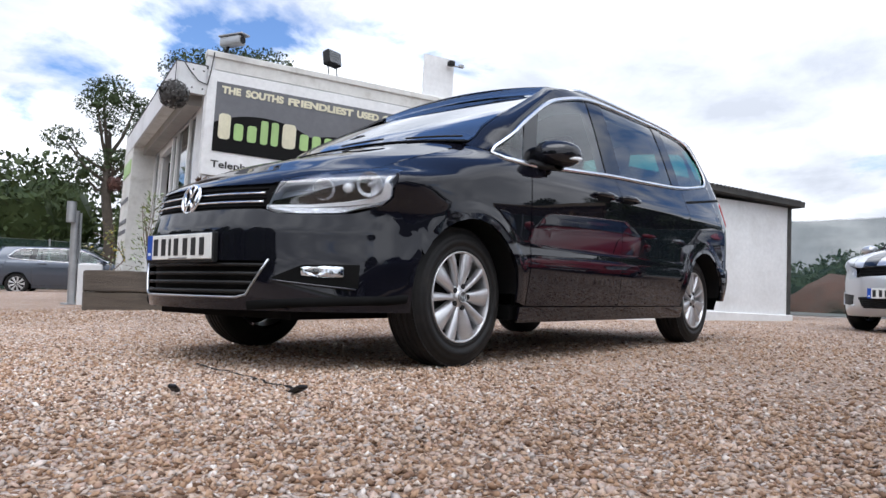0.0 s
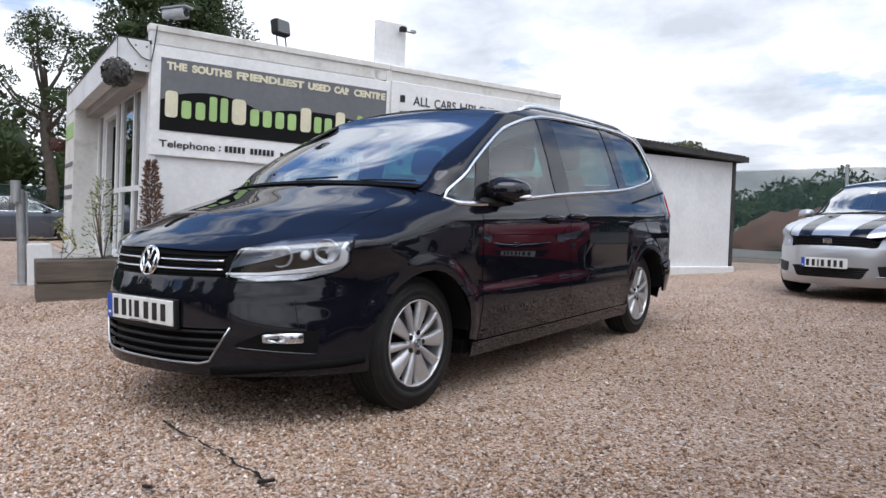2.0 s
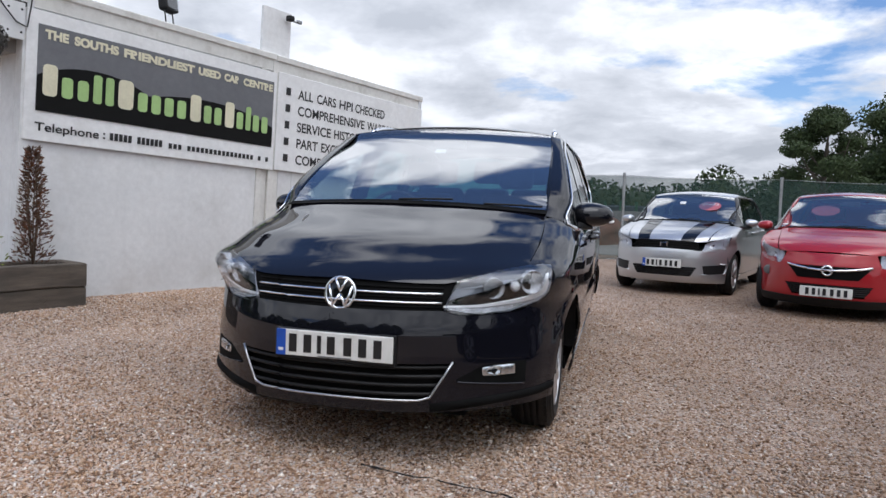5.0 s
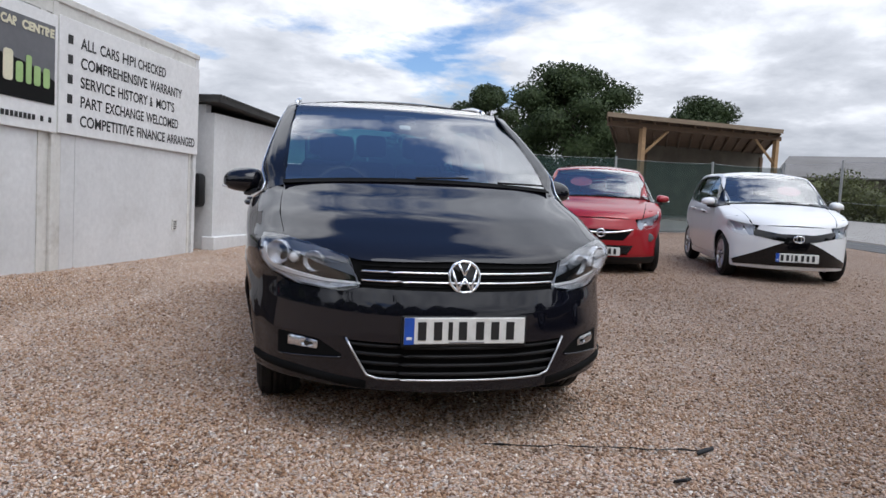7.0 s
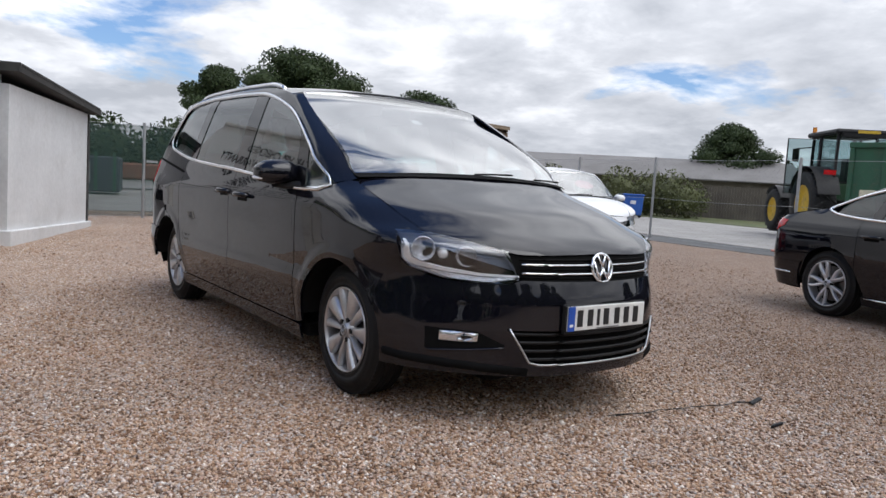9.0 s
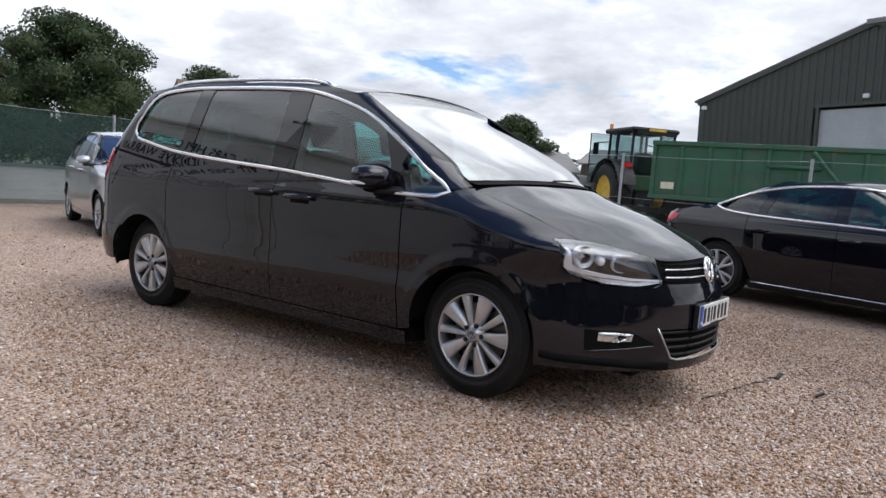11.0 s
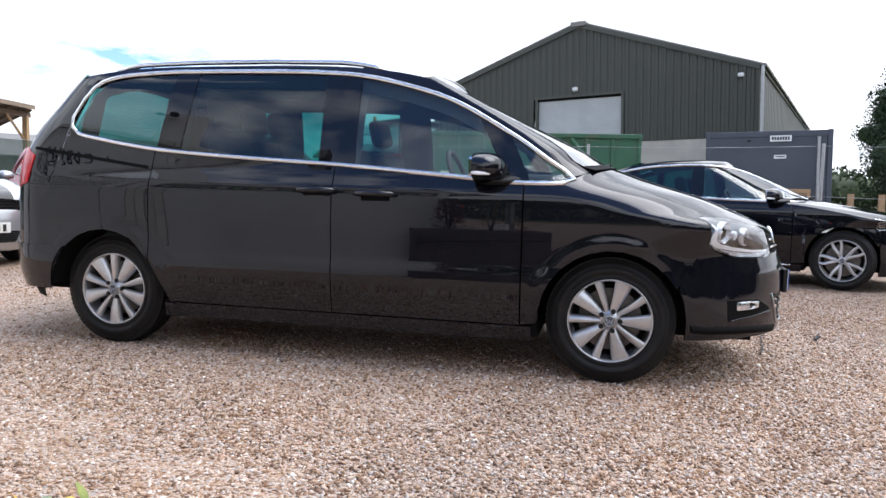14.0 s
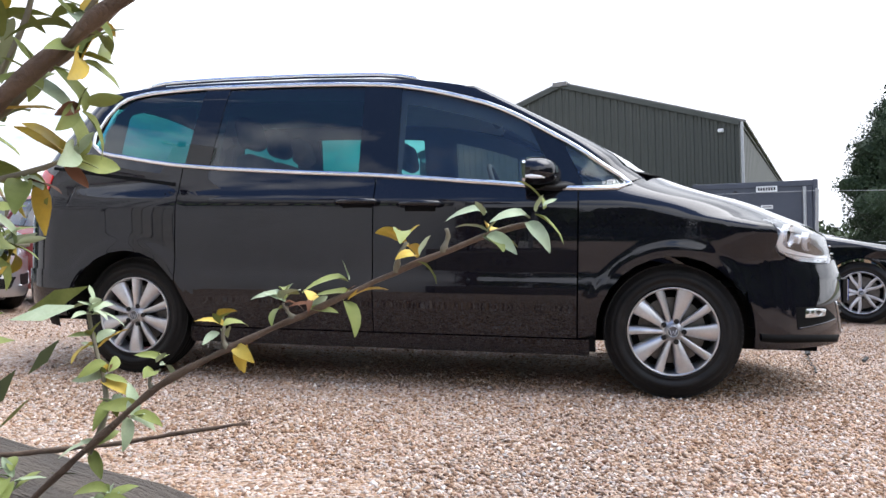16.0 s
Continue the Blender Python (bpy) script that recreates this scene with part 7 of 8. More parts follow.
    for x in (W - .75, W / 2 - .12, .35):
        boxp("wall_lamp", (x - .12, x + .12, -.22, -.05, (E - .38 if x > W / 2 + 2 else 6.06), (E - .22 if x > W / 2 + 2 else 6.24)), M["sticker"], w, "white wall lamp", bev=.03)
    boxp("ridge_cap", (W / 2 - .35, W / 2 + .35, -.2, .6, R - .08, R + .12), M["sheet_roof"], w)
    return w


warehouse()


def farm_trailer():
    t = root("farm_trailer", pose(-5.05, 15.1, 0, 0, 0, 7), "green ribbed steel farm trailer", "trailer")
    L = 5.75
    boxp("side_panel", (0, L, 0, .06, 1.05, 2.55), M["green_steel"], t)
    boxp("side_panel", (0, L, 2.3, 2.36, 1.05, 2.55), M["green_steel"], t)
    boxp("front_panel", (0, .06, .06, 2.3, 1.05, 2.6), M["green_steel"], t)
    boxp("tail_panel", (L - .06, L, .06, 2.3, 1.05, 2.5), M["green_steel"], t)
    boxp("floor", (.06, L - .06, .06, 2.3, 1.05, 1.12), M["green_steel"], t)
    for k in range(9):
        x = k * (L - .1) / 8
        boxp("rib", (x, x + .10, -.055, 0, 1.05, 2.52), M["green_steel"], t, bev=.01)
    for z in (1.05, 2.47):
        boxp("top_rail" if z > 2 else "bottom_rail", (-.02, L + .02, -.075, .0, z, z + .12), M["green_steel"], t, bev=.012)
    tubep("brace", [(L - 1.9, -.09, 2.45), (L - .8, -.09, 1.15)], .05, M["green_steel"], t, seg=4)
    tubep("brace", [(L - 2.9, -.09, 2.05), (L - 1.7, -.09, 2.05)], .05, M["green_steel"], t, seg=4)
    boxp("maker_mark", (.28, .62, -.012, -.004, 1.32, 1.50), M["cream"], t, "plain pale mark")
    boxp("chassis", (.3, L - .3, .6, 1.7, .75, 1.05), M["trim"], t)
    for x in (L * .45, L * .68):
        for y in (.05, 2.0):
            cylp("wheel", (x, y, .52), (x, y + .34, .52), .52, M["rubber"], t, seg=24)
    boxp("drawbar", (-1.2, .4, 1.05, 1.3, .62, .78), M["trim"], t)
    return t


farm_trailer()


def tractor():
    t = root("tractor", pose(-7.09, 19.57, .14, 0, 0, 139), "green farm tractor with yellow wheels, door open", "tractor")

    def tw(x, y, r, w):
        wh = root("wheel", pose(x, y, r), "", "")
        for key in list(wh.keys()):
            del wh[key]
        wh.parent = t
        V, F = lathe([(r * .55, w / 2), (r * .62, w / 2 + .02), (r * .85, w / 2 + .02), (r * .95, w / 2 - .05), (r * .955, 0), (r * .95, -w / 2 + .05), (r * .85, -w / 2 - .02), (r * .55, -w / 2)], 40)
        mesh_ob("tyre", V, F, M["rubber"], wh)
        V, F = lathe([(r * .56, w / 2 - .02), (r * .5, w / 2 - .06), (r * .45, w / 4), (r * .2, w / 3), (.001, w / 3)], 28)
        mesh_ob("rim", V, F, M["yellow"], wh, "yellow rim")
        V, F = lathe([(r * .56, -w / 2 + .02), (r * .5, -w / 2 + .06), (r * .45, -w / 4), (r * .2, -w / 3), (.001, -w / 3)], 28)
        mesh_ob("rim", V, F, M["yellow"], wh, "yellow rim")
        bm = bmesh.new()
        for k in range(20):
            for sd in (1, -1):
                m = Matrix.Rotation(2 * math.pi * (k + (.5 if sd < 0 else 0)) / 20, 4, "Y") @ Matrix.Translation((r * .955, sd * w * .24, 0)) @ pose(0, 0, 0, sd * 38, 0, 0)
                box(bm, -.02, .045 * r, -w * .27, w * .27, -.03, .03, m=m)
        tagged(part("tread_lug", bm, M["rubber"], wh), kind="stuff")
    for y in (-.98, .98):
        tw(0, y, .98, .62)
        tw(2.75, y * .93, .72, .48)
        P = np.array([[(1.12 * math.cos(a), y + (s - .5) * .62, .98 + 1.1 * math.sin(a)) for s in (0, .3, .7, 1)] for a in np.linspace(radians(15), radians(165), 14)])
        V, F = grid_mesh(P)
        mesh_ob("mudguard", V, F, M["trim"], t, "dark rear mudguard")
        P = np.array([[(2.75 + .82 * math.cos(a), y * .93 + (s - .5) * .5, .72 + .8 * math.sin(a)) for s in (0, 1)] for a in np.linspace(radians(40), radians(150), 10)])
        V, F = grid_mesh(P)
        mesh_ob("mudguard", V, F, M["trim"], t)
        boxp("rear_light", (-1.0, -.96, y - .16, y + .16, 1.82, 1.95), M["red_lens"], t)
    boxp("chassis", (-.5, 3.2, -.35, .35, .65, 1.15), M["trim"], t)
    boxp("bonnet", (1.15, 3.35, -.42, .42, 1.15, 1.95), M["tractor_green"], t, "green bonnet", bev=.12, seg=3, smooth=True)
    boxp("cab_floor", (-.65, 1.1, -.75, .75, 1.1, 1.6), M["tractor_green"], t, bev=.05)
    boxp("cab_roof", (-.85, 1.2, -.85, .85, 2.98, 3.14), M["trim"], t, "dark cab roof", bev=.07, seg=2)
    boxp("roof_lamp_bar", (-.92, -.82, -.7, .7, 2.90, 3.02), M["trim"], t)
    boxp("yellow_label", (-.93, -.9, -.30, .30, 3.02, 3.10), M["yellow"], t)
    for x, y in ((-.75, -.75), (-.75, .75), (.25, -.8), (.25, .8), (1.05, -.7), (1.05, .7)):
        cylp("cab_pillar", (x, y, 1.6), (x * .98, y * .98, 2.98), .045, M["trim"], t, seg=8)
    for d in ((-.77, -.75, -.7, .7, 1.65, 2.95), (1.04, 1.06, -.66, .66, 1.65, 2.95), (-.72, .22, -.785, -.775, 1.65, 2.95), (-.72, .22, .775, .785, 1.65, 2.95)):
        ob = boxp("cab_window", d, M["cab_glass"], t, "tinted cab window")
        ob.visible_shadow = False
    dd = pose(.28, .82, 0, 0, 0, 70)
    ob = boxp("open_cab_door", (0, .85, 0, .012, 1.25, 2.9), M["cab_glass"], t, "glass cab door standing open", m=dd)
    ob.visible_shadow = False
    tubep("door_frame", [dd @ Vector(p) for p in ((0, 0, 1.25), (.85, 0, 1.25), (.85, 0, 2.9), (0, 0, 2.9))], .022, M["trim"], t, seg=6, closed=True)
    boxp("seat", (-.35, .15, -.25, .25, 1.6, 2.35), M["trim"], t, bev=.1, seg=2)
    cylp("exhaust", (1.25, -.6, 1.5), (1.25, -.6, 3.0), .06, M["trim"], t, seg=10)
    cylp("beacon", (.9, .75, 3.14), (.9, .75, 3.30), .06, M["amber"], t, seg=12)
    for y in (-1.15, 1.15):
        tubep("mirror_arm", [(1.0, y * .65, 2.7), (1.15, y, 2.65)], .02, M["trim"], t, seg=6)
        boxp("mirror", (1.12, 1.17, y - .1, y + .1, 2.25, 2.65), M["trim"], t, bev=.02)
    return t


tractor()


def cabin():
    c = root("site_cabin", pose(2.82, 19.7, .27, 0, -1.5, -8), "dark blue-grey steel site cabin with white notices", "cabin")
    boxp("body", (.06, 3.5, .06, 6, .1, 2.62), M["cabin_grey"], c)
    for x in (.3, 2.9):
        boxp("footing", (x, x + .3, .1, .4, -.29, .1), M["block"], c)
    boxp("end_panel", (0.14, 3.42, 0, .055, .2, 2.52), M["cabin_grey"], c)
    for x in (0, 3.44):
        boxp("corner_post", (x, x + .14, -.02, .12, .0, 2.72), M["cabin_grey"], c, bev=.01)
    boxp("top_rail", (.14, 3.44, -.03, .1, 2.52, 2.70), M["cabin_grey"], c, bev=.01)
    boxp("roof", (-.04, 3.6, .1, 6, 2.62, 2.70), M["cabin_grey"], c)
    for k in range(26):
        boxp("side_rib", (3.5, 3.535, .35 + k * .21, .46 + k * .21, .2, 2.5), M["cabin_grey"], c)
    boxp("notice", (1.85, 2.45, -.045, -.03, 2.38, 2.56), M["sticker"], c, "white notice plate")
    for k in range(7):
        boxp("plain_bar", (1.90 + k * .074, 1.95 + k * .074, -.05, -.043, 2.42, 2.52), M["ink"], c)
    boxp("notice", (1.98, 2.32, -.012, -.002, 1.86, 1.97), M["sticker"], c, "white notice plate")
    boxp("plain_bar", (2.02, 2.28, -.016, -.01, 1.90, 1.93), M["ink"], c)
    cylp("drain_pipe", (3.2, -.05, .2), (3.2, -.05, 2.5), .05, M["galv"], c, seg=8)
    boxp("latch", (1.2, 1.3, -.03, 0, 2.38, 2.44), M["trim"], c)
    return c


cabin()
fr = root("timber_frame", pose(4.35, 19.0, .012, 0, 0, -8), "rough timber frame leaning at the cabin", "frame")
for nm, d in (("upright", (0, .09, 0, .06, 0, 1.25)), ("upright", (1.25, 1.34, 0, .06, 0, 1.25)), ("rail", (.09, 1.25, 0, .06, 1.12, 1.25)), ("rail", (.09, 1.25, .0, .06, .3, .42)), ("back_board", (.1, 1.24, .07, .09, .42, 1.1))):
    boxp(nm, d, M["raw_wood"], fr)
for k in range(3):
    tagged(boxp("marker_post", (-.09, .09, -.06, .06, 0, 1.15), M["raw_wood"], None, m=pose(6.3 + k * 1.1, 20.4 + .6 * k, .02)), "short pale timber marker post", "post", "timber marker posts")


# ---------- open timber shed ----------
def open_shed():
    """Its ends run back at a slant to the open front."""
    s = root("open_shed", pose(-20.35, 10.75, .12, 0, 0, 104), "open-fronted timber shed with a mono-pitch roof", "shed")
    W, D, K = 8.9, 3.4, .95
    for x, brace in ((1.55, 1.25), (W - .15, -1.25)):
        for y in (0, D):
            # Back posts get the darker tone, since they stand in shade.
            boxp("post", (x + K * y - .09, x + K * y + .09, y - .09, y + .09, -.3, 3.3 - .16 * y), M["raw_wood" if y == 0 else "shade_wood"], s, "timber post")
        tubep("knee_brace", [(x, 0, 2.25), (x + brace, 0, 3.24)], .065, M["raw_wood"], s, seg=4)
    boxp("front_beam", (-.05, W + .05, -.09, .09, 3.24, 3.42), M["shade_wood"], s, "front beam in shade-toned timber")
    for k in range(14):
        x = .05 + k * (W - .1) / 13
        tubep("rafter", [(x - K * .35, -.35, 3.47), (x + K * (D + .2), D + .2, 2.90)], .05, M["shade_wood"], s, seg=4)
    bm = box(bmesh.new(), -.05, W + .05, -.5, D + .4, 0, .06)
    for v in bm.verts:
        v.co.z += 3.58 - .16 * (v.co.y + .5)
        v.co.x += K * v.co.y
    part("roof_deck", bm, M["shade_wood"], s, "timber roof deck")
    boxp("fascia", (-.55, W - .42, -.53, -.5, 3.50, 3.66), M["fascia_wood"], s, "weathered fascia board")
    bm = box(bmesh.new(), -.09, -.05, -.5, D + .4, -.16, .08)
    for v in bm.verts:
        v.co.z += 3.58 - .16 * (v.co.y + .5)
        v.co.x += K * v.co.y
    part("end_fascia", bm, M["shade_wood"], s)
    for k in range(30):
        x = K * D + k * W / 30
        boxp("rear_board", (x, x + W / 30, D, D + .03, -.1, 2.95), M["fence_wood"], s)
    return s


open_shed()


# ---------- far buildings, bins, boarded fence ----------
def low_barn(m, L, eave, ridge, depth, label):
    b = root("low_barn", m, label, "building", "low farm buildings")
    boxp("wall", (0, L, 0, .2, 0, eave), M["fence_wood"], b, "boarded wall")
    boxp("gable", (0, .2, .2, depth, 0, eave), M["block"], b)
    boxp("gable", (L - .2, L, .2, depth, 0, eave), M["block"], b)
    for y0, y1 in ((-.4, depth / 2), (depth + .4, depth / 2)):
        bm = bmesh.new()
        bm.faces.new([bm.verts.new(v) for v in ((-.3, y0, eave - .05), (L + .3, y0, eave - .05), (L + .3, y1, ridge), (-.3, y1, ridge))])
        r = bmesh.ops.extrude_face_region(bm, geom=list(bm.faces))
        for v in [g for g in r["geom"] if isinstance(g, bmesh.types.BMVert)]:
            v.co.z += .08
        part("roof_slope", bm, M["sheet_roof"], b, "grey sheet roof slope")
    for k in range(int(L / 2.2)):
        boxp("wall_post", (k * 2.2, k * 2.2 + .15, -.06, 0, 0, eave), M["fence_wood"], b)
    return b


low_barn(pose(-36, 30, 0, 0, 0, 41), 20, 2.3, 3.7, 8, "long low grey-roofed farm building")
low_barn(pose(-19.5, 41, 0, 0, 0, 10), 12, 2.9, 4.0, 7, "low barn with a pale sheet roof")
bf = root("board_fence", pose(-24.5, 30.2, 0, 0, 0, 16), "weathered close-boarded fence beyond the road", "fence", kind="structure")
for k in range(120):
    boxp("fence_board", (k * .145, k * .145 + .135, 0, .02, .05, 1.75 + .04 * math.sin(k * 1.9)), M["fence_wood"], bf)
for x, mt, lb in ((0, "bin_blue", "blue wheeled waste bin by the road"), (-1.7, "bin_green", "dark green wheeled waste bin by the road")):
    b = root("waste_bin", pose(-18.5 + x * .62, 23.9 + x * -.52, .012, 0, 0, 40), lb, "bin", "waste bins by the road")
    bm = box(bmesh.new(), -.46, .46, -.36, .36, .12, 1.0, bev=.03)
    for v in bm.verts:
        k = .86 + .14 * (v.co.z - .12) / .93
        v.co.x *= k
        v.co.y *= k
    part("bin_body", bm, M[mt], b)
    boxp("bin_lid", (-.49, .49, -.40, .40, 1.0, 1.08), M[mt], b, bev=.03)
    for y in (-.26, .26):
        for xx in (-.32, .32):
            cylp("caster", (xx, y - .03, .08), (xx, y + .03, .08), .08, M["trim"], b, seg=10)
    boxp("label_patch", (-.12, .12, -.362, -.345, .62, .78), M["sticker"], b)

# beyond the netted fence: rubble heap, low container, red machines
heap = bmesh.new()
bmesh.ops.create_icosphere(heap, subdivisions=4, radius=1)
for v in heap.verts:
    v.co = Vector((v.co.x * 3.2, v.co.y * 2.2, max(-.05, v.co.z * 1.15))) + Vector((noise.noise(v.co * 2), noise.noise(v.co * 2 + Vector((4, 4, 4))), max(0, noise.noise(v.co * 4)))) * .3
ob = part("rubble_heap", heap, M["rust_red"], smooth=True)
ob.matrix_world = pose(-21.5, -.9, 0)
tagged(ob, "heap of red-brown rubble beyond the fence", "rubble heap")
sk = root("skip_container", pose(-24.5, 1.6, 0, 0, 0, 75), "pale green steel skip beyond the fence", "skip")
boxp("skip_body", (-1.6, 1.6, -.9, .9, .1, 1.3), M["cabin_grey"], sk, bev=.05)
for k in range(6):
    boxp("skip_rib", (-1.5 + k * .58, -1.42 + k * .58, -.96, -.9, .15, 1.45), M["green_steel"], sk)
boxp("pale_panel", (-.7, .7, -.975, -.96, .4, 1.1), M["galv"], sk)
rm = root("red_trailer", pose(-30, 4.2, 0, 0, 0, 95), "low red farm machine beyond the fence", "machine")
boxp("body", (-2.6, 2.6, -.8, .8, .45, 1.15), M["rust_red"], rm, bev=.08)
for x in (-2.2, 2.2):
    cylp("wheel", (x, -.85, .4), (x, .85, .4), .4, M["rubber"], rm, seg=20)
for x in (-2.6, 1.5):
    boxp("white_mark", (x, x + .5, .8, .815, 1.2, 1.3), M["sticker"], rm)


# ---------- trees, hedges and the planter's shrubs ----------
M["leaf_dark"] = surf("dark_oak_leaves", (.030, .050, .016), (.045, .065, .022), 1.2, .7, per="island", spec=.3)
M["leaf_mid"] = surf("green_leaves", (.036, .058, .017), (.055, .076, .023), 1.2, .7, per="island", spec=.3)
M["leaf_olive"] = surf("olive_leaves", (.085, .095, .035), (.11, .12, .045), 1.2, .7, per="island", spec=.3)
M["bark"] = surf("grey_brown_bark", (.085, .07, .055), (.055, .045, .036), 6, .9, bump=.8, bscale=30)
M["yew"] = surf("dark_conifer_needles", (.018, .034, .014), (.03, .05, .02), 1.5, .75, per="island", spec=.3)


def leaf_cloud(rng, lobes, n, size):
    """Small leaf clumps spread over and inside lobes (centre, radii)."""
    V, F = [], []
    w = np.array([r[0] * r[1] * r[2] for _, r in lobes]) ** .67
    pick = rng.choice(len(lobes), n, p=w / w.sum())
    for k in range(n):
        c, r = lobes[pick[k]]
        d = rng.normal(size=3)
        d /= np.linalg.norm(d)
        p = np.array(c) + d * np.array(r) * rng.uniform(.55, 1.06) ** .7
        a = rng.normal(size=3)
        a /= np.linalg.norm(a)
        b = np.cross(a, d + rng.normal(size=3) * .5)
        b /= np.linalg.norm(b) + 1e-9
        s = size * rng.uniform(.6, 1.4)
        i = len(V)
        V += [p - a * s, p - b * s * .5 + d * s * .15, p + a * s, p + b * s * .5 + d * s * .1]
        F.append((i, i + 1, i + 2, i + 3))
    return V, F


def core(rng, lobes, k):
    """Dense dark insides for the leaf clumps."""
    bm = bmesh.new()
    for c, r in lobes:
        made = bmesh.ops.create_icosphere(bm, subdivisions=2, radius=1)["verts"]
        for v in made:
            d = 1 + .28 * noise.noise(v.co * 2.3 + Vector(c))
            v.co = Vector((c[0] + v.co.x * r[0] * k * d, c[1] + v.co.y * r[1] * k * d, c[2] + v.co.z * r[2] * k * d))
    return bm


def tree(x, y, h, w, seed, label, leaf="leaf_dark", n=4200, size=.20, trunk_h=.35, lobes_n=14, bare=False, dense=.62, category="tree"):
    rng = np.random.default_rng(seed)
    t = root("tree", pose(x, y, -.05, 0, 0, seed * 37), label, category, "trees round the yard")
    base = h * trunk_h
    V, F = tube([(0, 0, 0), (.05 * w * rng.normal() * .3, 0, base * .5), (.03 * w, .02 * w, base), (.05 * w, 0, h * .72)], [h * .030, h * .024, h * .019, h * .006], 10)
    mesh_ob("trunk", V, F, M["bark"], t)
    lobes = []
    for k in range(lobes_n):
        a = 2 * math.pi * (k * .381966 * 1.0) + rng.uniform(-.3, .3)
        f = (k + .5) / lobes_n
        z = base + (h - base) * (.10 + .80 * f)
        rad = w / 2 * math.sin(math.pi * min(.93, .28 + .62 * f)) * rng.uniform(.45, .85)
        c = np.array((rad * math.cos(a), rad * math.sin(a), z))
        q = w * rng.uniform(.14, .24)
        lobes.append((c, (q, q, q * rng.uniform(.5, .75))))
        st = np.array((.03 * w * f, .02 * w * f, base + (h * .72 - base) * max(0, f - .25)))
        mid = (st + c) / 2 + np.array((0, 0, -.03 * h))
        V, F = tube([st, mid, c], [h * .010, h * .007, h * .003], 6)
        mesh_ob("limb", V, F, M["bark"], t)
    lobes.append((np.array((0, 0, h * .88)), (w * .2, w * .2, h * .11)))
    if bare:
        for k in range(5):
            a = rng.uniform(0, 6.28)
            p = np.array((0, 0, base + rng.uniform(0, .4) * (h - base)))
            e = p + np.array((math.cos(a) * w * .40, math.sin(a) * w * .40, rng.uniform(.1, .3) * h))
            V, F = tube([p, (p + e) / 2 + rng.normal(size=3) * .2, e], [h * .007, h * .004, .01], 5)
            mesh_ob("bare_limb", V, F, M["bark"], t)
    tagged(part("inner_foliage", core(rng, lobes, dense), M[leaf], t, smooth=True), kind="stuff")
    V, F = leaf_cloud(rng, lobes, int(n * 4.2), size * .44)
    mesh_ob("crown", V, F, M[leaf], t, smooth=False)
    return t


tree(-39.5, 11.6, 7.3, 5.4, 3, "thin-crowned pine-like tree with bare limbs", n=2600, size=.22, trunk_h=.30, lobes_n=9, bare=True)
tree(-42.9, 18.8, 9.5, 9.8, 4, "broad dark oak in full leaf beyond the field", n=6500, size=.26, trunk_h=.16, lobes_n=20)
tree(-45.4, 30.4, 8.2, 7.4, 5, "dark rounded tree beyond the shed", n=3600, size=.26, trunk_h=.2)
tree(-27.0, 44.5, 6.5, 6.6, 6, "dark rounded tree behind the low barn", n=4200, size=.22, trunk_h=.16, lobes_n=16)
tree(11.7, 24.6, 7.8, 6.4, 7, "dense dark conifer by the yard", "yew", n=17000, size=.125, trunk_h=.03, lobes_n=38, dense=.74)
tree(-9.3, -22.6, 8.0, 4.0, 8, "tall thin-crowned tree behind the office", "leaf_dark", n=1500, size=.12, trunk_h=.46, lobes_n=9, bare=True, dense=.26)
tree(-14.2, -22.5, 10.4, 7.6, 9, "large dark-leaved tree behind the office", n=7600, size=.17, trunk_h=.26, lobes_n=24, bare=True, dense=.42)
tree(-3.2, -31.0, 7.2, 7.0, 10, "bushy green tree at the yard's edge", "leaf_mid", n=5200, size=.18, trunk_h=.12, lobes_n=18)
tree(3.0, -33.0, 6.6, 7.5, 11, "bushy green tree at the yard's edge", "leaf_mid", n=4800, size=.18, trunk_h=.1, lobes_n=18)
tree(-31.0, -8.2, 4.45, 4.2, 13, "rounded olive-green tree behind the outhouse", "leaf_olive", n=3000, size=.2, trunk_h=.2)


def hedge(pts, h, w, n, size, seed, leaf, label, dense=.62):
    """A ragged hedge of leaf clumps along a line."""
    rng = np.random.default_rng(seed)
    P = np.array(pts, float)
    d = np.r_[0, np.cumsum(np.hypot(*np.diff(P, axis=0).T))]
    lobes = []
    k = 0.0
    while k < d[-1]:
        x, y = np.interp(k, d, P[:, 0]), np.interp(k, d, P[:, 1])
        hh = h * rng.uniform(.6, 1.05)
        lobes.append((np.array((x + rng.normal() * w * .2, y + rng.normal() * w * .2, hh * .5)), (w * rng.uniform(.5, .8), w * rng.uniform(.5, .8), hh * .55)))
        k += w * .55
    tagged(part("hedge_core", core(rng, lobes, dense), M[leaf], None, smooth=True), label, "hedge", kind="stuff")
    V, F = leaf_cloud(rng, lobes, int(n * 2.4), size * .72)
    return tagged(mesh_ob("hedge", V, F, M[leaf], None, smooth=False, kind="stuff"), label, "hedge")


hedge([(-44, -26), (-47, -8), (-50, 6), (-52, 18), (-50, 32)], 4.2, 4.0, 9000, .30, 21, "leaf_dark", "dark distant hedge and woodland edge")
hedge([(12, -33), (2, -31), (-10, -27), (-24, -27), (-40, -29)], 5.5, 3.8, 16000, .20, 22, "leaf_mid", "thick green hedge and trees behind the far fence")
hedge([(-28.6, 26.6), (-26, 27.6), (-22.5, 28.6), (-19, 28.4)], 2.5, 1.8, 4600, .12, 23, "leaf_olive", "yellow-green shrubs before the boarded fence")
hedge([(14, 58), (24, 60), (44, 56)], 4.0, 4.0, 3000, .3, 24, "leaf_dark", "distant dark hedge beyond the yard")
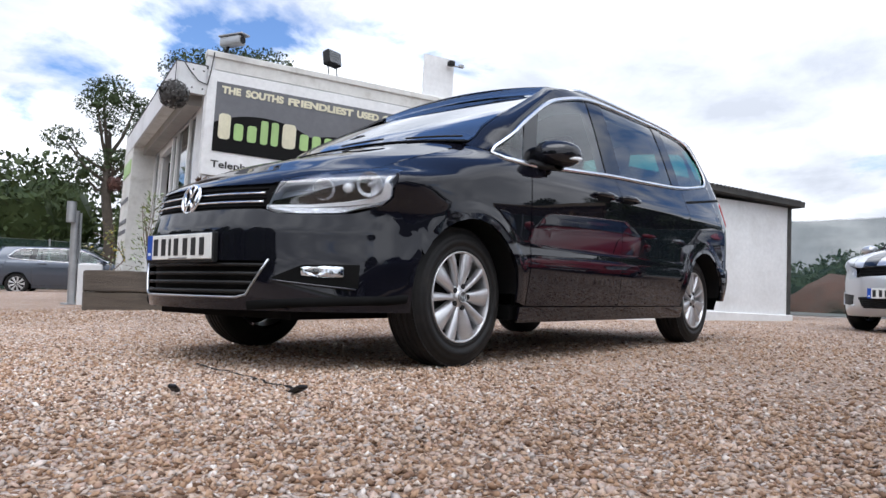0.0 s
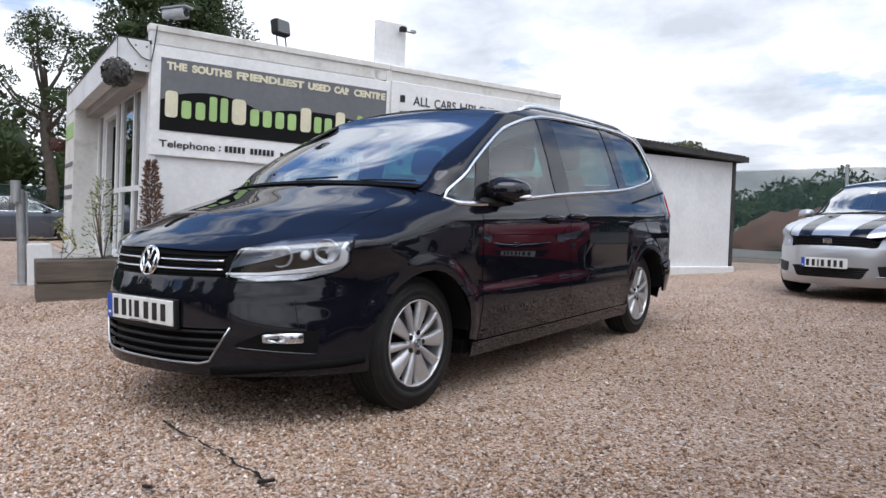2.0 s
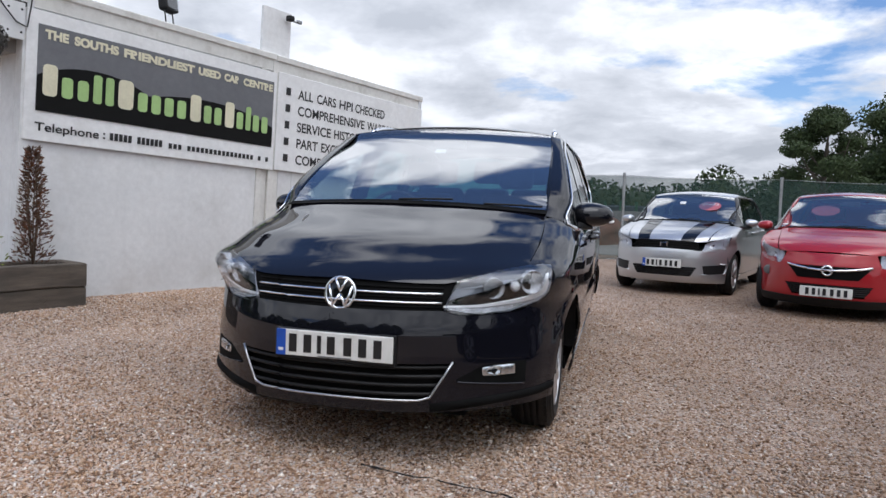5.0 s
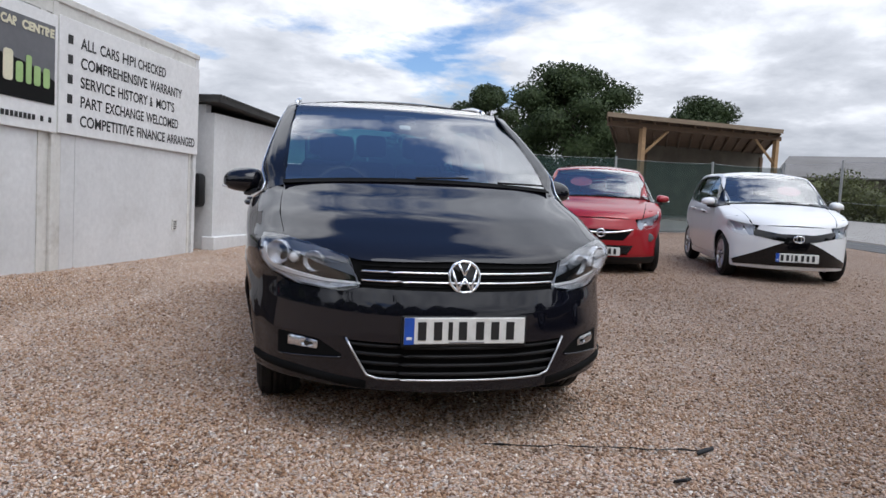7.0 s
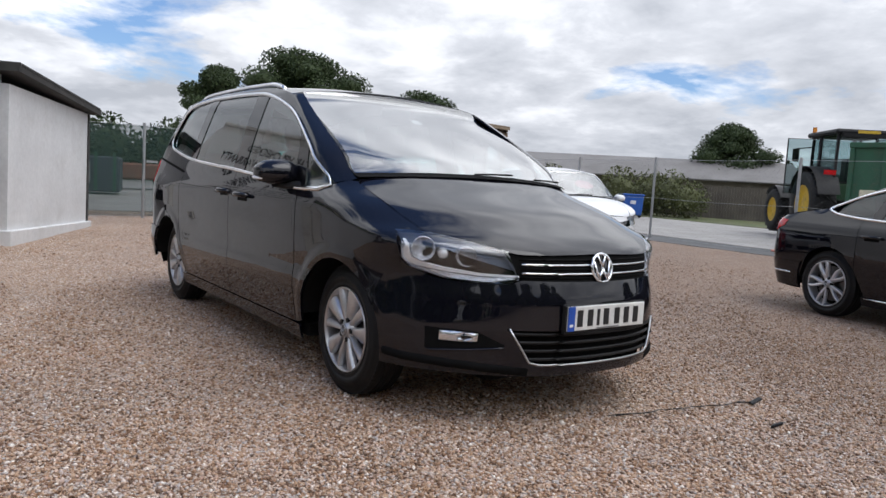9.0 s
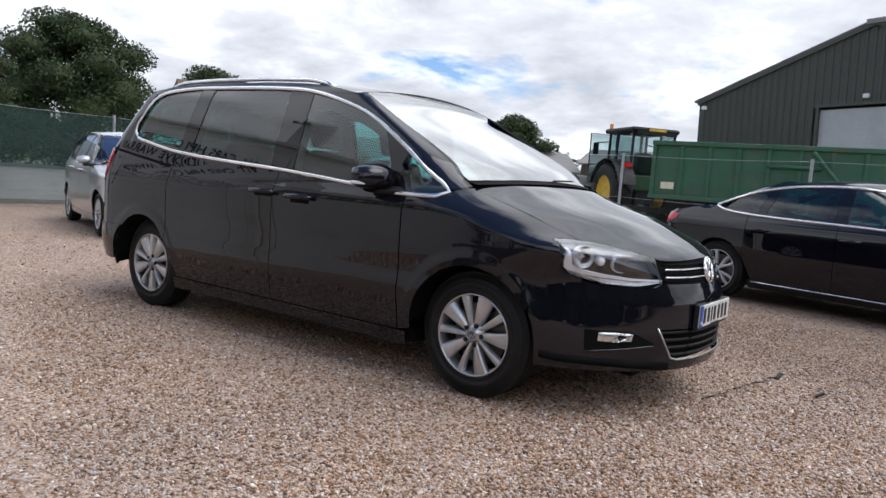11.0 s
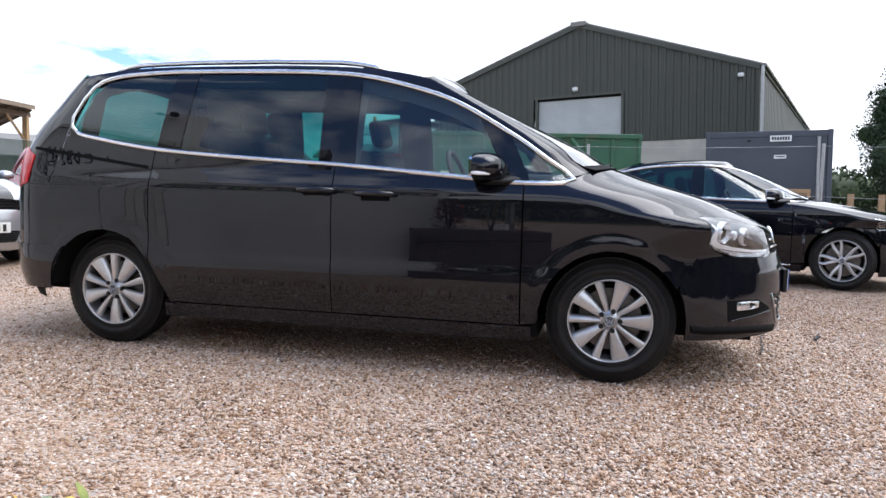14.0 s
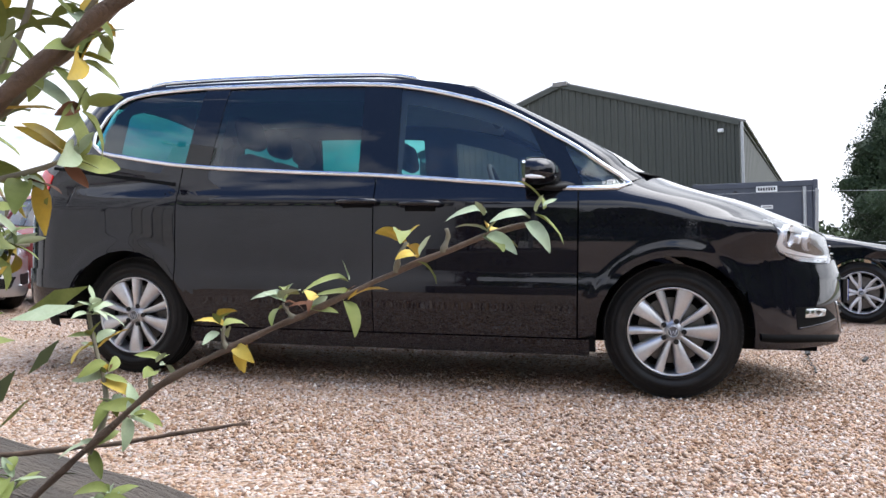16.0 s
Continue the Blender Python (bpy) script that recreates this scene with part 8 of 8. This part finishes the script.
hedge([(11.3, 23.5), (13.5, 22.0), (16, 21)], 1.6, 1.4, 2200, .10, 25, "leaf_olive", "low shrubs under the conifer")
# Never in view; added so the black bumper mirrors something dark.
hedge([(14, -34), (17, -20), (19, -5), (21, 7)], 9.5, 4.0, 12000, .26, 27, "leaf_dark", "unseen dark hedge and trees added for the cars to reflect", .92)
hedge([(-60, 62), (-20, 66), (16, 72), (60, 64)], 5, 6.0, 5000, .4, 26, "leaf_dark", "distant tree line beyond the farm")

M["bud_green"] = surf("olive_green_shrub_leaves", (.15, .185, .045), (.24, .27, .075), 30, .65, .1, per="island", spec=.3)
M["bud_pale"] = surf("pale_grey_green_young_leaves", (.30, .37, .22), (.40, .46, .31), 30, .7, .1, per="island", spec=.3)
M["bud_yellow"] = surf("yellowed_leaves", (.58, .40, .05), (.48, .36, .07), 30, .6, .1, per="island", spec=.3)
M["bud_brown"] = surf("withered_brown_leaves", (.19, .085, .045), (.13, .06, .035), 30, .8, .1, per="island", spec=.2)
M["stem"] = surf("brown_shrub_stem", (.17, .115, .08), (.11, .075, .052), 40, .8, .1, bump=.5, bscale=160)
M["stem_young"] = surf("grey_green_stem", (.22, .21, .15), (.17, .15, .11), 40, .8, .1)


def leaf_shape(p, along, side, length, width, curl):
    """A pointed leaf folded along its rib and bent down: 5 x 3 points."""
    up = -np.cross(along, side)
    rows = []
    for f in (0, .1, .25, .42, .6, .78, .92, 1.0):
        w = width * max(.03, math.sin(math.pi * (.03 + .965 * f ** .9))) ** .75
        c = p + along * length * f * (1 - .15 * curl * f) - up * curl * length * .5 * f * f + side * length * .10 * math.sin(2.2 * f + 9 * width / length)
        e = up * w * (.45 - .25 * f + .12 * math.sin(9 * f))
        rows.append([c - side * w + e, c - side * w * .5 + e * .35, c, c + side * w * .5 + e * .35, c + side * w + e])
    return np.array(rows)


def sprig(rng, p, d, leaves, length, mix=(.55, .25, .12)):
    """A tuft of leaves at p, spread evenly round the direction d; mix: the shares of green, pale and yellow leaves."""
    d = d / np.linalg.norm(d)
    e1 = np.cross(d, np.array((.31, .17, .93)))
    e1 /= np.linalg.norm(e1)
    e2 = np.cross(d, e1)
    made = []
    for k in range(leaves):
        a = 2.4 * k + rng.uniform(-.5, .5)
        young = k > leaves * .65
        t = e1 * math.cos(a) + e2 * math.sin(a)
        al = t * rng.uniform(.7, 1.0) + d * (rng.uniform(.7, 1.4) if young else rng.uniform(.0, .6))
        al /= np.linalg.norm(al)
        sd = np.cross(al, d + rng.normal(size=3) * .3)
        sd /= np.linalg.norm(sd) + 1e-9
        if np.cross(al, sd)[2] > 0:
            sd = -sd
        q = rng.random()
        kind = "bud_pale" if young and q < min(.7, mix[1] * 2) else "bud_green" if q < mix[0] else "bud_pale" if q < mix[0] + mix[1] else "bud_yellow" if q < sum(mix) else "bud_brown"
        ln = length * (rng.uniform(.45, .7) if young else rng.uniform(.75, 1.15)) * (.6 if kind == "bud_brown" else 1)
        made.append((leaf_shape(p + d * rng.uniform(-.004, .010), al, sd, ln, ln * rng.uniform(.165, .225), rng.uniform(.0, .5) if young else rng.uniform(.4, 1.5)), kind))
    return made


def shrub(label, stems, tufts, seed, length, category="shrub"):
    """A shrub from stems (points, thickness at base, leafy from, tuft spacing, leaves a tuft) and tufts of their own (point, direction, leaves, colour mix)."""
    rng = np.random.default_rng(seed)
    s = root("shrub", pose(0, 0, 0), label, category, "shrubs in the planter")
    leaves = []
    for pts, r0, start, gap, per in stems:
        P = np.array(pts, float)
        d = np.r_[0, np.cumsum(np.linalg.norm(np.diff(P, axis=0), axis=1))]
        w = np.linspace(0, d[-1], max(8, int(d[-1] / .012)))
        Q = np.stack([np.interp(w, d, P[:, k]) for k in range(3)], -1)
        for _ in range(3):
            Q[1:-1] = (Q[:-2] + 2 * Q[1:-1] + Q[2:]) / 4
        Q += np.cumsum(rng.normal(size=Q.shape) * .0004, 0)
        rr = np.linspace(r0, r0 * (.8 if r0 > .005 else .45), len(Q)) * (1 + .16 * np.sin(np.arange(len(Q)) * 1.3) + .12 * rng.normal(size=len(Q)))
        V, F = tube(Q, rr, 8)
        mesh_ob("stem", V, F, M["stem" if r0 > .0028 else "stem_young"], s)
        k = start * d[-1]
        while per and k <= d[-1] + 1e-6:
            i = min(len(Q) - 2, int(k / d[-1] * (len(Q) - 1)))
            leaves += sprig(rng, Q[i], Q[i + 1] - Q[i], per, length)
            k += gap * rng.uniform(.75, 1.25)
    for p, d, n, mix in tufts:
        leaves += sprig(rng, np.array(p, float), np.array(d, float), n, length * (.74 if p[2] < .73 else 1.05), mix)
    for L, c in leaves:
        V, F = grid_mesh(L)
        mesh_ob("leaf", V, F, M[c], s)
    return s


R0 = PLOT @ Vector((PX0 + .30, PY0 + .20, .44))
R1 = PLOT @ Vector((PX0 + .22, PY0 + .26, .44))
GREEN, OLD, PALE = (.80, .08, .11), (.52, .10, .33), (.46, .48, .05)
shrub("straggly grey-green shrub with yellowing leaves in the planter", [
    ([R0, (-.775, -4.055, .505), (-.742, -4.060, .537), (-.695, -4.066, .573), (-.655, -4.071, .608), (-.621, -4.075, .628), (-.589, -4.080, .642), (-.550, -4.086, .659), (-.525, -4.090, .670), (-.490, -4.095, .687), (-.457, -4.101, .699), (-.438, -4.104, .707), (-.407, -4.110, .714)], .0029, 2, 1, 0),
    ([(-.709, -4.060, .562), (-.706, -4.045, .575), (-.700, -4.045, .598), (-.715, -4.045, .620), (-.720, -4.045, .655)], .0022, 2, 1, 0),
    ([R0, (-.876, -3.990, .528), (-.813, -3.990, .537), (-.738, -3.990, .546), (-.680, -3.990, .559), (-.634, -3.990, .568)], .0030, 2, 1, 0),
    ([(-.490, -4.095, .686), (-.489, -4.096, .694), (-.485, -4.096, .703)], .0020, 2, 1, 0),
    ([(-.600, -4.079, .637), (-.604, -4.078, .642), (-.604, -4.078, .651)], .0020, 2, 1, 0),
    ([(-.553, -4.085, .658), (-.558, -4.084, .661), (-.560, -4.084, .667)], .0018, 2, 1, 0),
    ([(-.462, -4.100, .697), (-.459, -4.100, .703), (-.460, -4.100, .708)], .0020, 2, 1, 0),
    ([(-.655, -4.071, .608), (-.660, -4.069, .615), (-.652, -4.071, .621)], .0016, 2, 1, 0),
    ([R1, (-.86, -4.17, .60), (-.77, -4.145, .725), (-.682, -4.151, .793), (-.61, -4.168, .826), (-.543, -4.184, .854)], .0052, 2, 1, 0),
    ([(-.80, -4.15, .69), (-.76, -4.11, .76), (-.70, -4.09, .82), (-.655, -4.085, .865), (-.623, -4.084, .898), (-.590, -4.083, .950)], .0030, 2, 1, 0),
    ([(-.77, -4.145, .72), (-.735, -4.13, .77), (-.70, -4.128, .82), (-.691, -4.130, .855)], .0026, 2, 1, 0),
    ([(-.75, -4.14, .735), (-.70, -4.13, .78), (-.665, -4.13, .82), (-.641, -4.130, .85)], .0026, 2, 1, 0),
    ([(-.77, -4.145, .72), (-.73, -4.13, .735), (-.70, -4.12, .742), (-.679, -4.12, .75)], .0024, 2, 1, 0),
    ([(-.80, -4.15, .69), (-.75, -4.12, .695), (-.72, -4.10, .70)], .0024, .5, .02, 5),
    ([R1, (-.78, -4.11, .50), (-.735, -4.10, .545)], .0030, 2, 1, 0),
    ([R0, (-.72, -4.09, .50), (-.668, -4.10, .540)], .0028, 2, 1, 0),
    ([R1, (-.80, -4.28, .66), (-.80, -4.32, .85), (-.82, -4.30, 1.05)], .005, .2, .045, 5),
    ([R1, (-.86, -4.16, .60), (-.80, -4.10, .70), (-.765, -4.07, .80)], .004, .45, .03, 6),
], [
    ((-.413, -4.109, .716), (.6, -.1, .8), 6, (.58, .28, .14)), ((-.437, -4.105, .708), (-.1, -.3, 1), 8, (.55, .4, .05)),
    ((-.485, -4.096, .702), (.2, 0, 1), 5, (.15, .15, .7)), ((-.476, -4.098, .694), (.5, 0, .8), 3, (.6, .2, .2)),
    ((-.519, -4.091, .672), (.1, -.2, 1), 6, (.4, .25, .3)), ((-.560, -4.084, .665), (-.2, -.2, 1), 8, (.55, .25, .1)), ((-.546, -4.086, .662), (.5, -.2, .7), 5, (.45, .2, .25)),
    ((-.604, -4.078, .650), (.0, -.2, 1), 8, OLD), ((-.592, -4.080, .641), (.3, 0, -.9), 2, (.0, .0, .7)), ((-.652, -4.071, .621), (.1, 0, 1), 5, PALE),
    ((-.720, -4.045, .655), (0, -.1, 1), 9, PALE), ((-.716, -4.045, .632), (-.2, -.2, 1), 8, GREEN), ((-.709, -4.045, .611), (.3, -.2, .8), 8, OLD),
    ((-.700, -4.046, .592), (-.4, -.1, .8), 7, PALE), ((-.686, -4.050, .585), (.6, -.1, .6), 7, PALE), ((-.711, -4.050, .563), (.2, -.3, .3), 4, OLD),
    ((-.731, -4.100, .552), (-.1, -.3, 1), 9, PALE), ((-.666, -4.100, .545), (.1, -.3, 1), 8, PALE),
    ((-.590, -4.083, .947), (.3, 0, 1), 4, GREEN), ((-.624, -4.085, .901), (.2, 0, .9), 2, GREEN), ((-.652, -4.085, .868), (.3, 0, .8), 5, GREEN), ((-.690, -4.090, .832), (.3, 0, .8), 5, GREEN),
    ((-.691, -4.130, .853), (0, 0, 1), 9, PALE), ((-.641, -4.130, .846), (.2, 0, 1), 8, GREEN), ((-.667, -4.130, .824), (.2, 0, .8), 8, GREEN), ((-.713, -4.128, .822), (-.3, 0, .9), 8, PALE),
    ((-.693, -4.130, .795), (.2, 0, .8), 9, GREEN), ((-.654, -4.140, .800), (.6, .1, .3), 7, GREEN), ((-.715, -4.130, .768), (-.2, 0, .9), 9, OLD), ((-.680, -4.120, .749), (.6, 0, .2), 8, OLD),
    ((-.668, -4.125, .775), (.7, 0, .3), 6, GREEN), ((-.706, -4.120, .740), (.3, -.1, -.5), 6, OLD), ((-.735, -4.125, .735), (-.2, 0, .6), 8, GREEN), ((-.730, -4.110, .700), (0, 0, .8), 7, PALE),
], 31, .031)


def upright_shrub(lx, ly, h, seed, label, mats, n, wide):
    rng = np.random.default_rng(seed)
    p = PLOT @ Vector((lx, ly, .44))
    s = root("shrub", pose(p.x, p.y, p.z), label, "shrub", "shrubs in the planter")
    V, F = [], []
    for k in range(6):
        a = rng.uniform(0, 6.28)
        V1, F1 = tube([(0, 0, 0), (.3 * wide * math.cos(a), .3 * wide * math.sin(a), h * .5), (.4 * wide * math.cos(a + .5), .4 * wide * math.sin(a + .5), h * rng.uniform(.75, 1))], [.008, .005, .002], 6)
        mesh_ob("stem", V1, F1, M["stem"], s)
    for q, mt in enumerate(mats):
        V, F = [], []
        for k in range(n):
            f = rng.random() ** .8
            a = rng.uniform(0, 6.28)
            r = wide * (1 - .75 * f) * rng.uniform(.1, 1)
            c = np.array((r * math.cos(a), r * math.sin(a), .04 + f * h))
            d = np.array((math.cos(a), math.sin(a), rng.uniform(-.2, 1.4)))
            d /= np.linalg.norm(d)
            t = np.cross(d, rng.normal(size=3))
            t /= np.linalg.norm(t)
            L = rng.uniform(.03, .06)
            i = len(V)
            V += [c, c + d * L * .5 + t * L * .16, c + d * L, c + d * L * .5 - t * L * .16]
            F.append((i, i + 1, i + 2, i + 3))
        tagged(mesh_ob("foliage", V, F, M[mt], s, smooth=False), kind="stuff")
    return s


upright_shrub(-.05, PY0 + .25, 1.0, 41, "narrow browned conifer in the planter", ("bud_brown", "twig_red", "stem"), 620, .17)
upright_shrub(-.52, PY0 + .25, .80, 42, "loose leafy green shrub in the planter", ("bud_green", "bud_pale", "leaf_olive"), 150, .26)


# ---------- loose stones of the gravel, near the camera's way ----------
def loose_stones():
    rng = np.random.default_rng(8)
    zones = [((.2, 3.6), (-3.0, 3.2), 112000, .0052, .0128), ((-3.6, 2.2), (-4.0, -.8), 92000, .0052, .0122), ((-6.0, .3), (.7, 4.2), 16000, .007, .014), ((-9, 3), (-4, 8), 16000, .008, .016)]
    base = np.array([(1, 0, 0), (-1, 0, 0), (0, 1, 0), (0, -1, 0), (0, 0, 1), (0, 0, -1)], float)
    tri = np.array([(0, 2, 4), (2, 1, 4), (1, 3, 4), (3, 0, 4), (2, 0, 5), (1, 2, 5), (3, 1, 5), (0, 3, 5)])
    for (xa, xb), (ya, yb), n, r0, r1 in zones:
        x, y = rng.uniform(xa, xb, n) + rng.normal(size=n) * .28, rng.uniform(ya, yb, n) + rng.normal(size=n) * .28
        rad = rng.uniform(r0, r1, n) * rng.uniform(.7, 1.15, n)
        a = rng.uniform(0, 2 * np.pi, n)
        sc = np.stack([rad * rng.uniform(.8, 1.35, n), rad * rng.uniform(.6, .95, n), rad * rng.uniform(.4, .7, n)], -1)
        P = base[None] * sc[:, None, :] * rng.uniform(.75, 1.2, (n, 6, 1)) + rng.normal(size=(n, 6, 3)) * rad[:, None, None] * .12
        tilt = rng.normal(size=(n, 2)) * .3
        P[..., 2] += P[..., 0] * tilt[:, None, 0] + P[..., 1] * tilt[:, None, 1]
        c, s = np.cos(a)[:, None], np.sin(a)[:, None]
        X, Y = P[..., 0] * c - P[..., 1] * s, P[..., 0] * s + P[..., 1] * c
        z0 = np.array([ground_z(u, v) if v < -2.0 else 0.0 for u, v in zip(x, y)])
        hgt = np.array([.008 * noise.noise(Vector((u * 1.3, v * 1.3, 0))) for u, v in zip(x, y)])
        Z = P[..., 2] + (z0 + hgt + sc[:, 2] * .45)[:, None]
        V = np.stack([X + x[:, None], Y + y[:, None], Z], -1).reshape(-1, 3)
        F = (tri[None] + (np.arange(n) * 6)[:, None, None]).reshape(-1, 3)
        me = bpy.data.meshes.new("gravel_stones")
        me.vertices.add(len(V))
        me.vertices.foreach_set("co", V.astype(np.float32).ravel())
        me.loops.add(F.size)
        me.loops.foreach_set("vertex_index", F.astype(np.int32).ravel())
        me.polygons.add(len(F))
        me.polygons.foreach_set("loop_start", np.arange(0, F.size, 3, dtype=np.int32))
        me.update(calc_edges=True)
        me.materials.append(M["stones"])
        tagged(new("gravel_stones", me), "loose buff, brown and grey flint stones", "gravel", kind="stuff")


loose_stones()
